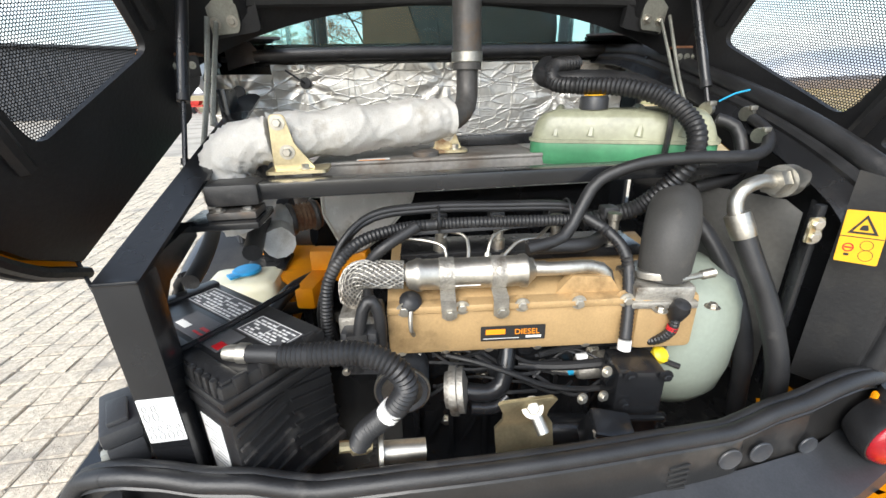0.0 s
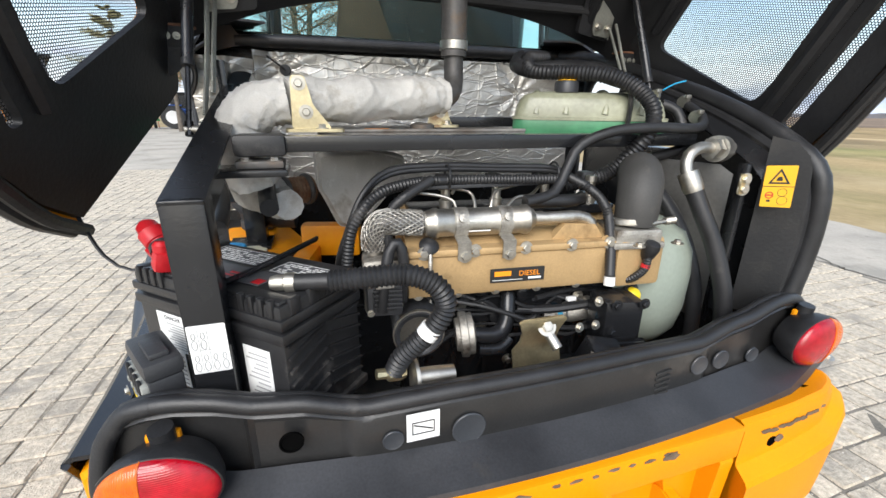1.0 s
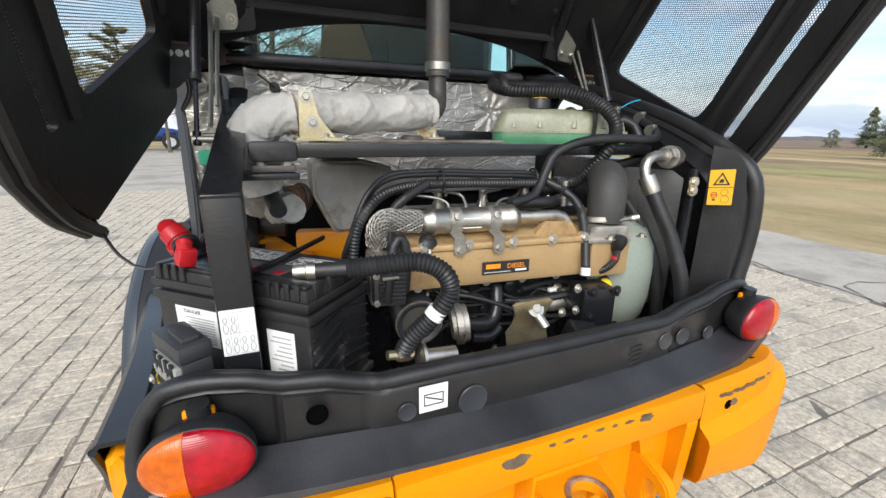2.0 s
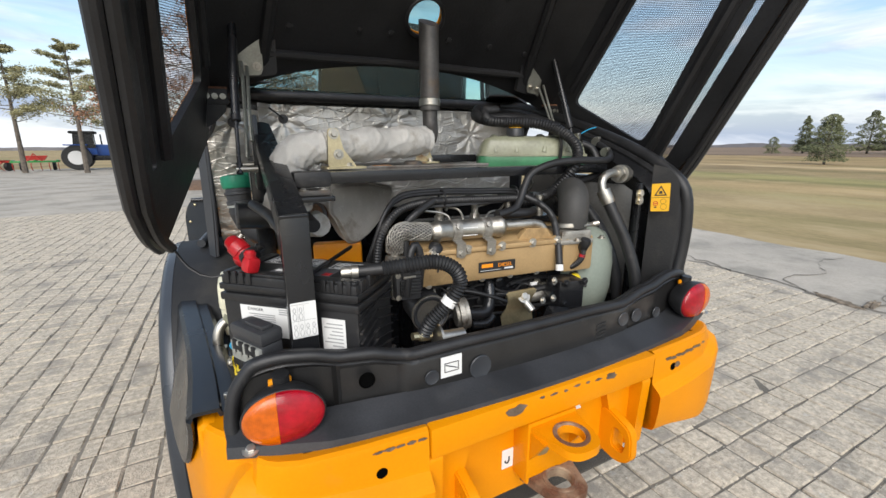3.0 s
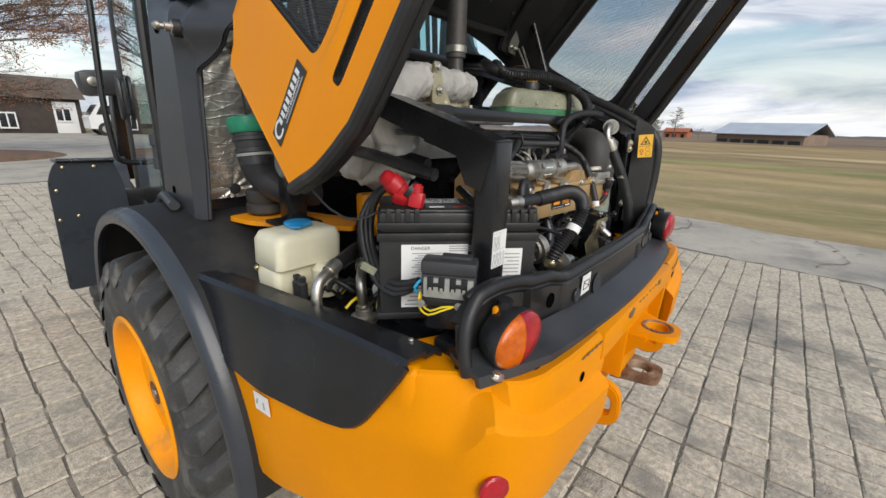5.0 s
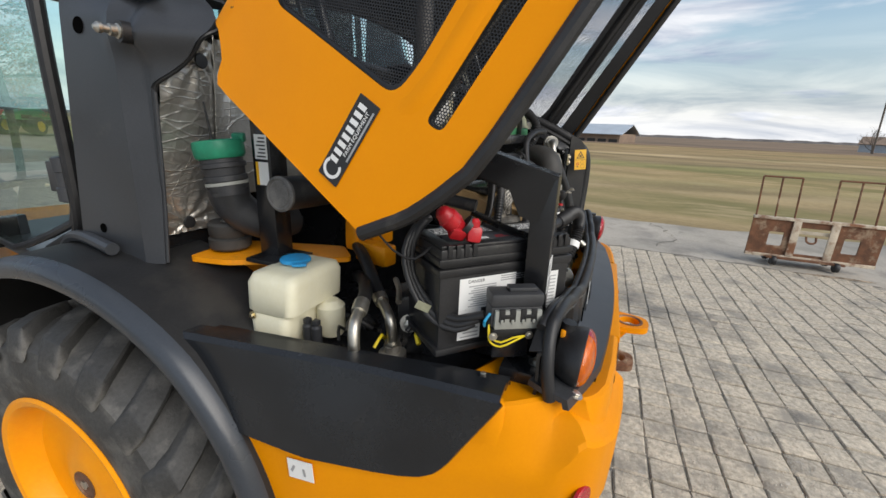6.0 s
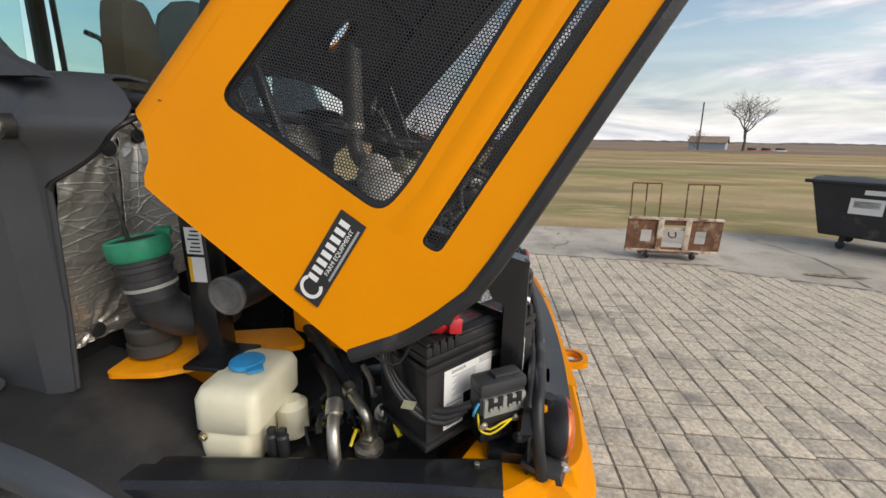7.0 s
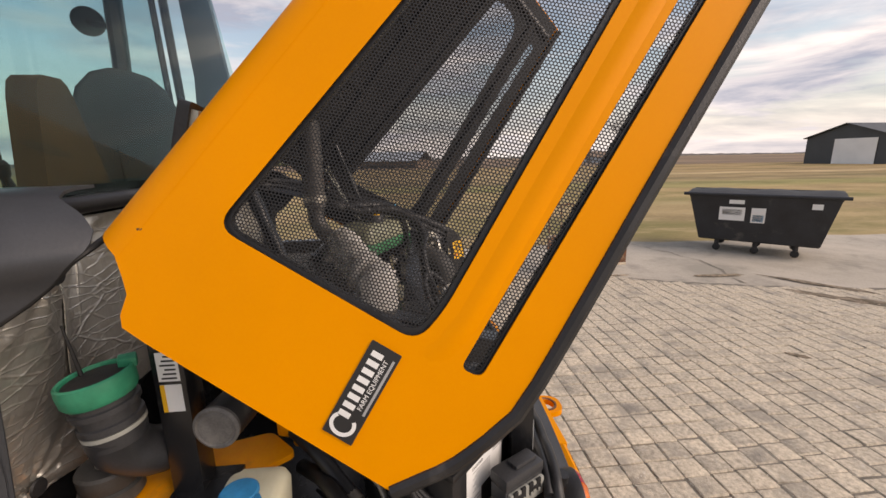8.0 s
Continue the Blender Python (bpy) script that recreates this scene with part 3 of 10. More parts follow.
M_MUD = mat("dried_brown_mud", (0.27, 0.215, 0.155), 0.95, var=0.4, scale=14, bump=0.9, bscale=60, bdist=0.01, dirt=(0.15, 0.12, 0.085), dirt_at=0.5, dirt_scale=6)
for q in ((3.25, -5.0, 0.55, 0.10, 0.69, 1), (3.75, -5.35, 0.8, 0.08, 0.62, 2), (2.95, -5.4, 0.4, 0.07, 0.75, 3), (1.84, -3.12, 0.12, 0.04, 0.9, 4), (4.35, -4.3, 0.5, 0.07, 1.5, 5), (4.55, -2.6, 0.4, 0.05, 1.6, 6), (4.6, 3.6, 0.5, 0.06, 1.4, 7), (4.82, 1.05, 0.30, 0.07, 1.2, 8), (5.0, 0.85, 0.22, 0.06, 0.1, 9)):
    dirt_patch(*q)
crack([(3.42, -6.2), (3.92, -4.1), (4.37, -3.0), (4.58, -2.4), (4.74, -0.6), (4.80, 0.5), (4.84, 1.2), (5.02, 2.0), (5.05, 6.0), (5.05, 12.0)], 0.026)
crack([(4.80, 0.92), (5.2, 0.80), (5.7, 0.95), (6.4, 0.75), (7.1, 0.9)], 0.024)
crack([(4.90, 1.3), (5.3, 1.75), (5.9, 1.6), (6.5, 1.9), (7.1, 1.8)], 0.018)
crack([(4.72, -1.0), (5.1, -0.8), (5.8, -1.1), (6.9, -0.8)], 0.018)
crack([(4.9, 1.8), (5.2, 3.0), (5.0, 4.4), (5.4, 6.0)], 0.02)
crack([(4.0, -4.4), (5.2, -4.7), (6.8, -4.3)], 0.03)

# ---------------------------------------------------------------- far things
far_rnd = random.Random(5)


def blob_wood(name, x0, y0, x1, y1, h, label):
    b = bmesh.new()
    n = 90
    low = [(x0 + (x1 - x0) * i / n, y0 + (y1 - y0) * i / n, -0.5) for i in range(n + 1)]
    top = [(p[0], p[1], h * (0.55 + 0.35 * noise.noise(Vector((i * 0.13, 3.1, 0))) + 0.25 * far_rnd.random())) for i, p in enumerate(low)]
    back = [(p[0] * 1.06, p[1] * 1.06, -0.5) for p in low]
    loft([low, top, back], b)
    return mesh_ob(name, b, M_FARWOOD, label, "woods", kind="structure")


blob_wood("backdrop", 620, -700, 520, 60, 3.6, "far grey band of bare winter woods")
blob_wood("backdrop", 520, 60, 380, 520, 4.5, "far grey band of bare winter woods")
blob_wood("backdrop", 380, 520, -500, 640, 4.5, "far grey band of bare winter woods")


def pine(at, h, crown_r, seed, bare=0.25, needles=M_PINE, label="dark green pine tree with uneven crown", n=1500):
    r = random.Random(seed)
    t = thing("pine_tree", label, "tree", "yard trees", at=at)
    o = Vector(at)
    tr = tube([o, o + Vector((0.1 * r.random(), 0.1, h * 0.5)), o + Vector((0.15, 0.1 * r.random(), h * 0.98))], lambda k: h * 0.019 * (1 - 0.9 * k) + 0.01, 8, step=0.5)
    leaf = bmesh.new()
    nl = 36
    verts, faces = [], []
    for i in range(nl):
        f_ = bare + (1 - bare) * (i + r.random()) / nl
        a = r.random() * 6.283
        ln = crown_r * (1.05 - f_) ** 0.75 * (0.6 + 0.55 * r.random()) + 0.2
        p0 = o + Vector((0.05, 0.05, h * f_ * 0.97))
        p1 = p0 + Vector((math.cos(a) * ln, math.sin(a) * ln, ln * (0.05 + 0.3 * r.random())))
        tube([p0, p0.lerp(p1, 0.5) + Vector((0, 0, -0.04 * ln)), p1], lambda k, q=ln: 0.012 * q * (1 - 0.85 * k) + 0.006, 5, tr, step=0.6)
        for _ in range(int(2.6 * n) // nl):
            k = r.random() ** 0.6
            c = p0.lerp(p1, 0.25 + 0.8 * k) + Vector((r.gauss(0, 0.12), r.gauss(0, 0.12), r.gauss(0.04, 0.055))) * ln
            s = 0.075 * (0.6 + r.random())
            u = Vector((r.gauss(0, 1), r.gauss(0, 1), r.gauss(0, 0.5))).normalized(); w = u.orthogonal().normalized()
            k0 = len(verts)
            verts += [c - u * s, c + w * s * 0.35, c + u * s, c - w * s * 0.35 + Vector((0, 0, s * 0.2))]
            faces.append((k0, k0 + 1, k0 + 2, k0 + 3))
    emit(leaf, verts, faces)
    part("trunk", tr, M_BARK, t)
    part("crown", leaf, needles, t, angle=5)
    return t


def conifer(at, h, crown_r, seed, dome=0.0, n=5200):
    """A full conifer, its crown down to the ground: cone-shaped, or domed."""
    r = random.Random(seed)
    t = thing("conifer", "full dark olive conifer at the field's edge", "tree", "yard trees", at=at)
    o = Vector(at)
    tr = tube([o, o + Vector((0.05, 0.0, h * 0.5)), o + Vector((0.1, 0.05, h * 0.97))], lambda k: h * 0.024 * (1 - 0.9 * k) + 0.01, 8, step=0.6)

    def prof(f_):
        return (1 - dome) * (1.02 - f_) ** 0.85 + dome * math.sqrt(max(0.02, 1 - (2 * f_ - 0.8) ** 2 / 1.45))
    for i in range(26):
        f_ = 0.12 + 0.8 * i / 26; a = r.random() * 6.283; ln = crown_r * prof(f_) * 0.85
        p0 = o + Vector((0.05, 0.02, h * f_))
        tube([p0, p0 + Vector((math.cos(a) * ln, math.sin(a) * ln, ln * 0.08))], lambda k, q=ln: 0.012 * q * (1 - 0.8 * k) + 0.01, 5, tr, straight=True)
    verts, faces = [], []
    for _ in range(n):
        f_ = 0.10 + 0.9 * r.random() ** (1.35 - 0.35 * dome)
        a = r.random() * 6.283
        tier = 0.78 + 0.30 * math.sin(f_ * h * 5.2 + 2.0 * noise.noise(Vector((math.cos(a), math.sin(a), seed)))) * (1 - 0.6 * dome)
        q = crown_r * prof(f_) * (0.45 + 0.6 * r.random() ** 0.5) * tier * (0.9 + 0.55 * noise.noise(Vector((1.6 * math.cos(a), 1.6 * math.sin(a), f_ * 5 + seed))))
        c = o + Vector((q * math.cos(a), q * math.sin(a), h * f_ - 0.10 * q))
        s_ = h * 0.017 * (0.6 + r.random())
        u = Vector((math.cos(a) + r.gauss(0, 0.7), math.sin(a) + r.gauss(0, 0.7), r.gauss(0, 0.4))).normalized(); w = u.orthogonal().normalized()
        k0 = len(verts)
        verts += [c - u * s_, c + w * s_ * 0.45, c + u * s_, c - w * s_ * 0.45 + Vector((0, 0, s_ * 0.25))]
        faces.append((k0, k0 + 1, k0 + 2, k0 + 3))
    lf = bmesh.new(); emit(lf, verts, faces)
    part("trunk", tr, M_BARK, t)
    part("crown", lf, M_PINE, t, angle=5)
    return t


def oak(at, h, seed):
    """A leafless oak: two straight stems, long level limbs with fine twigs, dead leaves held low down."""
    r = random.Random(seed)
    t = thing("oak_tree", "large bare oak with rust-brown leaves on low limbs", "tree", "yard trees", at=at)
    o = Vector(at)
    b = bmesh.new(); lv, lf = [], []
    for j, (dx, lean) in enumerate(((0.0, 0.03), (0.33, 0.085))):
        base = o + Vector((dx, 0.1 * j, 0))
        top = base + Vector((lean * h, 0.02 * h, h))
        tube([base, base.lerp(top, 0.4) + Vector((0.06, 0.0, 0)), top], lambda k: h * 0.0145 * (1 - 0.86 * k) + 0.01, 9, b, step=0.8)
        for i in range(30):
            f_ = 0.13 + 0.82 * (i + r.random()) / 30
            a = r.random() * 6.283
            ln = h * (0.40 - 0.27 * f_) * (0.75 + 0.5 * r.random())
            p0 = base.lerp(top, f_)
            rise = -0.05 + 0.75 * f_ + 0.15 * r.random()
            p1 = p0 + Vector((math.cos(a) * ln, math.sin(a) * ln, ln * rise))
            mid = p0.lerp(p1, 0.5) + Vector((r.gauss(0, 0.05), r.gauss(0, 0.05), 0.07)) * ln
            rad = 0.0085 * ln + 0.007
            tube([p0, mid, p1], lambda k, q=rad: q * (1 - 0.8 * k) + 0.004, 5, b, step=0.6)
            d = (p1 - p0).normalized(); side = Vector((-d.y, d.x, 0.1))
            leafy = f_ < 0.50 and r.random() < 0.62
            for m_ in range(12):
                k = 0.25 + 0.75 * (m_ + r.random()) / 12
                q0 = p0.lerp(mid, k * 2) if k < 0.5 else mid.lerp(p1, k * 2 - 1)
                l2 = ln * 0.42 * (1.1 - 0.6 * k) * (0.7 + 0.6 * r.random())
                d2 = (d * 0.7 + side * (0.8 if m_ % 2 else -0.8) + Vector((0, 0, r.gauss(0.12, 0.25)))).normalized()
                q1 = q0 + d2 * l2
                tube([q0, q1], lambda k_, q=l2: 0.0045 * q + 0.005 * (1 - k_), 4, b, straight=True)
                for _ in range(12):
                    g = r.random()
                    e0 = q0.lerp(q1, 0.3 + 0.7 * g)
                    d3 = (d2 + Vector((r.gauss(0, 0.6), r.gauss(0, 0.6), r.gauss(0.1, 0.4)))).normalized()
                    e1 = e0 + d3 * l2 * 0.45
                    tube([e0, e1], 0.0048, 3, b, straight=True)
                    if leafy:
                        for _ in range(7):
                            c = e0.lerp(e1, r.random()) + Vector((r.gauss(0, 0.09), r.gauss(0, 0.09), r.gauss(-0.03, 0.09)))
                            u = Vector((r.gauss(0, 1), r.gauss(0, 1), r.gauss(0, 1))).normalized(); w = u.orthogonal().normalized()
                            k0 = len(lv); s_ = 0.030 + 0.024 * r.random()
                            lv.extend([c - u * s_, c + w * s_ * 0.55, c + u * s_, c - w * s_ * 0.55]); lf.append((k0, k0 + 1, k0 + 2, k0 + 3))
    part("trunk", b, M_BARK, t)
    lb = bmesh.new(); emit(lb, lv, lf)
    part("crown", lb, M_BROWNL, t, "rust-brown dead leaves", angle=5)
    return t


def bare_tree(at, h, seed, leaves=0, spread=0.75, depth=4, trunks=1, low=1.0, label="bare deciduous winter tree with fine branches"):
    r = random.Random(seed)
    t = thing("bare_tree", label, "tree", "yard trees", at=at)
    o = Vector(at)
    b = bmesh.new(); leaf_v, leaf_f = [], []

    def grow(p, d, ln, rad, lev):
        q = p + d * ln
        mid = p.lerp(q, 0.5) + Vector((r.gauss(0, 0.06), r.gauss(0, 0.06), 0.02)) * ln
        tube([p, mid, q], lambda k: rad * (1 - 0.4 * k), 6 if lev < 2 else 4, b, step=ln)
        if lev >= depth:
            if leaves and q.z < h * low and r.random() < 1.3 - q.z / (h * low):
                for _ in range(leaves):
                    c = q + Vector((r.gauss(0, 1), r.gauss(0, 1), r.gauss(0, 1))) * ln * 0.5
                    s = h * 0.0062; k0 = len(leaf_v)
                    u = Vector((r.gauss(0, 1), r.gauss(0, 1), r.gauss(0, 1))).normalized(); w = u.orthogonal().normalized()
                    leaf_v.extend([c - u * s, c + w * s * 0.6, c + u * s, c - w * s * 0.6]); leaf_f.append((k0, k0 + 1, k0 + 2, k0 + 3))
            return
        for i in range(4 if lev else 5):
            k = 0.45 + 0.55 * (i + 1) / 4 if lev else 0.5 + 0.5 * (i + 1) / 5
            nd = (d * (0.75 + 0.3 * r.random()) + Vector((r.gauss(0, spread), r.gauss(0, spread), 0.25 + r.gauss(0, 0.2)))).normalized()
            grow(p.lerp(q, min(1, k)), nd, ln * (0.58 + 0.2 * r.random()), rad * 0.47, lev + 1)

    for j in range(trunks):
        lean = Vector((0.03 - 0.16 * (j % 2) * (trunks > 1) + 0.06 * (trunks > 1), 0.03, 1)).normalized()
        grow(o + Vector((0.36 * j * -1, 0.1 * j, 0)), lean, h * 0.34, h * 0.018, 0)
    part("trunk", b, M_BARK, t)
    if leaves:
        lb = bmesh.new(); emit(lb, leaf_v, leaf_f)
        part("crown", lb, M_BROWNL, t, "sparse rust-brown dead leaves", angle=5)
    return t


# ---------------------------------------------------------------- the loader's body
CW = [(0.0, -0.017), (0.33, -0.015), (0.46, -0.009), (0.57, 0.004), (0.65, 0.035), (0.70, 0.09), (0.735, 0.165), (0.768, 0.27), (0.806, 0.42), (0.834, 0.56), (0.844, 0.78)]


def cw_at(u, off):
    """The counterweight's plan line, u from 0 (middle) to 1, pushed out by off."""
    p = [Vector((x, y, 0)) for x, y in CW]
    k = u * (len(p) - 1); i = min(int(k), len(p) - 2)
    q = p[i].lerp(p[i + 1], k - i)
    d = (p[i + 1] - p[i]).normalized()
    return q + Vector((d.y, -d.x, 0)) * off


loader = thing("wheel_loader", "yellow and black compact wheel loader with raised engine hood", "wheel loader", at=(0, 1.3, 0))


def cw_inset(u):
    """How far the top edge leans in."""
    return float(np.interp(u, [0, 0.36, 0.44, 0.5, 0.55, 0.62, 0.7, 0.8, 0.9, 1.0], [0, 0.0, 0.036, 0.04, 0.03, 0.014, 0.032, 0.062, 0.074, 0.054]))


def cw_x(y):
    """The plan line's x at a given y on the flank."""
    return float(np.interp(y, [p[1] for p in CW], [p[0] for p in CW]))


def counterweight(sgn):
    """Cast corner weight: a recessed upper band, a stepped bulge below it, tucked-in lower edge."""
    us = [0.1 + 0.9 * i / 40 for i in range(41)]
    cols = []
    for u in us:
        side = max(0.0, (u - 0.62) / 0.38)
        lift = 0.006 * min(1, max(0, (u - 0.4) / 0.25)) - 0.03 * min(1.0, max(0, (u - 0.80) / 0.05))
        ins = cw_inset(u)
        zc = float(np.interp(u, [0.1, 0.33, 0.44], [0.926, 0.948, 0.985]))
        zb = 0.62 + float(np.interp(u, [0.1, 0.16, 0.25, 0.35, 0.5, 0.62], [0.165, 0.155, 0.12, 0.085, 0.035, 0.0])) - 0.08 * side
        deck = float(np.interp(u, [0.1, 0.36, 0.44, 1.0], [0.96, 0.97, 1.022, 1.015])); wide = float(np.interp(u, [0.1, 0.6, 0.7, 1.0], [0.20, 0.20, 0.06, 0.05]))
        bul = float(np.interp(u, [0.1, 0.44, 0.6, 1.0], [1.0, 1.0, 0.1, 0.0]))
        col = [(-wide - ins, deck + lift), (-0.03 - ins, 1.022 + lift), (-0.010 - ins, 1.026 + lift), (-0.002 - ins, 1.022 + lift), (0.002 - ins, 1.008 + lift)]
        if u < 0.44:
            k = 1 - max(0.0, (u - 0.38) / 0.06)
            col += [(0.002 - ins * (1 - k), zc + 0.014), (0.004, zc + 0.006), (0.026, zc - 0.012), (0.031, zc - 0.022)]
        else:
            k = min(1.0, (u - 0.44) / 0.09); k = k * k * (3 - 2 * k)
            step_ = [(0.002 - ins, zc + 0.014), (0.004 - 0.5 * ins, zc + 0.006), (0.026, zc - 0.012), (0.031, zc - 0.022)]
            for (o0, z0), q in zip(step_, (0.25, 0.5, 0.75, 0.9)):
                o1, z1 = 0.003 - ins + (0.028 * bul + ins) * q ** 1.1, 1.008 + lift + (0.87 - 1.008 - lift) * q
                col.append((o0 + (o1 - o0) * k, z0 + (z1 - z0) * k))
        for off, z in ((0.030, 0.86), (0.026, 0.72), (0.018, 0.66), (-0.004, 0.635), (-0.025, 0.62), (-0.14, 0.62)):
            zz = z if z > 0.8 else zb + (z - 0.62) * (0.86 - zb) / 0.24
            col.append((off * bul if off > 0 else off, zz))
        cols.append([(sgn * cw_at(u, off).x, cw_at(u, off).y, z) for off, z in col])
    b = loft([[c[i] for c in cols] for i in range(len(cols[0]))])
    bmesh.ops.contextual_create(b, geom=[e_ for e_ in b.edges if len(e_.link_faces) == 1])
    bmesh.ops.recalc_face_normals(b, faces=b.faces)
    return b


part("counterweight", counterweight(-1), M_YELR, loader, "thick yellow cast counterweight with chipped rounded corner", angle=22)
part("counterweight", counterweight(1.03), M_YELR, loader, "thick yellow cast counterweight with chipped rounded corner", angle=22)
# middle section with the recess for the hitch
for s in (-1, 1):
    # No hole is cut; a shallow black disc paints its shade.
    part("bolt_hole_disc", lathe([(0.0115, 0.0), (0.011, 0.001), (0.0095, 0.001), (0.009, 0.0003), (0.001, 0.0002)], (s * 0.428, -0.0135, 0.962), (0, -1, 0), 20), M_HOLESHADE, loader, "black disc painted as the shade of a drilled hole")


def chip(x, y, z, w, h_, seed, name="paint_chip"):
    """A ragged patch of bare steel, a coat of paint deep."""
    r = random.Random(seed)
    lp = [(w * math.cos(a) * (0.7 + 0.5 * r.random()), h_ * math.sin(a) * (0.65 + 0.5 * r.random())) for a in [2 * math.pi * i / 14 for i in range(14)]]
    part(name, slab(lp, [], lambda u, v, q: (x + u, y - q, z + v), 0.0012), M_CHIP, loader, "bare patch of chipped paint")


M_CHIP = mat("bare_scuffed_steel", (0.16, 0.12, 0.085), 0.6, 0.3, var=0.35, scale=30, bump=0.3, bscale=200)
chip(-0.121, -0.0213, 1.004, 0.030, 0.014, 1)
chip(0.17, -0.0213, 1.008, 0.016, 0.010, 2)
for k in range(7):
    chip(-0.05 + 0.035 * k, -0.0213, 1.015 - 0.002 * (k % 3), 0.007 + 0.004 * (k % 2), 0.0035, 10 + k)
for k in range(5):
    chip(-0.345 - 0.022 * k, -0.0172 + 0.001 * k, 1.010, 0.011, 0.003 + 0.001 * (k % 2), 30 + k)
for k in range(9):
    chip(0.40 + 0.022 * k, -0.0155 + 0.0011 * k * k * 0.25, 0.995 - 0.003 * (k % 2), 0.013, 0.005, 50 + k)
chip(0.445, -0.0135, 0.965, 0.012, 0.010, 70)
ps = part("pictogram_sticker", slab(rounded([(-0.0165, -0.027), (0.0165, -0.027), (0.0165, 0.027), (-0.0165, 0.027)], 0.002), [], lambda u, v, w: (-0.092 + u, 0.044 - w, 0.817 + v), 0.001), M_WHITE, loader, "white sticker with a black tow hook symbol")
part("hook_symbol", tube([(-0.088, 0.0425, 0.822), (-0.088, 0.0425, 0.812), (-0.092, 0.0425, 0.805), (-0.099, 0.0425, 0.808), (-0.099, 0.0425, 0.813)], 0.002, 6, step=0.003), M_INK_SHADE, ps)
part("pictogram_sticker", slab([(-0.02, 0.0), (0.02, 0.0), (0.0, 0.034)], [], lambda u, v, w: (0.125 + u, 0.044 - w, 0.885 + v), 0.001), M_WHITE, loader, "small white triangular sticker")
mid = box(-0.327, 0.336, -0.021, 0.10, 0.955, 1.025, 0.007)
for s in (-1, 1):
    slab(rounded([(-0.018, 0.955), (0.05, 0.955), (0.05, 0.72), (-0.008, 0.745)], 0.012), [], lambda u, v, w, s=s: (s * (0.30 + w), u, v), 0.032, mid)
    slab([(0.30, 0.955), (0.20, 0.955), (0.27, 0.72), (0.30, 0.72)], [], lambda u, v, w, s=s: (s * u, 0.02 + w, v), 0.03, mid)
part("hitch_panel", mid, M_YELR, loader, "recessed yellow panel with worn paint")
part("hitch_back", box(-0.30, 0.30, 0.045, 0.075, 0.715, 0.957), M_YELR, loader)

# tie-down loops and tow hitch
for s in (-1, 1):
    lp = slab(rounded([(-0.055, 0.845), (0.05, 0.875), (0.05, 0.735), (-0.02, 0.725), (-0.062, 0.755)], 0.03), [rounded([(-0.038, 0.815), (-0.002, 0.83), (0.002, 0.768), (-0.036, 0.768)], 0.016)], lambda u, v, w, s=s: (s * (0.225 + w), u, v), 0.028)
    bmesh.ops.bevel(lp, geom=[e_ for e_ in lp.edges if e_.calc_face_angle(0) > 1.2], offset=0.004, segments=2, affect='EDGES')
    part("tie_down_loop", lp, M_YELR, loader, "yellow steel tie-down loop")
hitch = part("tow_hitch", obox((0, 0.02, 0.858), (0.15, 0.06, 0.17), None, 0.008), M_YELR, loader, "yellow tow hitch with rusty pin plates")


def hitch_plate(z, t, ln, wide):
    out = rounded([(-0.075, 0.02), (-wide, -0.05), (-wide * 0.75, -ln), (wide * 0.75, -ln), (wide, -0.05), (0.075, 0.02)], [0.01, 0.03, 0.045, 0.045, 0.03, 0.01], 7)
    hole = [(0.03 * math.cos(a * math.pi / 10), -ln + 0.058 + 0.03 * math.sin(a * math.pi / 10)) for a in range(20)]
    b = slab(out, [hole], lambda u, v, w: (u, v, z + w), t)
    return b


part("upper_plate", hitch_plate(0.913, 0.02, 0.126, 0.060), M_YELR, hitch, "yellow upper hitch plate with worn hole")
part("lower_plate", hitch_plate(0.770, 0.022, 0.102, 0.056), M_RUST, hitch, "rusty lower hitch plate")
for z_, y_ in ((0.9335, -0.068), (0.7925, -0.044)):
    part("hole_rim", loft([[Vector((r_ * math.cos(a), y_ + r_ * math.sin(a), z_ + h_)) for a in [2 * math.pi * i / 28 for i in range(28)]] for r_, h_ in ((0.042, -0.002), (0.041, 0.002), (0.034, 0.003), (0.0305, -0.001))], closed=True), M_RUST, hitch, "rusty worn rim of the pin hole")
part("hitch_bolt", bolt((-0.035, -0.012, 0.872), (0, -1, 0), 0.014, 0.012), M_ZINC, hitch)
part("hitch_gusset", slab([(0.02, 0.92), (-0.06, 0.92), (0.02, 0.80)], [], lambda u, v, w: (0.055 + w, u, v), 0.014), M_YELR, hitch)
part("hitch_gusset", slab([(0.02, 0.92), (-0.06, 0.92), (0.02, 0.80)], [], lambda u, v, w: (-0.069 + w, u, v), 0.014), M_YELR, hitch)

# sloped black ledge and upright black shroud along the bay's rear


def bow(x):
    return 0.066 + 0.13 * x * x


xs_p = [-0.668 + 1.366 * i / 180 for i in range(181)]


def tip(x):
    """Height of the shroud's waved upper edge."""
    return float(np.interp(abs(x), [0, 0.19, 0.32, 0.36, 0.40, 0.47, 0.52, 0.57, 0.605, 0.635, 0.66, 0.70], [1.137, 1.136, 1.129, 1.138, 1.150, 1.155, 1.168, 1.173, 1.170, 1.160, 1.137, 1.10]))


def fold(x):
    return float(np.interp(abs(x), [0, 0.30, 0.42, 0.7], [1.043, 1.043, 1.049, 1.047]))


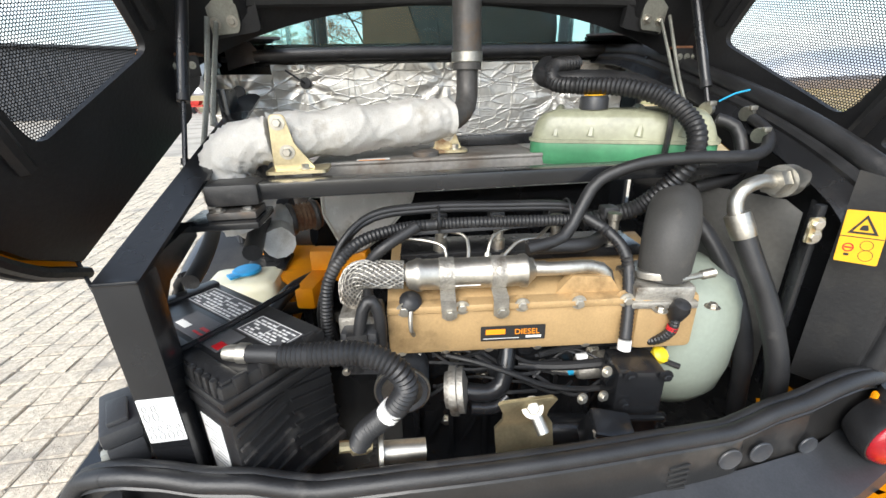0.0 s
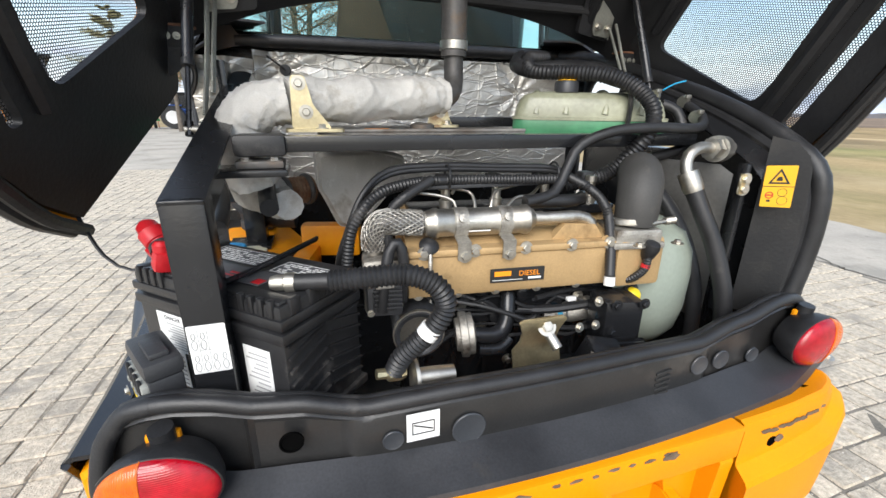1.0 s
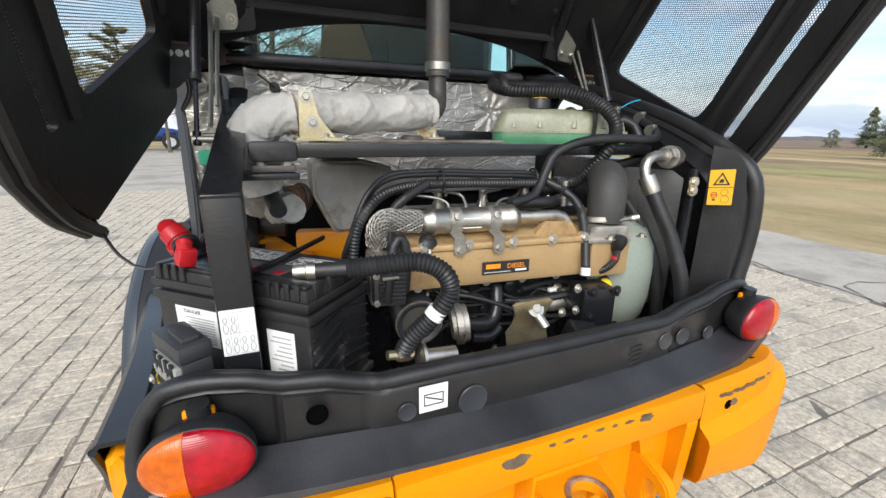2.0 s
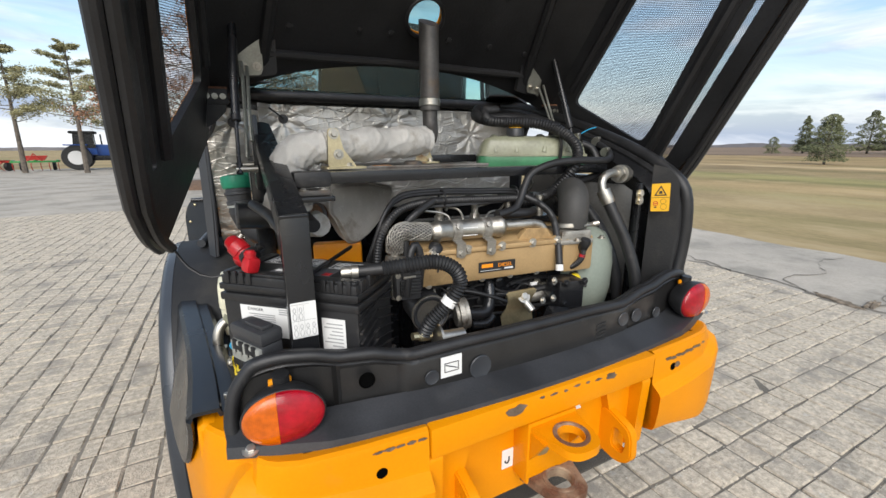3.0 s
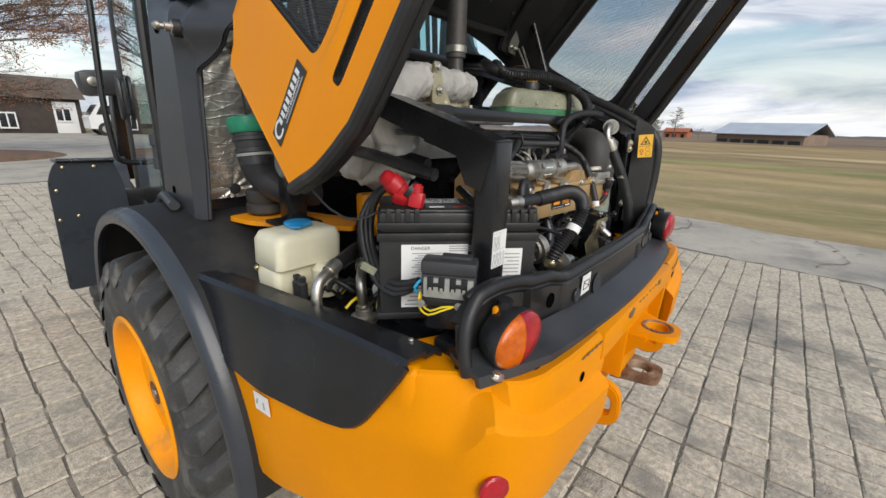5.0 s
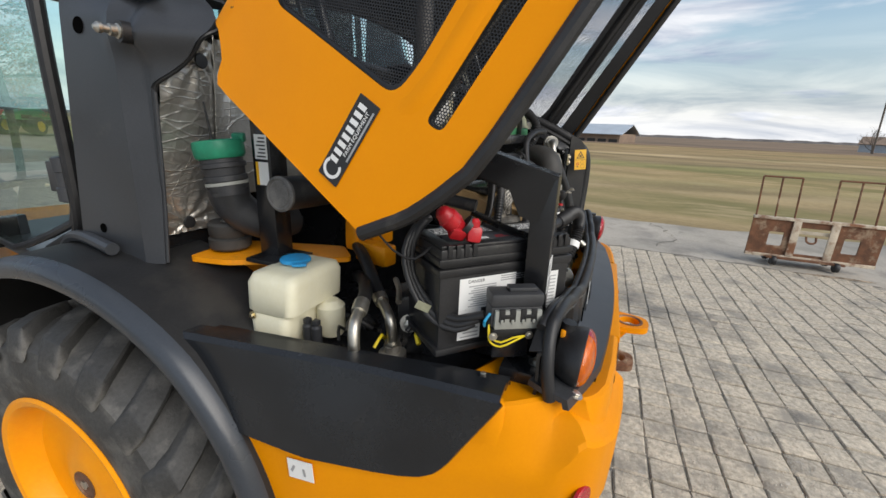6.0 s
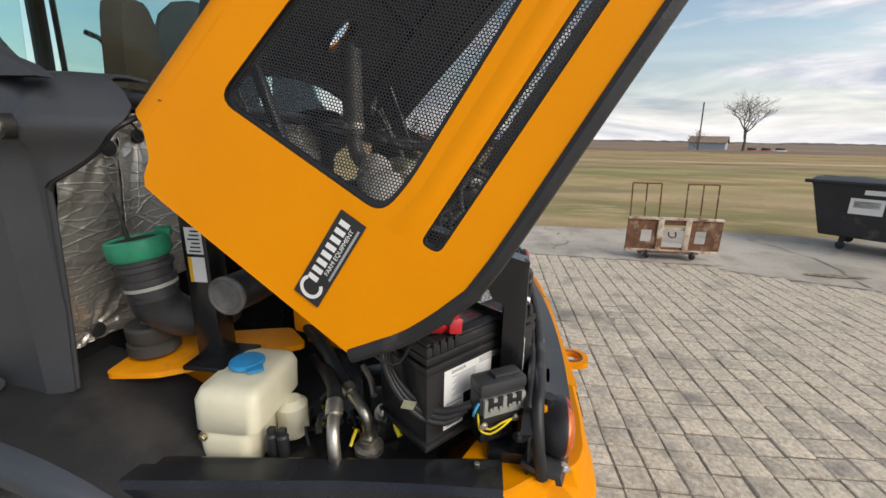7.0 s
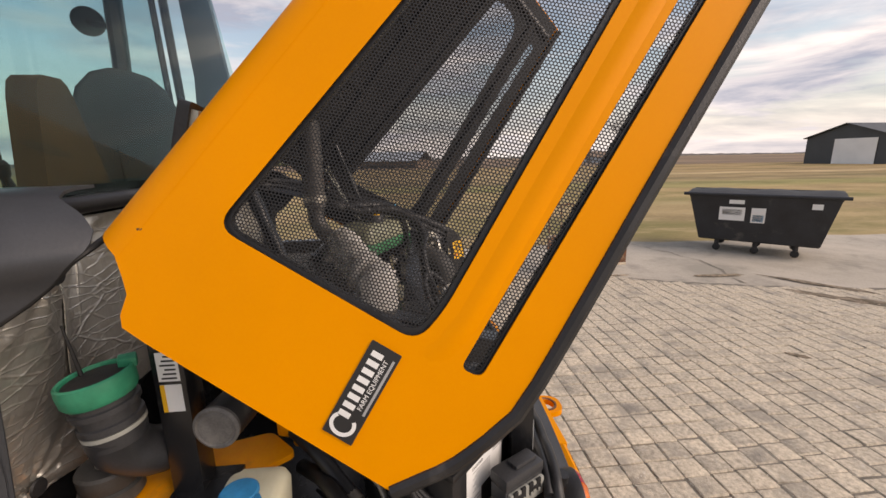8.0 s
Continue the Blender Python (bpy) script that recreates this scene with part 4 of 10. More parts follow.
rows_ = []
for dy, z in ((-0.066, 1.010), (-0.062, 1.023), (-0.03, 1.030), (0.006, None)):
    rows_.append([(x * (1.0 + 0.02 * (z is not None)), bow(x) + dy + (0.03 * max(0, abs(x) - 0.5) / 0.17), (fold(x) - 0.001) if z is None else z + 0.010 * max(0, abs(x) - 0.45) / 0.2) for x in xs_p])
ledge = loft(rows_)
part("rear_ledge", shell(ledge, -0.012), M_BLKP, loader, "scuffed black plastic ledge over the counterweight", angle=25)
def pocket(x):
    """The lamp pocket stands back from the shroud's middle."""
    return 0.016 * min(1.0, max(0.0, (abs(x) - 0.478) / 0.009)) + 0.006 * min(1.0, max(0.0, (abs(x) - 0.338) / 0.009)) * (abs(x) < 0.478)


rows_ = [[(x, bow(x) + 0.004 + pocket(x), fold(x) - 0.04) for x in xs_p], [(x, bow(x) + pocket(x), fold(x)) for x in xs_p], [(x, bow(x) + 0.002 + pocket(x), fold(x) + 0.8 * (tip(x) - fold(x))) for x in xs_p], [(x, bow(x) + 0.004, tip(x) - 0.012) for x in xs_p],
         [(x, bow(x) + 0.012, tip(x) - 0.004) for x in xs_p], [(x, bow(x) + 0.040, tip(x) - 0.010) for x in xs_p]]
sh = loft(rows_)
shroud = part("rear_shroud", shell(sh, 0.006), M_SHRD, loader, "black moulded shroud with wavy upper edge", angle=24)
part("seal", tube([(x, bow(x) + 0.012, tip(x) + 0.004) for x in xs_p[5:-5:3]], 0.0125, 16, step=0.02), M_RUB, shroud, "thick black rubber edge seal", angle=70)
part("seal", tube([(x, bow(x) + 0.03, tip(x) + 0.001) for x in xs_p[4:-4:3]], 0.010, 12, step=0.02), M_RUB, shroud, angle=70)
for s in (-1, 1):
    # the wing's outer edge folds down beside the lamp
    part("wing", tube([(s * x_, bow(x_) + 0.012, tip(x_) + 0.004) for x_ in (0.592, 0.612, 0.628)] + [(s * 0.645, bow(0.645) + 0.010, 1.147), (s * 0.660, bow(0.655) + 0.007, 1.124), (s * 0.670, bow(0.66) + 0.003, 1.09), (s * 0.674, bow(0.66) - 0.002, 1.06), (s * 0.672, bow(0.66) - 0.008, 1.03)], 0.0128, 16, step=0.012), M_RUB, shroud, angle=70)
# round blind plugs and marks on the shroud; its hole and vent slots are painted black


def plate_disc(x, z, r, h=0.002):
    return lathe([(r * 1.06, 0), (r * 1.06, h * 0.6), (r, h), (r * 0.9, h * 0.7)], (x, bow(x) - 0.001, z), (0, -1, 0), 24)


for x, z, r in ((-0.28, 1.077, 0.016), (-0.16, 1.075, 0.027), (0.317, 1.092, 0.019), (0.378, 1.09, 0.019), (0.482, 1.075, 0.016)):
    part("blind_plug", plate_disc(x, z, r, 0.003), M_GRYP, shroud)
# The shroud stays closed here; the disc's black stands for the hole's shade.
part("cable_hole_disc", lathe([(0.017, 0), (0.017, 0.0035), (0.015, 0.0035), (0.0145, 0.0005), (0.001, 0.0004)], (-0.423, bow(0.423) - 0.0085, 1.108), (0, -1, 0), 20), M_HOLESHADE, shroud, "black ring and disc painted as a dark cable hole")
for i in range(5):
    # Black bars on the closed shroud paint the dark of the slots.
    part("vent_slot_bar", obox((0.226, bow(0.225) - 0.0005, 1.052 + 0.0115 * i), (0.034, 0.004, 0.005), Euler((0, radians(-8), 0)).to_matrix(), 0.001), M_INK_SHADE, shroud)
lt = part("battery_label", obox((-0.234, bow(0.234) - 0.0015, 1.095), (0.052, 0.0015, 0.05), None, 0), M_WHITE, shroud, "small white sticker with a battery symbol")
part("symbol", obox((-0.234, bow(0.234) - 0.003, 1.094), (0.032, 0.001, 0.002), Euler((0, radians(22), 0)).to_matrix()), M_INK_SHADE, lt)
sy = obox((-0.234, bow(0.234) - 0.003, 1.104), (0.034, 0.001, 0.0015)); obox((-0.234, bow(0.234) - 0.003, 1.083), (0.034, 0.001, 0.0015), None, 0, sy)
obox((-0.251, bow(0.234) - 0.003, 1.0935), (0.0015, 0.001, 0.022), None, 0, sy); obox((-0.217, bow(0.234) - 0.003, 1.0935), (0.0015, 0.001, 0.022), None, 0, sy)
part("symbol", sy, M_INK_SHADE, lt)

for x in (-0.30, -0.19, -0.02, 0.26, 0.40):
    y_ = bow(x) - 0.036
    part("ledge_plug", lathe([(0.015, 0), (0.0145, 0.003), (0.010, 0.0025), (0.008, 0.004), (0.001, 0.004)], (x, y_, 1.029), (0, -0.22, 0.97), 16), M_BLKS, loader)
# ---------------------------------------------------------------- rear lamps


def rear_lamp(s):
    """An oval lamp: cupped black housing, amber and red lens halves with an upright seam."""
    c = Vector((-0.583, 0.070, 1.086)) if s < 0 else Vector((0.622, 0.072, 1.098))
    w = Vector((s * 0.06, -0.99, -0.06)).normalized()
    lamp = thing("rear_lamp", "oval amber and red rear lamp in a black housing", "lamp", "rear lamps", at=c)
    ux = Vector((1, 0, 0)) - w * w.x; ux.normalize(); uz = ux.cross(w) if ux.cross(w).z > 0 else w.cross(ux)
    A, B = 0.072, 0.056

    def oval(k, hgt, n=40):
        return [c + ux * A * k * math.cos(2 * math.pi * i / n) + uz * B * k * math.sin(2 * math.pi * i / n) + w * hgt for i in range(n)]
    hs = loft([oval(0.55, -0.05), oval(0.78, -0.045), oval(0.98, -0.02), oval(1.04, 0.0), oval(1.03, 0.005), oval(0.99, 0.006), oval(0.9, 0.002)], closed=True, cap=True)
    bmesh.ops.recalc_face_normals(hs, faces=hs.faces)
    part("housing", hs, M_RUB, lamp)
    SEAM = s * 0.16 * A
    for name, side, mt in (("amber_lens", s, M_ORGL), ("red_lens", -s, M_REDL)):
        rows_l = []
        for i in range(15):
            k = i / 14
            x = SEAM + side * (0.0006 + (A - side * SEAM - 0.0006) * (1 - (1 - k) ** 1.8) * 0.998)
            hb = B * math.sqrt(max(0.0, 1 - (x / A) ** 2))
            row = []
            for j in range(45):
                z = hb * math.sin(math.pi * (j / 44 - 0.5))
                q = min(1.0, (x / A) ** 2 + (z / B) ** 2)
                row.append(c + ux * x + uz * z + w * (0.004 + 0.024 * (1 - q) ** 0.42))
            rows_l.append(row)
        lens = loft(rows_l)
        bmesh.ops.recalc_face_normals(lens, faces=lens.faces)
        shell(lens, 0.002)
        ob = part(name, lens, mt, lamp, angle=50)
        ob.data.materials[0] = mt
    part("lens_seam", tube([c + ux * SEAM + uz * B * math.sin(math.pi * (j / 12 - 0.5)) + w * (0.0045 + 0.024 * max(0.0, (1 - math.sin(math.pi * (j / 12 - 0.5)) ** 2 - (SEAM / A) ** 2)) ** 0.42) for j in range(13)], 0.0009, 6, straight=True), M_ORGL, lamp)
    part("lamp_bracket", box(c.x - 0.021, c.x + 0.021, c.y + 0.034, c.y + 0.044, c.z + 0.03, c.z + 0.057, 0.004), M_ORNG, lamp, "orange painted lamp bracket")
    part("lamp_stalk", tube([c - w * 0.036 + Vector((0, 0, 0.02)), c - w * 0.030 + Vector((0, 0, 0.068))], 0.0155, 12, straight=True), M_RUB, lamp)
    part("lamp_bolt", bolt(c + Vector((s * 0.062, 0.0, -0.05)), (0, -0.3, 0.9), 0.009, 0.006), M_STEEL, lamp)
    return lamp


rear_lamp(-1)
rear_lamp(1)
part("reflector", lathe([(0.032, 0), (0.032, 0.006), (0.028, 0.009), (0.002, 0.010)], cw_at(0.43, 0.027) * 1 - Vector((2 * cw_at(0.43, 0.027).x, 0, -0.835)), (-0.45, -0.9, 0), 24), M_REDL, loader, "round red reflector")

# ---------------------------------------------------------------- side panels, fenders and wheels


def fpl(s):
    """Black plastic side panel behind the wheel arch."""
    ysamp = [0.955 - 0.76 * i / 60 for i in range(61)]
    rows_ = []
    for y in ysamp:
        xt = float(np.interp(y, [0.19, 0.35, 0.5, 0.7, 0.93], [0.747, 0.757, 0.772, 0.802, 0.836]))
        xl = cw_x(y) + 0.006
        zl = float(np.interp(y, [0.195, 0.21, 0.265, 0.29, 0.31, 0.335, 0.37, 0.60, 0.765, 0.80, 0.86, 0.955], [1.046, 1.02, 0.935, 0.896, 0.878, 0.868, 0.864, 0.868, 0.878, 0.905, 0.965, 1.045]))
        zt = 1.052 + 0.008 * (y - 0.2)
        zl = min(zl, zt - 0.003)
        xi = float(np.interp(y, [0.2, 0.3, 0.5, 0.9], [0.655, 0.668, 0.698, 0.752]))
        k = min(1.0, (zt - zl) / 0.18)
        xl = xt + (xl - xt) * k
        # shelf with a shallow inner step, crisp outer edge, slightly hollow side
        rows_.append([(s * (xi - 0.004), y, zt - 0.06), (s * xi, y, zt - 0.016), (s * (xi + 0.006), y, zt - 0.012), (s * (0.55 * xi + 0.45 * xt), y, zt - 0.012), (s * (0.5 * xi + 0.5 * xt), y, zt - 0.001),
                      (s * (xt - 0.007), y, zt), (s * xt, y, zt - 0.006), (s * (0.55 * xt + 0.45 * xl + 0.004 * k), y, 0.55 * zt + 0.45 * zl), (s * xl, y, zl + 0.004), (s * (xl - 0.004), y, zl)])
    b = loft(rows_)
    return shell(b, -0.008)


def fender(s, prof_):
    """A band of the wheel arch: rows of (x, radius) swept round the axle."""
    cy, cz = 1.30, 0.55
    rows_ = []
    for i in range(49):
        a = radians(-6 + 196 * i / 48)
        rows_.append([(s * x, cy - R * math.cos(a), cz + R * math.sin(a) - 0.030 * max(0.0, (math.sin(a) - 0.72) / 0.28)) for x, R in prof_])
    return shell(loft(rows_), -0.012)


for s in (-1, 1):
    part("panel_bolt", bolt((s * 0.684, 0.246, 1.042), (0, 0, 1), 0.006, 0.016), M_STEEL, loader)
    part("side_panel", fpl(s), M_BLKG, loader, "black plastic side panel above the counterweight", angle=22)
    fen = part("fender", fender(s, ((0.878, 0.614), (0.883, 0.628), (0.880, 0.638), (0.870, 0.645), (0.852, 0.648))), M_FEND, loader, "charcoal wheel arch fender", angle=40)
    part("arch_liner", fender(s, ((0.854, 0.646), (0.74, 0.652), (0.56, 0.657))), M_BLKM, fen, "matt black arch liner", angle=40)
    part("inner_wheelhouse", box(s * 0.54 - 0.01, s * 0.54 + 0.01, 0.66, 1.95, 0.45, 1.03), M_BLKP, loader)
    cheek = []
    for y in (0.188, 0.196, 0.22, 0.26, 0.30, 0.36, 0.42):
        xt = float(np.interp(y, [0.19, 0.35, 0.5], [0.738, 0.748, 0.763])); xl = cw_x(y) - 0.004
        q_ = 0.006 if y < 0.19 else 0.0
        cheek.append([(s * 0.708, y, 1.030 - q_), (s * (xt - 0.012 - q_), y, 1.034 - q_), (s * (xt - q_), y, 1.026 - q_), (s * (0.5 * (xt + xl) - q_), y, 0.95), (s * (xl - q_), y, 0.872), (s * 0.708, y, 0.87)])
    part("weight_cheek", loft(cheek, closed=True, cap=True), M_YELR, loader, angle=40)
# label on the counterweight's side
fl = part("side_label", obox((-0.8405, 0.582, 0.822), (0.0015, 0.062, 0.048), Euler((radians(-4), 0, radians(2.6))).to_matrix()), M_WHITE, loader, "small white pictogram sticker")
part("pictogram", obox((-0.8425, 0.60, 0.822), (0.001, 0.006, 0.018), Euler((radians(25), 0, 0)).to_matrix()), M_GREYINK, fl)
part("pictogram", obox((-0.8412, 0.572, 0.819), (0.001, 0.006, 0.018), Euler((radians(-10), 0, 0)).to_matrix()), M_GREYINK, fl)


def wheel(at, s):
    """A loader wheel: lugged tyre, dished yellow rim."""
    w = new("wheel")
    w.empty_display_size = 0.05
    w.parent = loader
    w.location = Vector(at) - loader.location
    o = Vector(at); ax = Vector((s, 0, 0))
    R = 0.484
    ty = lathe([(0.262, -0.15), (0.30, -0.168), (0.37, -0.178), (0.44, -0.165), (0.465, -0.13), (R - 0.006, -0.08), (R, 0.0), (R - 0.006, 0.08), (0.465, 0.13), (0.44, 0.165), (0.37, 0.178), (0.30, 0.168), (0.262, 0.15), (0.255, 0.12), (0.255, -0.12), (0.262, -0.15)], o, ax, 56)
    tyre = part("tyre", ty, M_TYRE, w)
    m = axes(ax)
    for side in (-1, 1):
        vs = []
        for (h, r0, da) in ((0.006, R - 0.004, 0.21), (0.09, R - 0.008, 0.09), (0.158, 0.462, 0.0), (0.178, 0.425, -0.015)):
            for rr, wd in ((r0 - 0.012, 0.092), (r0 + (0.032 if h < 0.17 else 0.016), 0.072)):
                for e_ in (-1, 1):
                    a = da + e_ * wd
                    vs.append(m @ Vector((rr * math.cos(a), rr * math.sin(a), side * h)))
        fs = []
        for j in range(3):
            q = j * 4
            fs += [(q + 2, q + 3, q + 7, q + 6), (q, q + 2, q + 6, q + 4), (q + 1, q + 5, q + 7, q + 3)]
        fs += [(0, 1, 3, 2), (12, 14, 15, 13)]
        lug = bmesh.new()
        emit(lug, vs, fs)
        bmesh.ops.recalc_face_normals(lug, faces=lug.faces)
        bmesh.ops.bevel(lug, geom=[e_ for e_ in lug.edges if e_.calc_face_angle(0) > 0.6], offset=0.005, segments=1, affect='EDGES')
        finish(lug, 40)
        lme = bpy.data.meshes.new("lug"); lug.to_mesh(lme); lug.free(); lme.materials.append(M_TYRE)
        for k in range(20):
            lo = new("lug", lme)
            lo.parent = w
            lo.rotation_euler = (2 * math.pi * (k + 0.5 * (side > 0)) / 20, 0, 0)
    rim = part("rim", lathe([(0.272, 0.10), (0.296, 0.155), (0.300, 0.170), (0.292, 0.176), (0.276, 0.172), (0.264, 0.158), (0.255, 0.128), (0.238, 0.110), (0.19, 0.102), (0.13, 0.110), (0.085, 0.128), (0.062, 0.133), (0.040, 0.134), (0.036, 0.120), (0.002, 0.120)], o, ax, 56), M_YELW, w)
    part("hub_recess", lathe([(0.044, 0.1335), (0.044, 0.1365), (0.038, 0.1365), (0.034, 0.128), (0.030, 0.1225), (0.001, 0.122)], o, ax, 24), M_RUST, w, "rusty hub recess")
    part("hub_plug", bolt(o + ax * 0.120, ax, 0.015, 0.018), M_STEEL, w)
    part("tyre_valve", tube([o + m @ Vector((0.245, 0, 0.115)), o + m @ Vector((0.24, 0, 0.15))], 0.006, 8, straight=True), M_RUB, w)
    return w


WY, WZ = 1.32, 0.512
wheel((-0.755, WY, WZ), -1)
wheel((0.755, WY, WZ), 1)
# the front frame stands turned at the centre joint
ART = Matrix.Translation((0, 2.25, 0)) @ Matrix.Rotation(radians(-12), 4, 'Z') @ Matrix.Translation((0, -2.25, 0))
for s in (-1, 1):
    fw = wheel((s * 0.755, WY + 2.05, WZ), s)
    fw.location = ART @ Vector((s * 0.755, WY + 2.05, WZ)) - loader.location
    fw.rotation_euler = (0, 0, radians(-12))


def art(bm):
    bm.transform(ART)
    return bm


part("rear_axle", lathe([(0.09, -0.62), (0.09, -0.3), (0.16, -0.15), (0.16, 0.15), (0.09, 0.3), (0.09, 0.62)], (0, WY, WZ), (1, 0, 0), 20), M_BLKS, loader)
part("front_axle", art(lathe([(0.09, -0.62), (0.09, -0.3), (0.16, -0.15), (0.16, 0.15), (0.09, 0.3), (0.09, 0.62)], (0, WY + 2.05, WZ), (1, 0, 0), 20)), M_BLKS, loader)
part("chassis", box(-0.42, 0.42, 0.12, 2.2, 0.55, 0.78, 0.02), M_BLKS, loader)
part("front_frame", art(box(-0.38, 0.38, 2.25, 3.9, 0.5, 0.85, 0.02)), M_YELR, loader, "yellow front frame")
for s in (-1, 1):
    rows_ = []
    for i in range(25):
        a = radians(20 + 150 * i / 24)
        rows_.append([(s * x, WY + 2.05 - R * math.cos(a), 0.52 + R * math.sin(a)) for x, R in ((0.90, 0.60), (0.90, 0.63), (0.60, 0.64))])
    part("front_fender", art(shell(loft(rows_), -0.012)), M_GRYP, loader, "black front mudguard")

# ---------------------------------------------------------------- bay floor, bulkhead and cab
# Unseen black floor and side walls, added to keep the bay dark.
part("bay_shade_floor", box(-0.52, 0.66, 0.10, 1.1, 0.78, 0.80), M_BLKS, loader)
part("bay_shade_side", box(-0.54, -0.52, 0.2, 1.0, 0.62, 1.0), M_BLKS, loader)
part("bay_shade_side", box(0.66, 0.68, 0.15, 1.15, 0.62, 1.2), M_BLKS, loader)
part("bulkhead", box(-0.69, 0.69, 1.16, 1.19, 0.70, 1.79), M_BLKS, loader)


def foil_lean(x, z):
    """The quilt is pulled out towards the cab's corner."""
    k = min(1.0, max(0.0, (-0.46 - x) / 0.13))
    k = k * k * (3 - 2 * k)
    return k * (0.020 - 0.275 * (z - 1.242))


def foil_sheet(x0, x1, z0, z1, y, holes=(), step=0.012, crush=0.0):
    nx, nz = int((x1 - x0) / step), int((z1 - z0) / step)
    rows_ = []
    for k in range(nz + 1):
        row = []
        for i in range(nx + 1):
            x, z = x0 + (x1 - x0) * i / nx, z0 + (z1 - z0) * k / nz
            q = 0.0025 * noise.noise(Vector((x * 4, z * 4, y))) + 0.0008 * abs(noise.noise(Vector((x * 19 + z * 7, z * 17, 2.0))))
            if crush:
                q -= crush * sum((1 - abs(noise.noise(Vector((x * a_ + 3 * c_, z * b_, c_))))) ** 22 for a_, b_, c_ in ((9, 14, 1.0), (22, 8, 4.0), (15, 25, 8.0)))
            for hx, hz in holes:
                d = math.hypot(x - hx, z - hz)
                q += 0.006 * math.exp(-(d / 0.03) ** 2) + 0.004 * math.exp(-(d / 0.12) ** 2) * math.sin(9 * math.atan2(z - hz, x - hx))
            row.append((x, y + q + foil_lean(x, z), z))
        rows_.append(row)
    return shell(loft(rows_), 0.002)


foil = part("foil_insulation", foil_sheet(-0.515, 0.66, 1.30, 1.728, 1.118, ((-0.425, 1.675), (0.03, 1.68), (0.42, 1.62)), 0.008, 0.0012), M_FOIL, loader, "crinkled silver foil heat insulation", angle=60)
part("foil_insulation", foil_sheet(-0.69, -0.468, 1.212, 1.70, 1.125, ((-0.605, 1.242), (-0.601, 1.653)), 0.0045, 0.0022), M_FOIL, loader, "crinkled silver foil heat insulation", angle=60)
for x, z in ((-0.605, 1.242), (-0.601, 1.653), (-0.425, 1.675)):
    part("foil_button", lathe([(0.018, 0), (0.016, 0.004), (0.002, 0.005)], (x, 1.112 + foil_lean(x, z), z), (0, -1, 0), 16), M_RUB, foil)
part("foil_pin", tube([(-0.475, 1.08, 1.712), (-0.425, 1.10, 1.675)], 0.003, 6, straight=True), M_RUB, foil)
part("cab_seal", tube([(-0.56, 1.095, 1.752), (-0.3, 1.09, 1.757), (0.3, 1.09, 1.757), (0.70, 1.10, 1.755)], 0.019, 12), M_RUB, loader, "black rubber seal on the cab's rear edge")
part("corner_fill", slab([(-0.64, 1.715), (-0.53, 1.742), (-0.565, 1.792), (-0.64, 1.785)], [], lambda u, v, w: (u, 1.082 + w, v), 0.012), M_GRYP, loader, "charcoal corner plate behind the hood hinge")
part("cab_shelf", box(-0.66, 0.72, 1.09, 1.22, 1.738, 1.753, 0.004), M_GRYP, loader)

# ---------------------------------------------------------------- raised engine hood


def hood_pt(s, r, d, w=0.0):
    """A point on the open hood's flank: r back along it, d down it, w inwards."""
    return Vector((s * (0.665 - 0.059 * r + 0.219 * d - w), 0.893 - 0.674 * r - 0.738 * d, 1.74 + 0.739 * r - 0.674 * d))


hood = thing("engine_hood", "raised yellow engine hood with perforated side grilles", "hood", at=(0, 0.85, 1.75))
R_END = 1.3
flank = [(0.0, 0.585), (0.10, 0.628), (0.19, 0.642), (0.27, 0.638), (0.60, 0.572), (0.889, 0.514), (R_END, 0.432), (R_END, 0.048), (0.01, 0.048), (-0.012, 0.046), (-0.029, 0.075), (-0.045, 0.098), (-0.076, 0.110), (-0.089, 0.124), (-0.083, 0.165)]
window = rounded([(0.125, 0.135), (0.198, 0.472), (0.262, 0.472), (1.14, 0.300), (1.19, 0.25), (1.19, 0.135)], [0.035, 0.03, 0.03, 0.04, 0.04, 0.04])
slot = rounded([(0.212, 0.545), (0.222, 0.577), (1.17, 0.402), (1.165, 0.368)], 0.014)


def inset(loop_, d):
    """A 2D loop moved inwards by d."""
    p = [Vector(q) for q in loop_]
    turn = 1 if sum(p[i - 1].x * p[i].y - p[i].x * p[i - 1].y for i in range(len(p))) > 0 else -1
    out = []
    for i, q in enumerate(p):
        e = (p[(i + 1) % len(p)] - p[i - 1]).normalized()
        out.append(q + Vector((-e.y, e.x)) * d * turn)
    return out


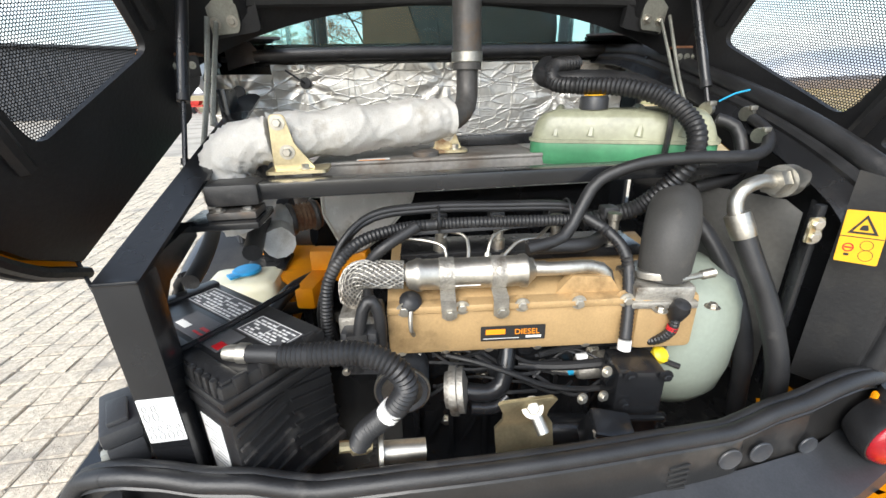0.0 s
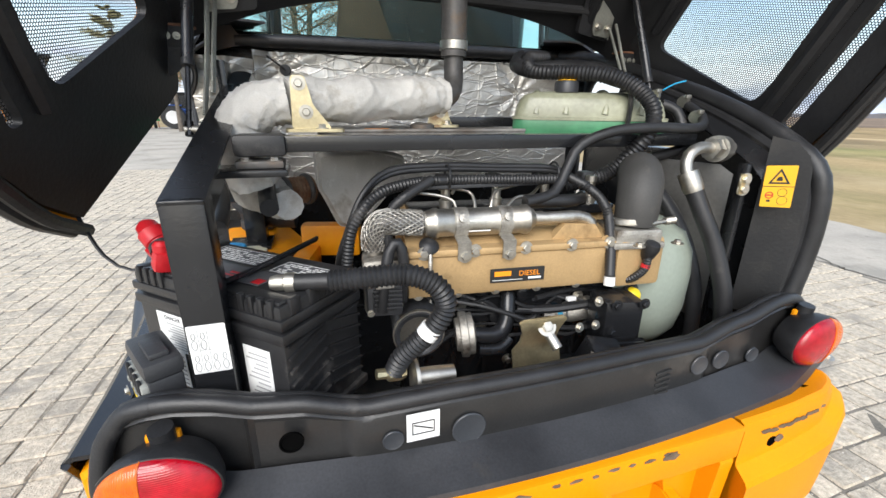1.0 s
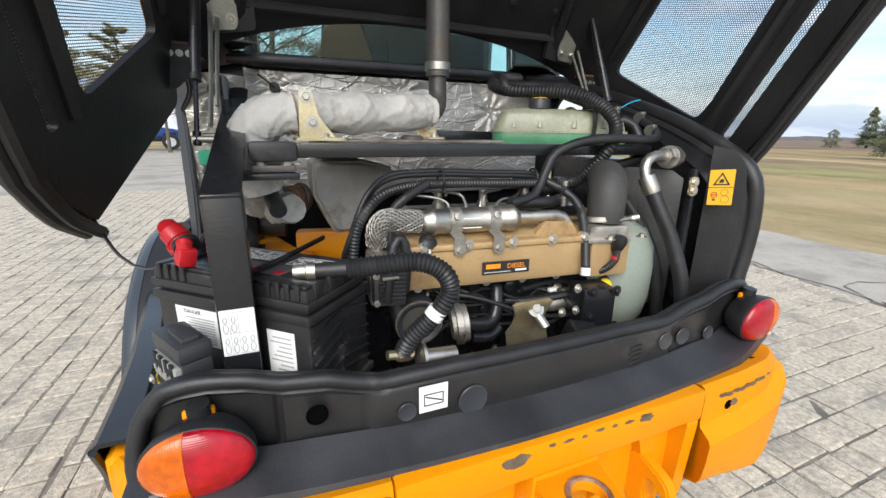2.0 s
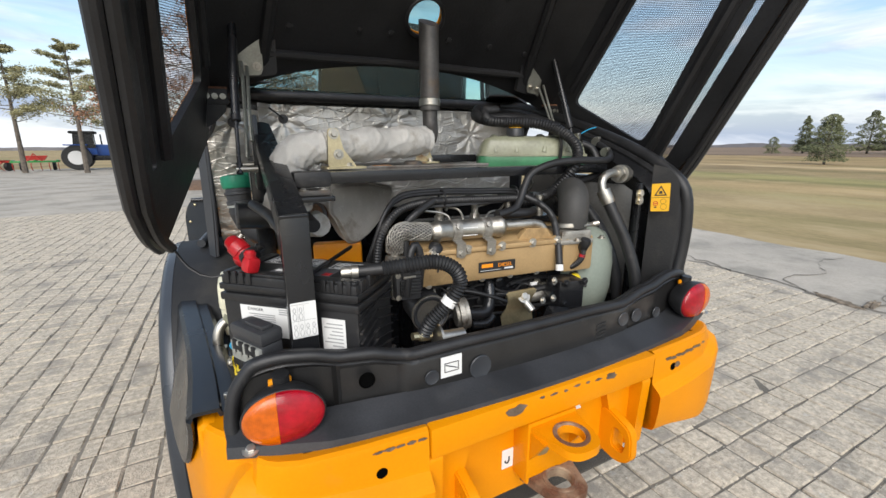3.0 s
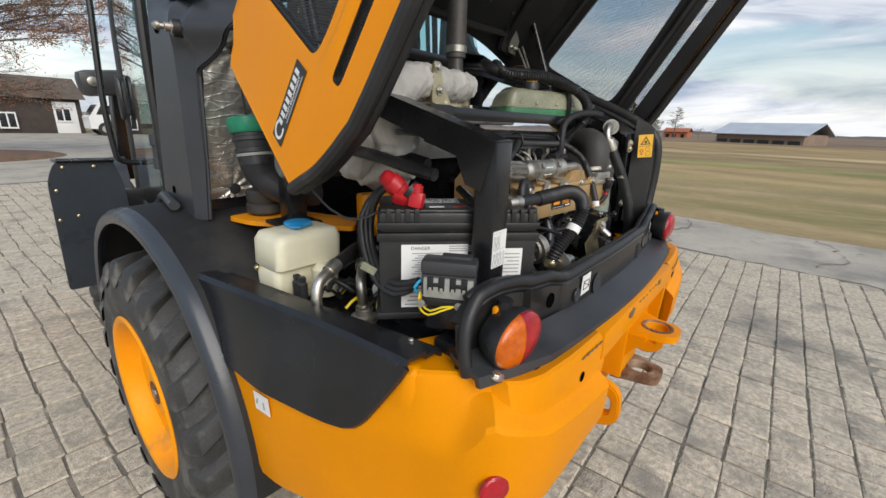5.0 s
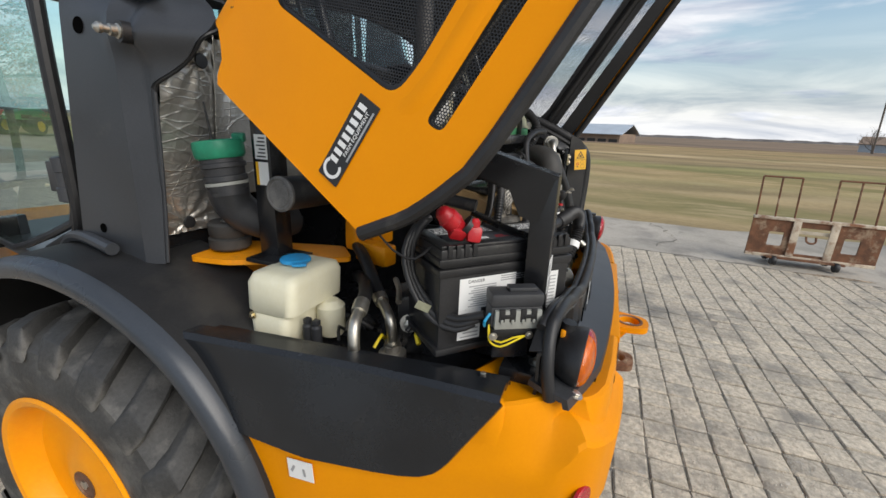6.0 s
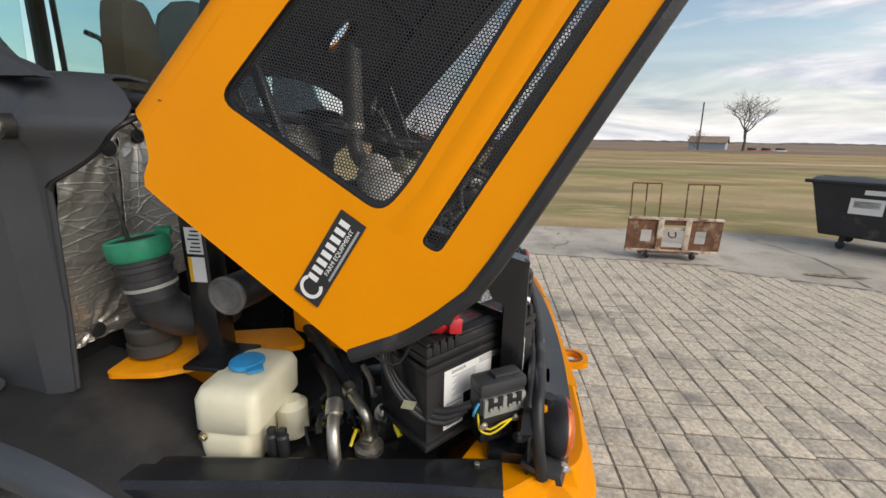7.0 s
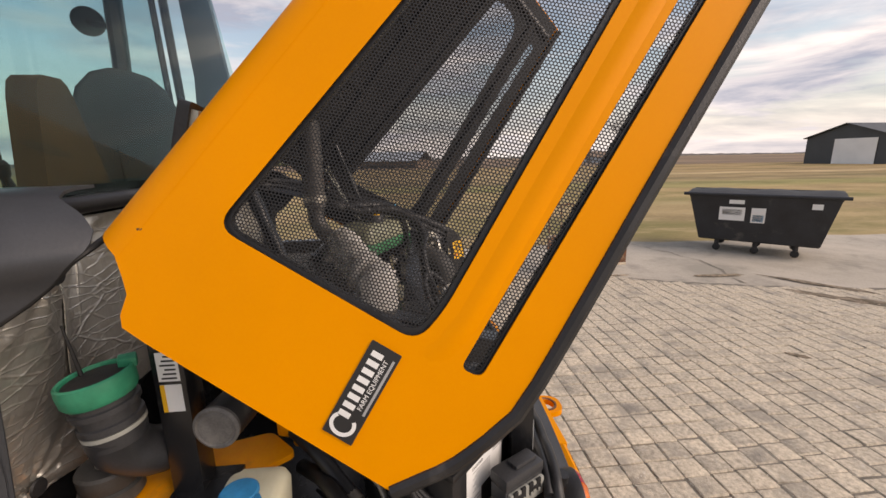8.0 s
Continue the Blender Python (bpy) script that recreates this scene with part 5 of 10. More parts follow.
def honeycomb(poly, place, pitch=0.0056, open_=0.68, grow=0.006):
    """A perforated sheet of hexagonal cells inside a 2D loop."""
    xs_, ys_ = [p[0] for p in poly], [p[1] for p in poly]
    n = len(poly)

    def inside(x, y):
        c = False
        for i in range(n):
            (x1, y1), (x2, y2) = poly[i], poly[(i + 1) % n]
            if (y1 > y) != (y2 > y) and x < (x2 - x1) * (y - y1) / (y2 - y1) + x1:
                c = not c
        return c

    verts, faces = [], []
    rowh = pitch * 0.8660254
    R_ = pitch / math.sqrt(3)
    j = 0
    y = min(ys_) - grow
    while y < max(ys_) + grow:
        x = min(xs_) - grow + (pitch / 2 if j % 2 else 0)
        while x < max(xs_) + grow:
            if any(inside(x + dx, y + dy) for dx, dy in ((0, 0), (grow, 0), (-grow, 0), (0, grow), (0, -grow))):
                k = len(verts)
                for rr in (R_, R_ * open_):
                    for i in range(6):
                        a = radians(30 + 60 * i)
                        verts.append(place(x + rr * math.cos(a), y + rr * math.sin(a)))
                for i in range(6):
                    i2 = (i + 1) % 6
                    faces.append((k + i, k + i2, k + 6 + i2, k + 6 + i))
            x += pitch
        y += rowh
        j += 1
    b = bmesh.new()
    emit(b, verts, faces)
    return b


for s in (-1, 1):
    side = part("hood_side", slab(flank, [window, slot], lambda u, v, w, s=s: hood_pt(s, u, v, w), 0.007), M_YEL, hood, "smooth yellow hood flank")
    part("hood_side_liner", slab([(u + (0.012 if u < 0.5 else -0.01), max(0.02, v - 0.012 if v > 0.3 else v + 0.006)) for u, v in flank], [rounded([(0.132, 0.142), (0.204, 0.464), (0.262, 0.464), (1.133, 0.293), (1.182, 0.246), (1.182, 0.142)], 0.033), rounded([(0.215, 0.548), (0.224, 0.573), (1.167, 0.399), (1.162, 0.371)], 0.012)],
                                lambda u, v, w, s=s: hood_pt(s, u, v, 0.0075 + w), 0.014), M_LINER, hood)
    part("side_grille", honeycomb(window, lambda u, v, s=s: hood_pt(s, u, v, 0.010)), M_MESH, side, "black perforated steel grille", angle=60)
    part("slot_grille", honeycomb(slot, lambda u, v, s=s: hood_pt(s, u, v, 0.010)), M_MESH, side, "black perforated steel grille", angle=60)
    # Added black lining that keeps the yellow cut edges out of sight.
    for loop_ in (window, slot):
        trim_ = inset(loop_, 0.0008)
        part("grille_edge_ring", loft([[hood_pt(s, u, v, w_) for u, v in trim_] for w_ in (0.0012, 0.0076)], closed=True), M_LINER, side, "thin black ring added to hide the yellow cut edge")
    # raised pressed crease beside the slot and rubber edge along the lower rim
    rid = [(0.185, 0.500), (0.22, 0.508), (0.27, 0.508), (0.40, 0.483), (0.60, 0.444), (0.80, 0.405), (1.25, 0.317)]
    hh = [0.0, 0.8, 1.0, 1.0, 1.0, 1.0, 1.0]
    part("crease", loft([[hood_pt(s, u, v + dv, 0.0004 - dw * hh[i]) for dv, dw in ((-0.022, -0.0006), (-0.014, 0.0012), (-0.005, 0.0036), (0.005, 0.0036), (0.014, 0.0012), (0.022, -0.0006))] for i, (u, v) in enumerate(rid)]), M_YEL, side, angle=60)
    edge = [hood_pt(s, u, v + 0.004, 0.006) for u, v in ((0.0, 0.588), (0.05, 0.610), (0.10, 0.630), (0.19, 0.646), (0.27, 0.642), (0.60, 0.575), (0.889, 0.517), (1.29, 0.436))]
    part("edge_seal", tube(edge, 0.0135, 10, step=0.03), M_RUB, hood, "black rubber hood edge seal")
    part("edge_flange", tube([p + Vector((-s * 0.022, 0.004, -0.002)) for p in edge], 0.012, 8, step=0.03), M_LINER, hood)
    # stiffening ribs inside the flank
    for (a0, b0), (a1, b1), wd in (((0.205, 0.508), (1.22, 0.325), 0.03), ((0.16, 0.11), (1.22, 0.11), 0.026), ((1.23, 0.08), (1.23, 0.42), 0.03)):
        part("stiffener", tube([hood_pt(s, a0, b0, 0.024), hood_pt(s, (a0 + a1) / 2, (b0 + b1) / 2, 0.026), hood_pt(s, a1, b1, 0.024)], wd * 0.55, 8, step=0.06, flat=1.0), M_LINER, hood)

    part("hood_shoulder", loft([[hood_pt(s, r_, d_, w_) for d_, w_ in ((0.052, -0.0005), (0.044, 0.0), (0.032, 0.0022), (0.020, 0.007), (0.010, 0.014), (0.002, 0.025), (-0.004, 0.042))] for r_ in (-0.012, 0.0, 0.25, 0.5, 0.75, R_END)]), M_YEL, hood, angle=60)

# roof of the hood: crowned skin with the exhaust hole, and its black liner
HOLE_X, HOLE_R = 0.02, 0.285


def roof_pt(x, r, w=0.0):
    """A point of the hood's roof; w runs inwards, away from the outer skin."""
    e = 0.660 - 0.059 * r
    q = min(1.0, abs(x) / e)
    d = -0.085 * (1 - q ** 2.6) + 0.026 * q ** 6 + w
    r2 = r + 0.0
    # the front rim bows away in the middle
    if r < 0.12:
        r2 = r - 0.0 + (0.12 - r) / 0.12 * 0.098 * (1 - q * q)
    y = 0.893 - 0.674 * r2 - 0.738 * d
    z = 1.74 + 0.739 * r2 - 0.674 * d
    return Vector((x, y, z))


def roof(w, hole_r, thick):
    xs_ = [-0.66 + 0.51 * i / 14 for i in range(14)] + [-0.15, HOLE_X - 0.1, HOLE_X + 0.1, 0.17] + [0.66 - 0.49 * i / 14 for i in range(13, -1, -1)]
    rs = [0.0, 0.03, 0.07, 0.12, 0.185, 0.385] + [0.385 + (R_END - 0.385) * i / 10 for i in range(1, 11)]
    b = bmesh.new()
    for i in range(len(xs_) - 1):
        for k in range(len(rs) - 1):
            if abs((xs_[i] + xs_[i + 1]) / 2 - HOLE_X) < 0.02 and abs((rs[k] + rs[k + 1]) / 2 - HOLE_R) < 0.02:
                continue
            def clampx(x, r):
                e = 0.660 - 0.059 * r
                return max(-e, min(e, x * e / 0.66 if abs(x) > 0.2 else x))
            vs = [roof_pt(clampx(x, r), r, w) for x, r in ((xs_[i], rs[k]), (xs_[i + 1], rs[k]), (xs_[i + 1], rs[k + 1]), (xs_[i], rs[k + 1]))]
            emit(b, vs, [(0, 1, 2, 3)])
    ring = [(HOLE_X + hole_r * math.cos(a), HOLE_R + hole_r * math.sin(a)) for a in [2 * math.pi * i / 28 for i in range(28)]]
    sq = [(HOLE_X - 0.1, 0.185), (HOLE_X + 0.1, 0.185), (HOLE_X + 0.1, 0.385), (HOLE_X - 0.1, 0.385)]
    from mathutils.geometry import tessellate_polygon
    flat = sq + ring
    tr = tessellate_polygon([[Vector((*p, 0)) for p in sq], [Vector((*p, 0)) for p in ring]])
    emit(b, [roof_pt(p[0], p[1], w) for p in flat], [tuple(t) for t in tr])
    bmesh.ops.remove_doubles(b, verts=b.verts, dist=1e-5)
    bmesh.ops.recalc_face_normals(b, faces=b.faces)
    bmesh.ops.solidify(b, geom=list(b.faces), thickness=thick)
    return b


part("hood_roof", roof(0.0, 0.062, 0.005), M_YEL, hood, "yellow crowned hood top", angle=40)
part("hood_liner", roof(0.022, 0.066, 0.006), M_LINER, hood, "black inner lining of the hood", angle=40)
ringp = [roof_pt(HOLE_X + 0.066 * math.cos(2 * math.pi * i / 24), HOLE_R + 0.066 * math.sin(2 * math.pi * i / 24), 0.028) for i in range(25)]
part("exhaust_collar", tube(ringp, 0.007, 8, straight=True), M_RUB, hood)
# pressed ribs and nuts on the lining
for r0, span in ((0.11, 0.50), (0.46, 0.48), (0.75, 0.45), (1.05, 0.42)):
    part("liner_rib", tube([roof_pt(x, r0 + 0.03 * (x / 0.5) ** 2, 0.034) for x in [-span + 2 * span * i / 12 for i in range(13)]], 0.014, 8, step=0.05), M_LINER, hood)
for s in (-1, 1):
    part("liner_rib", tube([roof_pt(s * 0.5, 0.1, 0.036), roof_pt(s * 0.44, 0.5, 0.034), roof_pt(s * 0.36, 0.95, 0.034)], 0.018, 8, step=0.05), M_LINER, hood)
for x in (-0.42, -0.2, -0.09, 0.13, 0.3, 0.45):
    for r0 in (0.22, 0.40):
        part("liner_plug", lathe([(0.012, 0), (0.011, 0.005), (0.002, 0.007)], roof_pt(x, r0, 0.028), (roof_pt(x, r0, 0.1) - roof_pt(x, r0, 0.0)), 12), M_RUB, hood)
rear_row = [[roof_pt(x, R_END, 0.0) for x in [-0.6 + 1.2 * i / 20 for i in range(21)]]]
rear_row.append([Vector((x * 1.08, 0.893 - 0.674 * (R_END + 0.03) - 0.738 * 0.2, 1.74 + 0.739 * (R_END + 0.03) - 0.674 * 0.2)) for x in [-0.6 + 1.2 * i / 20 for i in range(21)]])
part("hood_rear", shell(loft(rear_row), 0.008), M_YEL, hood, "yellow hood rear face")
# dealer sticker on the flank


def sticker_frame():
    bl, tl, tr = Vector((-0.765, 0.557, 1.440)), Vector((-0.751, 0.477, 1.572)), Vector((-0.758, 0.435, 1.547))
    ux = (tl - bl).normalized()
    n = Vector((-1, 0.1222, 0.1917)).normalized()
    ux = (ux - n * ux.dot(n)).normalized()
    uy = n.cross(ux)
    c = (bl + tr) / 2
    c.x = 0.1222 * c.y + 0.1917 * c.z - 1.1078
    return c + n * 0.0012, ux, uy, n


sc, sux, suy, sn = sticker_frame()
stick = part("dealer_sticker", slab(rounded([(-0.079, -0.0255), (0.079, -0.0255), (0.079, 0.0255), (-0.079, 0.0255)], 0.002), [], lambda u, v, w: sc + sux * u + suy * v + sn * w, 0.0008), M_INK_SHADE, hood, "black sticker with white dealer bars")
# the dealer's name stands as plain bars
for i in range(8):
    a, b_ = -0.045 + 0.117 * i / 8, -0.045 + 0.117 * (i + 0.6) / 8
    part("name_bar", slab([(a, -0.002), (b_, -0.002), (b_, 0.017), (a, 0.017)], [], lambda u, v, w: sc + sux * u + suy * v + sn * (0.0009 + w), 0.0004), M_WHITE, stick)
cs_ = [(-0.056 + 0.019 * math.cos(a), 0.002 + 0.021 * math.sin(a)) for a in [radians(50 + 260 * i / 20) for i in range(21)]]
ci_ = [(-0.056 + 0.013 * math.cos(a), 0.002 + 0.015 * math.sin(a)) for a in [radians(50 + 260 * (20 - i) / 20) for i in range(21)]]
part("emblem", slab(cs_ + ci_, [], lambda u, v, w: sc + sux * u + suy * v + sn * (0.0009 + w), 0.0004), M_WHITE, stick)
part("word_line", text_bm("FARM EQUIPMENT", 0.0105, frame3(sc + sux * 0.018 - suy * 0.0125 + sn * 0.0012, sux, suy), 0.0002), M_WHITE, stick)
part("small_print", slab([(-0.03, -0.021), (0.066, -0.021), (0.066, -0.017), (-0.03, -0.017)], [], lambda u, v, w: sc + sux * u + suy * v + sn * (0.0009 + w), 0.0003), M_GREYINK, stick)

# hinge plates, arms and gas struts
for s in (-1, 1):
    def on_plate(u, v, w, s=s):
        return Vector((s * 0.536, 0.783, 1.852)) + Vector((s, 0, 0)) * u + Vector((0, -0.28, 0.96)) * v + Vector((0, 0.96, 0.28)) * w
    pl = slab(rounded([(0.030, -0.078), (-0.026, -0.072), (-0.034, -0.055), (-0.034, 0.072), (0.028, 0.072), (0.033, 0.06)], 0.006), [], on_plate, 0.006)
    slab([(0.0, -0.082), (0.0, 0.072), (0.02, 0.072), (0.03, 0.0), (0.028, -0.082)], [], lambda u, v, w: on_plate(0.033 - w, v, u), 0.005, pl)
    hinge = part("hinge_plate", pl, M_GALV, hood, "dull zinc-plated steel hinge plate with bolts")
    for u, v in ((-0.012, 0.047), (-0.018, -0.048), (0.020, -0.052), (0.020, 0.03)):
        part("hinge_bolt", bolt(on_plate(u, v, -0.001), (0, -0.96, -0.28), 0.0075, 0.008), M_STEEL, hinge)
    part("hinge_pad", slab(rounded([(0.04, -0.09), (-0.075, -0.07), (-0.075, 0.07), (0.04, 0.085)], 0.012), [], lambda u, v, w: on_plate(u, v, 0.012 + w), 0.02), M_LINER, hood)
    part("hinge_arm", tube([(s * 0.562, 0.768, 1.81), (s * 0.570, 0.70, 1.66), (s * 0.578, 0.629, 1.539)], 0.0042, 8, flat=1.5), M_GALV, hood)
    part("hinge_arm", tube([(s * 0.548, 0.778, 1.80), (s * 0.556, 0.72, 1.69), (s * 0.562, 0.665, 1.585)], 0.0040, 8, flat=1.5), M_GALV, hood)
    low, mid_, top = Vector((s * 0.603, 0.584, 1.510)), Vector((s * 0.596, 0.636, 1.645)), Vector((s * 0.577, 0.735, 1.915))
    strut = part("gas_strut", tube([top, mid_], 0.0118, 14, straight=True), M_BLKS, hood, "black gas strut with dark steel rod")
    part("strut_collar", tube([mid_.lerp(top, 0.02), mid_.lerp(low, 0.06)], 0.0128, 14, straight=True), M_RUB, strut)
    part("strut_rod", tube([mid_, low], 0.0052, 10, straight=True), M_BLKS, strut)
    part("strut_end", tube([low + Vector((0, -0.004, -0.012)), low.lerp(mid_, 0.12)], 0.0085, 10, straight=True), M_BLKS, strut)
    part("strut_pin", tube([low + Vector((s * 0.008, 0, 0)), low + Vector((-s * 0.045, 0.004, 0))], 0.0085, 12, straight=True), M_STEEL, strut)
    # black bolted angle at the flank's front foot
    ang = part("flank_bracket", box(min(s * 0.674, s * 0.608), max(s * 0.674, s * 0.608), 0.785, 0.792, 1.690, 1.735, 0.002), M_BLKM, hood, "black bolted angle bracket")
    part("bracket_flange", box(min(s * 0.674, s * 0.608), max(s * 0.674, s * 0.608), 0.785, 0.83, 1.735, 1.741, 0.002), M_RUST, ang, "rusty top flange")
    part("bracket_gusset", slab([(0.674, 1.692), (0.612, 1.692), (0.618, 1.672), (0.655, 1.635), (0.674, 1.625)], [], lambda u, v, w, s=s: (s * u, 0.787 + w, v), 0.005), M_BLKM, ang)
    for x_ in (0.664, 0.643, 0.622):
        part("bracket_bolt", bolt((s * x_, 0.785, 1.714), (0, -1, 0), 0.005, 0.004), M_GALV, ang)

# ---------------------------------------------------------------- fixed frame inside the bay
frm = new("bay_frame")
frm.empty_display_size = 0.05
frm.parent = loader
frm.location = Vector((-0.53, 0.16, 1.0)) - loader.location
post = part("post", box(-0.551, -0.497, 0.158, 0.207, 0.98, 1.443, 0.005), M_BLKS, frm, "upright black steel post")
rail_l = bmesh.new()
ra, rb = Vector((-0.524, 0.172, 1.442)), Vector((-0.524, 0.860, 1.644))
rw = (rb - ra).normalized(); ru = Vector((1, 0, 0)); rn = ru.cross(rw)
slab(rounded([(-0.015, -0.027), (0.70, -0.026), (0.725, -0.01), (0.725, 0.01), (0.70, 0.026), (-0.015, 0.027)], 0.004), [], lambda u, v, w: ra + rw * u + ru * v + rn * (w - 0.004), 0.006, rail_l)
slab([(-0.01, -0.004), (0.68, -0.004), (0.68, -0.045), (0.07, -0.055), (0.03, -0.10), (-0.01, -0.10)], [], lambda u, v, w: ra + rw * u + rn * v + ru * (-0.028 + w), 0.006, rail_l)
part("rail", rail_l, M_BLKS, frm, "sloping black steel rail")
part("cross_bar", box(-0.41, 0.545, 0.385, 0.432, 1.478, 1.507, 0.004), M_BLKS, frm, "black steel cross bar")
part("cross_bar_end", box(-0.493, -0.405, 0.374, 0.440, 1.472, 1.510, 0.009), M_RUB, frm, "black rubber-clad bar end")
clamp = part("clamp_plate", box(-0.490, -0.411, 0.362, 0.425, 1.453, 1.466, 0.003), M_EXH, frm)
for x in (-0.474, -0.426):
    part("clamp_bolt", bolt((x, 0.372, 1.466), (0, 0, 1), 0.007, 0.005), M_CAST, frm)
part("arm", slab([(0.18, 1.44), (0.36, 1.455), (0.36, 1.43), (0.25, 1.40), (0.18, 1.33)], [], lambda u, v, w: (-0.53 + w, u, v), 0.02), M_BLKS, frm)
part("shelf_arm", box(-0.53, -0.405, 0.345, 0.45, 1.440, 1.452, 0.003), M_BLKS, frm)
part("post_label", slab(rounded([(-0.5475, 1.192), (-0.4985, 1.192), (-0.4985, 1.268), (-0.5475, 1.268)], 0.002), [], lambda u, v, w: (u, 0.1575 - w, v), 0.0008), M_WHITE, frm, "white pictogram label")
pk = bmesh.new()


def pict(x, z, a, b):
    """An outlined pictogram: a small ring over a larger one."""
    for dz, k in ((0.0, 1.0), (b * 1.15, 0.7)):
        tube([(x + a * k * math.cos(q), 0.1563, z + dz + b * 0.62 * k * math.sin(q)) for q in [2 * math.pi * j / 10 for j in range(11)]], 0.0006, 4, pk, straight=True)


for i in range(4):
    pict(-0.5405 + 0.0117 * i, 1.203, 0.0036, 0.012)
for i in range(2):
    pict(-0.5405 + 0.0117 * i, 1.238, 0.0036, 0.012)
for z in (1.194, 1.229, 1.2635):
    slab([(-0.546, z), (-0.5 if z < 1.26 else -0.512, z), (-0.5 if z < 1.26 else -0.512, z + 0.0006), (-0.546, z + 0.0006)], [], lambda u, v, w: (u, 0.1564 - w, v), 0.0003, pk)
for x in (-0.5347, -0.523):
    slab([(x, 1.196), (x + 0.0005, 1.196), (x + 0.0005, 1.262), (x, 1.262)], [], lambda u, v, w: (u, 0.1564 - w, v), 0.0003, pk)
part("pictogram", pk, M_GREYINK, frm)
# right-hand end frame with its thick seal
arch = [(0.574, 1.08, 1.755), (0.625, 0.95, 1.737), (0.655, 0.72, 1.670), (0.658, 0.5, 1.602), (0.656, 0.345, 1.543), (0.655, 0.24, 1.491), (0.657, 0.185, 1.449), (0.664, 0.166, 1.398), (0.672, 0.162, 1.302), (0.668, 0.165, 1.2), (0.655, 0.165, 1.14)]
part("end_seal", tube(arch, 0.0205, 12, step=0.03), M_RUB, frm, "thick black rubber bay seal")
part("end_seal_flap", tube([(x - 0.022, y + 0.012, z - 0.018) for x, y, z in arch], 0.012, 8, step=0.03), M_RUB, frm)
ap = smooth_path(arch, 0.05)
wall_r = loft([[p + Vector((-0.005, 0.0, -0.005)) for p in ap], [Vector((p.x - 0.035, p.y + 0.03, p.z - 0.02)) for p in ap], [Vector((p.x - 0.06, p.y + 0.065, p.z - 0.03)) for p in ap]])
part("end_panel", shell(wall_r, 0.006), M_BLKS, frm, "black end panel of the bay", angle=25)
part("end_panel", slab([(0.022, 1.10), (0.105, 1.10), (0.105, 1.508), (0.06, 1.497), (0.036, 1.472), (0.026, 1.445), (0.021, 1.40)], [], lambda u, v, w: Vector((0.645 - 0.56 * u, 0.150 + 0.83 * u, v)) + Vector((0.83, 0.56, 0)) * w, 0.006), M_BLKM, frm)


def warn_pt(u, v, w=0.0):
    """The yellow warning label, u across and v up from its middle."""
    return Vector((0.577, 0.192, 1.408)) + Vector((0.45, -0.89, 0.10)).normalized() * (u * 0.84) + Vector((0.06, 0.10, 1)).normalized() * (v * 0.88) + Vector((-0.88, -0.45, 0.1)).normalized() * (0.012 + w)


ws = part("warning_label", slab(rounded([(-0.031, -0.049), (0.031, -0.049), (0.031, 0.049), (-0.031, 0.049)], 0.003), [], warn_pt, 0.001), M_SIGNY, loader, "yellow warning label with black symbols")
part("triangle", slab([(-0.022, 0.006), (0.022, 0.006), (0.0, 0.042)], [[(-0.015, 0.010), (0.0, 0.035), (0.015, 0.010)]], lambda u, v, w: warn_pt(u, v, 0.0011 + w), 0.0005), M_INK_SHADE, ws)
part("hand_mark", slab(rounded([(-0.007, 0.013), (0.007, 0.013), (0.004, 0.024), (-0.004, 0.022)], 0.003), [], lambda u, v, w: warn_pt(u, v, 0.0011 + w), 0.0005), M_INK_SHADE, ws)


def ring2(cu, cv, r0, r1, n=20):
    """A flat ring's outer and inner loop."""
    return [[(cu + r * math.cos(2 * math.pi * i / n), cv + r * math.sin(2 * math.pi * i / n)) for i in range(n)] for r in (r0, r1)]


for nm, cu, cv, r0, r1, mt in (("ring_mark", -0.015, -0.021, 0.0085, 0.0062, M_RED), ("gear_mark", 0.010, -0.014, 0.0095, 0.0086, M_INK_SHADE), ("gear_mark", 0.012, -0.033, 0.0105, 0.0096, M_INK_SHADE)):
    lo_, li_ = ring2(cu, cv, r0, r1)
    part(nm, slab(lo_, [li_], lambda u, v, w: warn_pt(u, v, 0.0011 + w), 0.0004), mt, ws)
part("ring_mark", slab([(-0.0205, -0.0225), (-0.0095, -0.0225), (-0.0095, -0.0195), (-0.0205, -0.0195)], [], lambda u, v, w: warn_pt(u, v, 0.0011 + w), 0.0004), M_RED, ws)
part("hand_mark", slab(rounded([(-0.019, -0.037), (-0.011, -0.037), (-0.011, -0.032), (-0.019, -0.032)], 0.002), [], lambda u, v, w: warn_pt(u, v, 0.0011 + w), 0.0004), M_INK_SHADE, ws)
part("line_mark", slab([(-0.031, -0.001), (0.031, -0.001), (0.031, 0.0005), (-0.031, 0.0005)], [], lambda u, v, w: warn_pt(u, v, 0.0011 + w), 0.0004), M_INK_SHADE, ws)

# ---------------------------------------------------------------- engine
engine = thing("diesel_engine", "bronze-covered diesel engine with black block", "engine", at=(0.08, 0.4, 0.85))
EA, EB = Vector((-0.205, 0.302, 0)), Vector((0.325, 0.254, 0))
eu = (EB - EA).normalized(); en = Vector((eu.y, -eu.x, 0))


def eng(u, v, z):
    """Engine space: u along the cover from its left end, v out towards the viewer."""
    return EA + eu * u + en * v + Vector((0, 0, z))


def eng_box(u0, u1, v0, v1, z0, z1, bev=0.0, bm=None):
    m = Matrix.Translation(EA) @ Matrix((eu, -en, Vector((0, 0, 1)))).transposed().to_4x4()
    return box(u0, u1, -v1, -v0, z0, z1, bev, bm, m)


cover = bmesh.new()
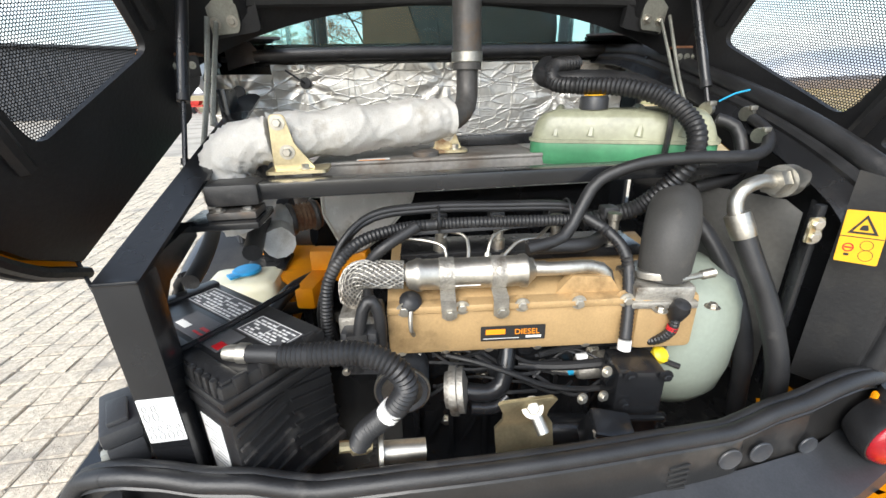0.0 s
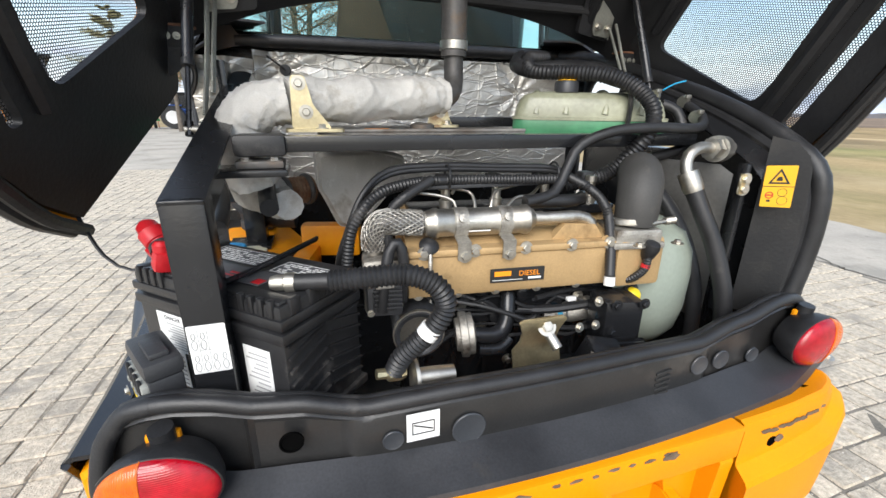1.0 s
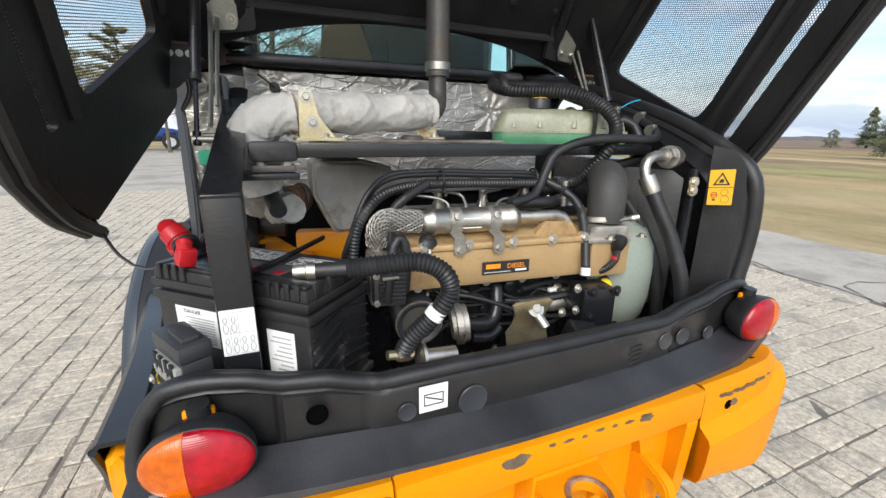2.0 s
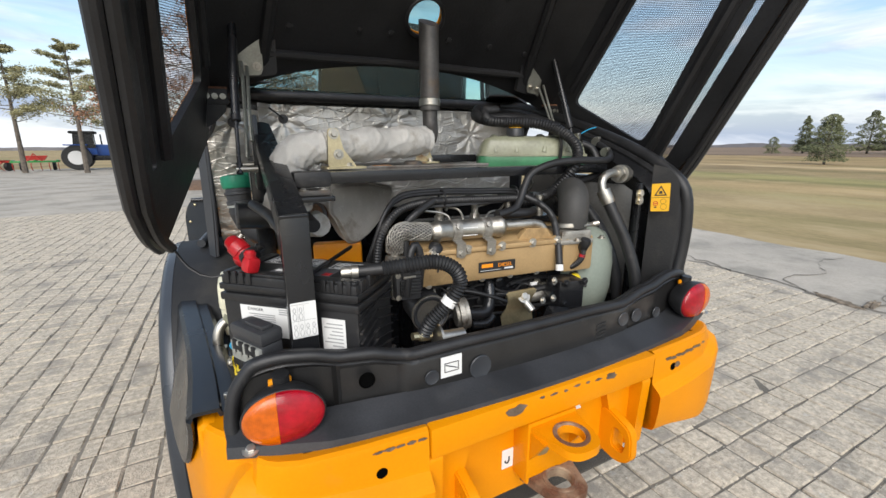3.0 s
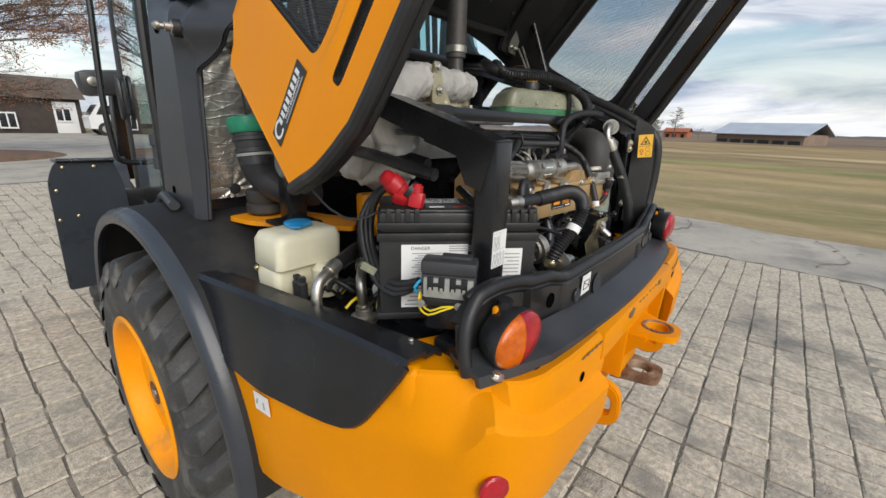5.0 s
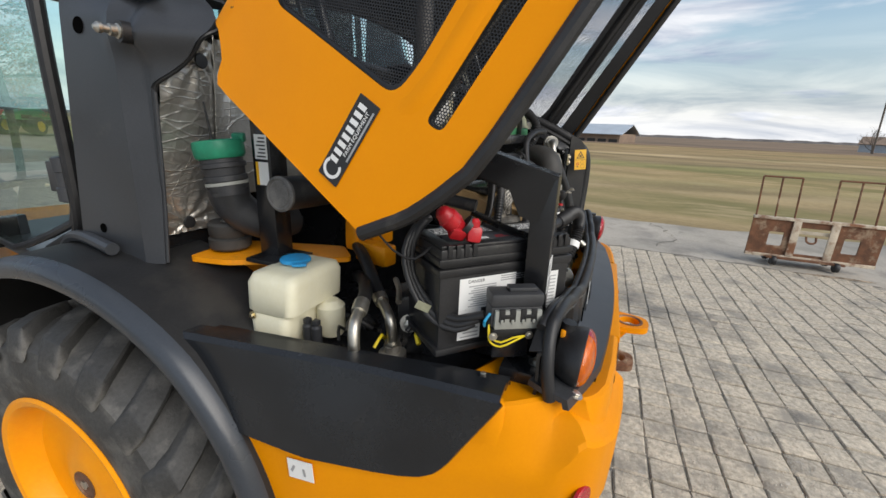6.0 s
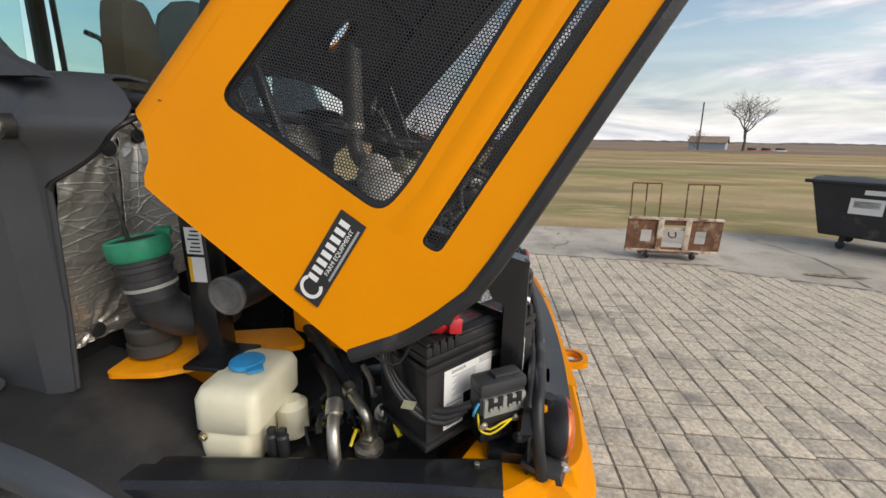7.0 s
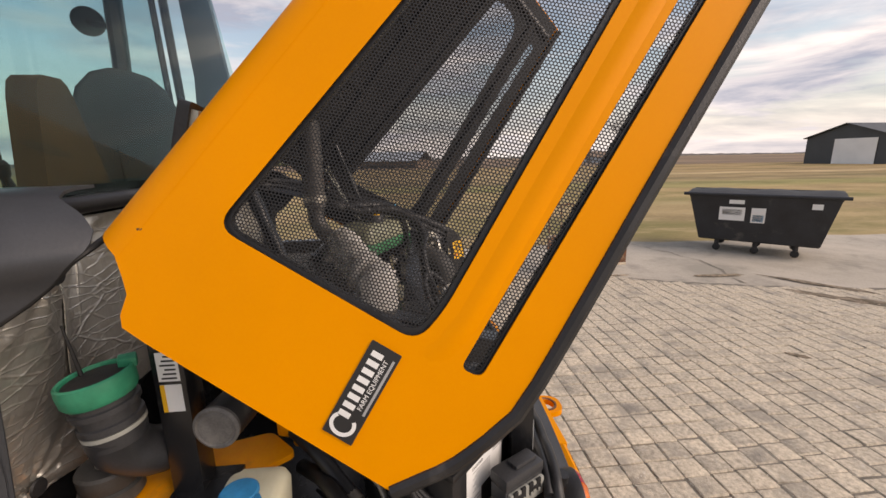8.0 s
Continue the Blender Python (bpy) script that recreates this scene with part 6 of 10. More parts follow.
prof = [(0.012, 1.205), (0.016, 1.215), (0.012, 1.285), (0.0, 1.297), (-0.03, 1.312), (-0.06, 1.318), (-0.075, 1.30), (-0.14, 1.335), (-0.20, 1.345), (-0.24, 1.30), (-0.24, 1.20)]
loft([[eng(u, v, z) for v, z in prof] for u in (0.0, 0.02, 0.2, 0.4, 0.516, 0.535)], cover, closed=True, cap=True)
cov = part("engine_cover", cover, M_GOLD, engine, "bronze painted cast cover", angle=28)
part("cover_end", eng_box(0.44, 0.552, -0.10, 0.022, 1.195, 1.305, 0.012), M_GOLD, cov)
part("cover_rail", eng_box(0.0, 0.53, -0.05, 0.018, 1.288, 1.302, 0.004), M_GOLD, cov)
for u in (0.03, 0.13, 0.235, 0.335, 0.42):
    part("cover_boss", lathe([(0.014, 0), (0.011, 0.012)], eng(u, 0.004, 1.296), en, 12), M_GOLD, cov)
    part("cover_bolt", bolt(eng(u, 0.016, 1.297), en, 0.008, 0.008), M_STEEL, cov)
for u in (0.02, 0.10, 0.18, 0.27, 0.36, 0.45, 0.53):
    part("cover_bolt", bolt(eng(u, 0.006, 1.206), en, 0.006, 0.006), M_STEEL, cov)
part("cover_web", slab([(0.30, 1.30), (0.42, 1.30), (0.40, 1.33), (0.33, 1.335)], [], lambda u, v, w: eng(u, -0.03 + w, v), 0.02), M_GOLD, cov)
nl = part("name_label", slab(rounded([(0.163, 1.226), (0.279, 1.226), (0.279, 1.256), (0.163, 1.256)], 0.002), [], lambda u, v, w: eng(u, 0.0165 + w, v), 0.0008), M_INK_SHADE, cov, "black engine name label")
part("label_words", text_bm("DIESEL", 0.0155, frame3(eng(0.246, 0.0178, 1.2385), eu, (0, 0, 1)), 0.0002), M_ORTXT, nl)
part("maker_bar", slab([(0.172, 1.2395), (0.207, 1.2395), (0.207, 1.2500), (0.172, 1.2500)], [], lambda u, v, w: eng(u, 0.0174 + w, v), 0.0003), M_ORTXT, nl)
part("maker_bar", slab([(0.244, 1.2305), (0.272, 1.2305), (0.272, 1.2350), (0.244, 1.2350)], [], lambda u, v, w: eng(u, 0.0174 + w, v), 0.0003), M_WHITE, nl)
part("label_line", slab([(0.168, 1.2305), (0.232, 1.2305), (0.232, 1.2316), (0.168, 1.2316)], [], lambda u, v, w: eng(u, 0.0174 + w, v), 0.0003), M_WHITE, nl)
# head, block and pan
part("cylinder_head", eng_box(-0.01, 0.52, -0.26, -0.05, 1.10, 1.21, 0.008), M_BLKS, engine, "black painted cylinder head")
blk = part("engine_block", eng_box(0.0, 0.55, -0.26, -0.08, 0.82, 1.11, 0.01), M_BLKS, engine, "black painted engine block")
for i in range(7):
    part("block_rib", eng_box(0.03 + 0.075 * i, 0.042 + 0.075 * i, -0.08, -0.06, 0.86, 1.08, 0.003), M_BLKS, blk)
for i in range(6):
    part("block_rib", slab([(0.05 + 0.08 * i, 0.90), (0.058 + 0.08 * i, 0.90), (0.12 + 0.08 * i, 1.03), (0.112 + 0.08 * i, 1.03)], [], lambda u, v, w: eng(u, w - 0.08, v), 0.014), M_BLKS, blk)
for i, (u, z) in enumerate(((0.05, 1.13), (0.12, 1.15), (0.3, 1.12), (0.4, 1.15), (0.47, 1.09), (0.35, 1.08), (0.18, 1.08), (0.25, 0.98), (0.1, 0.96))):
    part("block_bolt", bolt(eng(u, -0.076 if z < 1.11 else -0.046, z), en, 0.008, 0.01), M_STEEL, blk)
part("head_top", eng_box(0.02, 0.50, -0.20, -0.10, 1.33, 1.352, 0.006), M_BLKS, engine)
for i in range(4):
    u = 0.10 + 0.115 * i
    inj = part("injector", lathe([(0.014, 0), (0.014, 0.03), (0.010, 0.032), (0.010, 0.06), (0.013, 0.062), (0.013, 0.075), (0.004, 0.076)], eng(u, -0.12, 1.34), (0, 0, 1), 12), M_STEEL, engine)
    part("injector_plug", obox(eng(u, -0.15, 1.41), (0.03, 0.03, 0.022), None, 0.004), M_BLKP, inj)
for q in ([(-0.179, 0.375, 1.397), (-0.119, 0.367, 1.388), (-0.093, 0.358, 1.375), (-0.094, 0.338, 1.354)], [(-0.109, 0.397, 1.400), (-0.056, 0.379, 1.393), (-0.049, 0.359, 1.378), (-0.053, 0.339, 1.355)],
          [(-0.014, 0.350, 1.357), (-0.008, 0.360, 1.377), (0.012, 0.381, 1.392), (0.069, 0.403, 1.397)], [(0.013, 0.346, 1.354), (0.048, 0.362, 1.377), (0.090, 0.373, 1.380), (0.131, 0.405, 1.394)],
          [(-0.109, 0.407, 1.407), (-0.085, 0.383, 1.402), (-0.095, 0.368, 1.392)]):
    part("fuel_pipe", tube(q, 0.0033, 8, step=0.01), M_STEEL, engine, "thin bright steel fuel pipe")
    part("pipe_nut", lathe([(0.0065, -0.006), (0.0065, 0.006)], q[0], Vector(q[1]) - Vector(q[0]), 6), M_STEEL, engine)
# exhaust gas cooler with its brackets
cool = part("gas_cooler", lathe([(0.010, -0.012), (0.024, -0.010), (0.027, 0.0), (0.030, 0.006), (0.030, 0.012), (0.0275, 0.016), (0.0275, 0.185), (0.030, 0.189), (0.030, 0.198), (0.022, 0.206), (0.014, 0.215)], (-0.155, 0.317, 1.346), eu, 32), M_STEEL, engine, "bright stainless gas cooler cylinder")
part("cooler_label", slab([(0.07, -0.5), (0.115, -0.5), (0.115, 0.35), (0.07, 0.35)], [], lambda u, v, w: Vector((-0.155, 0.317, 1.346)) + eu * u + (en * math.cos(v) + Vector((0, 0, 1)) * math.sin(v)) * (0.0278 + w), 0.0005), M_WHITE, cool)
for u in (0.045, 0.135):
    b2 = bmesh.new()
    pth = [Vector((-0.155, 0.317, 1.346)) + eu * u + (en * math.cos(a) + Vector((0, 0, 1)) * math.sin(a)) * 0.0295 for a in [radians(130 - 20 * i) for i in range(10)]] + [eng(u + 0.048, 0.030, 1.318), eng(u + 0.05, 0.022, 1.280)]
    loft([pth, [p + eu * 0.026 for p in pth]], b2)
    strap = part("cooler_strap", shell(b2, 0.003), M_CAST, cool)
    part("strap_bolt", bolt(eng(u + 0.063, 0.024, 1.29), en, 0.008, 0.007), M_STEEL, strap)
    part("strap_bolt", lathe([(0.008, 0), (0.008, 0.004), (0.002, 0.005)], Vector((-0.155, 0.317, 1.346)) + eu * (u + 0.013) + (en * 0.9 + Vector((0, 0, 0.44))) * 0.0315, en * 0.9 + Vector((0, 0, 0.44)), 12), M_CAST, strap)
part("cooler_flange", lathe([(0.019, -0.02), (0.019, -0.012), (0.013, -0.012), (0.013, 0.004), (0.021, 0.004), (0.021, 0.012)], (-0.172, 0.319, 1.347), eu, 18), M_CAST, cool)
part("gas_pipe", tube([(0.045, 0.304, 1.346), (0.100, 0.296, 1.346), (0.165, 0.296, 1.344), (0.193, 0.293, 1.330), (0.200, 0.290, 1.292)], 0.0125, 14), M_STEEL, engine, "bright bent steel gas pipe")
part("gas_pipe_flange", lathe([(0.02, 0), (0.02, 0.008), (0.014, 0.008), (0.014, 0.03)], (0.050, 0.304, 1.346), eu, 16), M_STEEL, engine)
bp_ = smooth_path([(-0.263, 0.333, 1.300), (-0.262, 0.330, 1.332), (-0.248, 0.323, 1.352), (-0.215, 0.319, 1.352), (-0.173, 0.318, 1.348)], 0.0035)
braid = part("braided_pipe", tube(bp_, 0.0225, 18, straight=True), M_EXH, engine, "woven metal flexible pipe")
weave = bmesh.new()
for sg in (-1, 1):
    for q in range(18):
        wire = []
        for k, p in enumerate(bp_):
            tg = (bp_[min(k + 1, len(bp_) - 1)] - bp_[max(k - 1, 0)]).normalized()
            na = Vector((0, 1, 0)).cross(tg).normalized(); nb = tg.cross(na)
            ph = 2 * math.pi * q / 18 + sg * k * 0.0035 * 28.0
            wire.append(p + (na * math.cos(ph) + nb * math.sin(ph)) * (0.0236 + 0.0007 * math.sin(9 * ph * sg)))
        tube(wire, 0.0013, 4, weave, straight=True)
tagged(part("woven_wire", weave, M_CAST, braid, "bright woven wire"), kind="stuff")
part("pipe_elbow", lathe([(0.018, 0), (0.018, 0.04), (0.024, 0.042), (0.024, 0.052)], (-0.263, 0.335, 1.262), (0, 0, 1), 16), M_CAST, engine)
part("throttle_body", eng_box(-0.085, -0.01, -0.05, 0.02, 1.18, 1.29, 0.01), M_CAST, engine, "cast aluminium throttle body")
# finned control module below the braided pipe
mod = part("control_module", box(-0.288, -0.226, 0.262, 0.312, 1.190, 1.262, 0.006), M_BLKP, engine, "black finned control module with bright screws")
for k in range(9):
    part("cooling_fin", box(-0.279 + 0.0050 * k, -0.2766 + 0.0050 * k, 0.254, 0.264, 1.202, 1.240, 0.0006), M_BLKM, mod)
part("module_plug", box(-0.275, -0.240, 0.250, 0.275, 1.246, 1.276, 0.004), M_RUB, mod)
part("plug_latch", box(-0.274, -0.241, 0.247, 0.251, 1.250, 1.256, 0.001), M_CAST, mod)
for x_, z_ in ((-0.283, 1.198), (-0.231, 1.198), (-0.283, 1.256), (-0.231, 1.256)):
    part("module_screw", bolt((x_, 0.262, z_), (0, -1, 0), 0.0042, 0.004), M_STEEL, mod)
# big intake elbow with its clamp and cast flange
part("intake_elbow", tube([(0.294, 0.276, 1.327), (0.295, 0.277, 1.372), (0.305, 0.289, 1.406), (0.332, 0.325, 1.424), (0.40, 0.41, 1.418)], lambda k: 0.042 + 0.003 * min(1.0, 3 * k), 56, flutes=0.02), M_DRUB, engine, "ribbed black rubber intake elbow", angle=60)
clampb = part("hose_clamp", lathe([(0.0455, 0), (0.047, 0.002), (0.047, 0.011), (0.0455, 0.013)], (0.284, 0.285, 1.325), (0, 0.12, 1), 28), M_STEEL, engine)
part("clamp_screw", tube([(0.300, 0.238, 1.334), (0.345, 0.246, 1.334)], 0.0055, 8, straight=True), M_STEEL, clampb)
part("clamp_spring", tube([(0.345, 0.246, 1.334), (0.372, 0.251, 1.334)], 0.0075, 10, ribs=0.18, pitch=0.006), M_STEEL, clampb)
part("intake_flange", obox((0.283, 0.284, 1.308), (0.105, 0.10, 0.03), Euler((0, 0, radians(-9))).to_matrix(), 0.008), M_CAST, engine, "cast aluminium intake flange")
part("intake_flange", obox((0.283, 0.284, 1.289), (0.115, 0.11, 0.014), Euler((0, 0, radians(-9))).to_matrix(), 0.004), M_CAST, engine)
for dx, dy in ((-0.045, -0.04), (0.045, -0.045)):
    part("flange_bolt", bolt((0.283 + dx, 0.235 + dy, 1.303), (0, 0, 1), 0.007, 0.007), M_STEEL, engine)
# sensor with its boot and red band
sens = part("sensor_lead", tube([(0.296, 0.222, 1.282), (0.293, 0.222, 1.262), (0.287, 0.222, 1.238), (0.270, 0.238, 1.213), (0.243, 0.266, 1.204)], 0.0085, 10, ribs=0.06, pitch=0.006), M_RUB, engine)
part("sensor_boot", lathe([(0.008, -0.03), (0.014, -0.02), (0.017, 0.0), (0.014, 0.012), (0.004, 0.016)], (0.296, 0.221, 1.286), (0, -0.35, 0.9), 16), M_RUB, sens)
part("red_band", lathe([(0.0095, -0.004), (0.0095, 0.004)], (0.290, 0.222, 1.247), (-0.15, 0.1, -1), 12), M_RED, sens)
part("oil_filler_cap", lathe([(0.014, 0), (0.017, 0.003), (0.017, 0.012), (0.011, 0.018), (0.003, 0.019)], (0.304, 0.262, 1.158), (0.2, -0.6, 0.7), 10), M_YWIRE, engine, "yellow plastic filler cap")
part("oil_filter", lathe([(0.050, 0.10), (0.050, 0.0), (0.047, -0.006), (0.038, -0.002), (0.03, 0.008), (0.012, 0.008), (0.010, 0.0), (0.002, 0.0)], (-0.190, 0.275, 1.133), (0.1, 1, 0), 30), M_BLKP, engine, "black oil filter bowl")
part("filter_ring", lathe([(0.052, 0.0), (0.052, 0.006), (0.0485, 0.006), (0.0485, 0.0)], (-0.190, 0.273, 1.133), (0.1, 1, 0), 30), M_STEEL, engine)
part("pump_pulley", lathe([(0.034, -0.012), (0.036, -0.004), (0.047, -0.003), (0.048, 0.003), (0.048, 0.011), (0.044, 0.013), (0.044, 0.024), (0.030, 0.026), (0.02, 0.03), (0.003, 0.03)], (-0.094, 0.292, 1.107), (0.97, -0.22, 0.1), 30), M_CAST, engine, "cast aluminium pump flange")
part("control_unit", obox((-0.252, 0.283, 1.232), (0.062, 0.05, 0.085), Euler((0, 0, radians(-9))).to_matrix(), 0.006), M_BLKP, engine, "black finned electronic unit")
for i in range(7):
    part("fin", obox((-0.252, 0.255, 1.209 + 0.0085 * i), (0.052, 0.006, 0.003), Euler((0, 0, radians(-9))).to_matrix()), M_BLKP, engine)
# lower bracket with bolt, brass fitting and cylinder
def low_br(u, v, w):
    return Vector((-0.002 + u, 0.138 - 0.012 * math.sin(v * 40) + w - 0.15 * max(0, 0.02 - v) * 0, 1.174 + v))
lowb = part("engine_bracket", slab([(-0.048, 0.038), (-0.04, 0.042), (0.036, 0.042), (0.044, 0.036), (0.034, 0.012), (0.036, -0.01), (0.05, -0.034), (0.05, -0.085), (-0.045, -0.085), (-0.046, -0.03), (-0.036, -0.008), (-0.038, 0.014)], [], low_br, 0.005), M_ZINC, engine, "worn yellow-zinc engine bracket")
part("bracket_bolt", tube([(0.004, 0.148, 1.198), (0.016, 0.108, 1.164)], 0.0095, 12, straight=True), M_STEEL, lowb)
part("bracket_bolt", bolt((0.004, 0.130, 1.197), (-0.1, -0.8, 0.5), 0.010, 0.008), M_STEEL, lowb)
part("fuel_lift_pump", tube([(-0.225, 0.15, 1.125), (-0.16, 0.15, 1.12)], 0.017, 16, straight=True), M_STEEL, engine, "bright steel lift pump")
part("lift_pump_flange", lathe([(0.035, 0), (0.035, 0.006), (0.02, 0.008)], (-0.225, 0.152, 1.125), (-1, 0, 0.05), 20), M_STEEL, engine)
part("brass_fitting", lathe([(0.010, -0.02), (0.014, -0.01), (0.014, 0.01), (0.009, 0.014), (0.009, 0.03)], (-0.262, 0.158, 1.137), (-1, -0.1, 0.15), 8), M_ZINC, engine)
ip = part("injection_pump", lathe([(0.010, -0.06), (0.010, -0.035), (0.014, -0.034), (0.014, -0.012), (0.022, -0.010), (0.025, 0.0), (0.025, 0.038), (0.029, 0.041), (0.029, 0.053), (0.020, 0.056), (0.004, 0.057)], (0.174, 0.306, 1.115), (0.98, -0.15, 0.12), 22), M_CAST, engine, "cast aluminium injection pump")
part("pump_sleeve", lathe([(0.0145, -0.030), (0.0145, -0.018)], (0.174, 0.306, 1.115), (0.98, -0.15, 0.12), 16), M_BWIRE, ip, "pale blue plastic collar")
for dx, dz in ((0.05, 0.026), (0.05, -0.026), (0.012, -0.026)):
    part("pump_bolt", bolt((0.105 + dx, 0.188, 1.172 + dz), (0.1, -1, 0.2), 0.006, 0.007), M_STEEL, ip)
part("pump_flange", obox((0.241, 0.306, 1.119), (0.012, 0.07, 0.085), Euler((0, 0, radians(-9))).to_matrix(), 0.004), M_CAST, ip)
gc = part("gear_case", obox((0.228, 0.222, 1.118), (0.085, 0.075, 0.14), Euler((0, 0, radians(-9))).to_matrix(), 0.010), M_BLKS, engine, "black painted timing gear case")
for dx, dz in ((-0.03, 0.06), (0.03, 0.06), (0.034, -0.03), (-0.032, 0.0)):
    part("case_bolt", bolt((0.228 + dx, 0.180 - 0.15 * dx, 1.125 + dz), (-0.15, -1, 0), 0.007, 0.008), M_BLKS, gc)
part("case_rib", obox((0.228, 0.174, 1.098), (0.075, 0.01, 0.008), Euler((0, 0, radians(-9))).to_matrix(), 0.002), M_BLKS, gc)
mb = part("mount_block", obox((0.155, 0.165, 1.085), (0.07, 0.05, 0.07), Euler((0.3, 0.2, radians(-9))).to_matrix(), 0.006), M_BLKS, engine, "black cast mounting block")
part("block_edge", tube([(0.122, 0.145, 1.115), (0.132, 0.135, 1.065)], 0.004, 8, straight=True), M_CAST, mb)
part("case_nut", bolt((0.178, 0.138, 1.075), (-0.1, -1, 0.3), 0.009, 0.010), M_BLKS, mb)
part("water_pipe", tube([(-0.067, 0.287, 1.104), (-0.027, 0.281, 1.099), (0.002, 0.287, 1.111), (0.013, 0.298, 1.147), (0.019, 0.315, 1.176)], 0.017, 14), M_BLKS, engine, "black painted water pipe")
part("water_pipe", tube([(-0.061, 0.275, 1.073), (-0.015, 0.272, 1.069), (0.013, 0.281, 1.084)], 0.013, 12), M_BLKS, engine)
part("starter", lathe([(0.028, 0), (0.035, 0.008), (0.035, 0.12), (0.02, 0.13)], (0.077, 0.281, 0.987), (1, -0.16, 0), 20), M_BLKS, engine)
for u, z in ((0.10, 1.165), (0.135, 1.10), (0.20, 1.12), (0.26, 1.17), (0.165, 1.185), (0.075, 1.10)):
    part("block_boss", lathe([(0.017, 0.0), (0.015, 0.016), (0.010, 0.018), (0.004, 0.018)], eng(u, -0.050 if z > 1.11 else -0.078, z), en, 14), M_BLKS, blk)
# tangle of leads below the cover
lead_rnd = random.Random(11)
for i in range(13):
    u0 = 0.02 + 0.26 * lead_rnd.random(); ln = 0.08 + 0.2 * lead_rnd.random(); z0 = 1.10 + 0.09 * lead_rnd.random()
    pts_ = [eng(u0 + ln * k / 3, -0.045 + 0.05 * lead_rnd.random(), z0 + lead_rnd.gauss(0, 0.014) - 0.01 * k) for k in range(4)]
    part("lead", tube(pts_, lead_rnd.choice((0.003, 0.004, 0.004, 0.006)), 7, step=0.015), lead_rnd.choice((M_RUB, M_RUB, M_RUB, M_BLKP)), engine)
part("fuel_return_line", tube([(-0.102, 0.310, 1.176), (-0.038, 0.292, 1.162), (0.031, 0.275, 1.136), (0.088, 0.267, 1.111), (0.169, 0.260, 1.098), (0.243, 0.260, 1.098)], 0.0055, 8), M_RUB, engine)
part("coolant_line", tube([(0.042, 0.310, 1.136), (0.111, 0.292, 1.136), (0.192, 0.275, 1.145), (0.261, 0.269, 1.157), (0.324, 0.275, 1.173)], 0.0095, 8), M_RUB, engine)
part("white_connector", obox((0.159, 0.281, 1.161), (0.022, 0.01, 0.009), None, 0.002), M_WHITE, engine)
part("pipe_bright", tube([(0.289, 0.321, 1.165), (0.284, 0.292, 1.136), (0.266, 0.269, 1.107)], 0.0035, 8), M_STEEL, engine)
part("plug_lead", tube([(-0.165, 0.281, 1.297), (-0.167, 0.271, 1.262), (-0.148, 0.333, 1.194), (-0.153, 0.327, 1.165)], 0.004, 7), M_CAST, engine)
part("plug_cap", lathe([(0.008, -0.02), (0.018, 0.0), (0.02, 0.012), (0.012, 0.02), (0.004, 0.022)], (-0.165, 0.298, 1.300), (0.05, -0.5, 0.7), 14), M_RUB, engine)

# ---------------------------------------------------------------- hoses and harnesses in the bay


def hose(name, pts_, r, label, material=None, ribs=0.0, pitch=0.009, **kw):
    ob = mesh_ob(name, tube(pts_, r, 12, ribs=ribs, pitch=pitch, **kw), material or M_RUB, label, "hose", "bay hoses", angle=50)
    return ob


nh = hose("ribbed_hose", [(-0.352, 0.168, 1.309), (-0.306, 0.155, 1.314), (-0.241, 0.14, 1.318), (-0.2, 0.128, 1.302), (-0.183, 0.125, 1.270), (-0.197, 0.128, 1.234), (-0.224, 0.14, 1.2), (-0.249, 0.15, 1.17), (-0.26, 0.158, 1.142)], 0.0165, "black corrugated hose looping over the filter bowl", ribs=0.09, pitch=0.007)
part("hose_tail", tube([(-0.41, 0.187, 1.306), (-0.375, 0.176, 1.308), (-0.345, 0.166, 1.310)], 0.013, 12), M_RUB, nh)
part("hose_nut", lathe([(0.010, -0.02), (0.012, -0.012), (0.012, 0.0), (0.015, 0.002), (0.015, 0.016)], (-0.417, 0.189, 1.306), (1, -0.2, 0), 12), M_STEEL, nh, "bright steel end nut")
part("white_tape", lathe([(0.0178, -0.009), (0.0178, 0.009)], (-0.208, 0.132, 1.221), (-0.55, 0.15, -0.8), 14), M_WHITE, nh)
for k in range(4):
    dz, dy = 0.007 * (k % 2), 0.009 * (k // 2)
    hose("wire_loom", [(-0.332 + 0.008 * k, 0.36 + dy, 1.19), (-0.332 + 0.006 * k, 0.36 + dy, 1.261), (-0.314 + 0.004 * k, 0.35 + dy, 1.321 + dz), (-0.279 + 0.003 * k, 0.36 + dy, 1.394 + dz), (-0.218, 0.39 + dy, 1.432 + dz), (-0.109, 0.4 + dy, 1.438 + dz), (0.019, 0.4 + dy, 1.433 + dz), (0.146, 0.39 + dy, 1.428 + dz), (0.18, 0.38, 1.415)], 0.0062, "black wire loom arching over the engine", ribs=0.05 if k == 1 else 0, pitch=0.006)
hose("wire_loom", [(-0.318, 0.33, 1.20), (-0.315, 0.33, 1.277), (-0.3, 0.33, 1.348), (-0.254, 0.34, 1.400), (-0.19, 0.36, 1.416), (-0.106, 0.37, 1.419), (0.019, 0.37, 1.416), (0.143, 0.36, 1.414)], 0.0105, "black corrugated wire loom over the engine", ribs=0.09, pitch=0.007)
hose("wire_loom", [(-0.237, 0.315, 1.25), (-0.237, 0.322, 1.335), (-0.229, 0.33, 1.37), (-0.203, 0.33, 1.396), (-0.142, 0.35, 1.425)], 0.010, "black corrugated wire loom by the cooler", ribs=0.07, pitch=0.007)
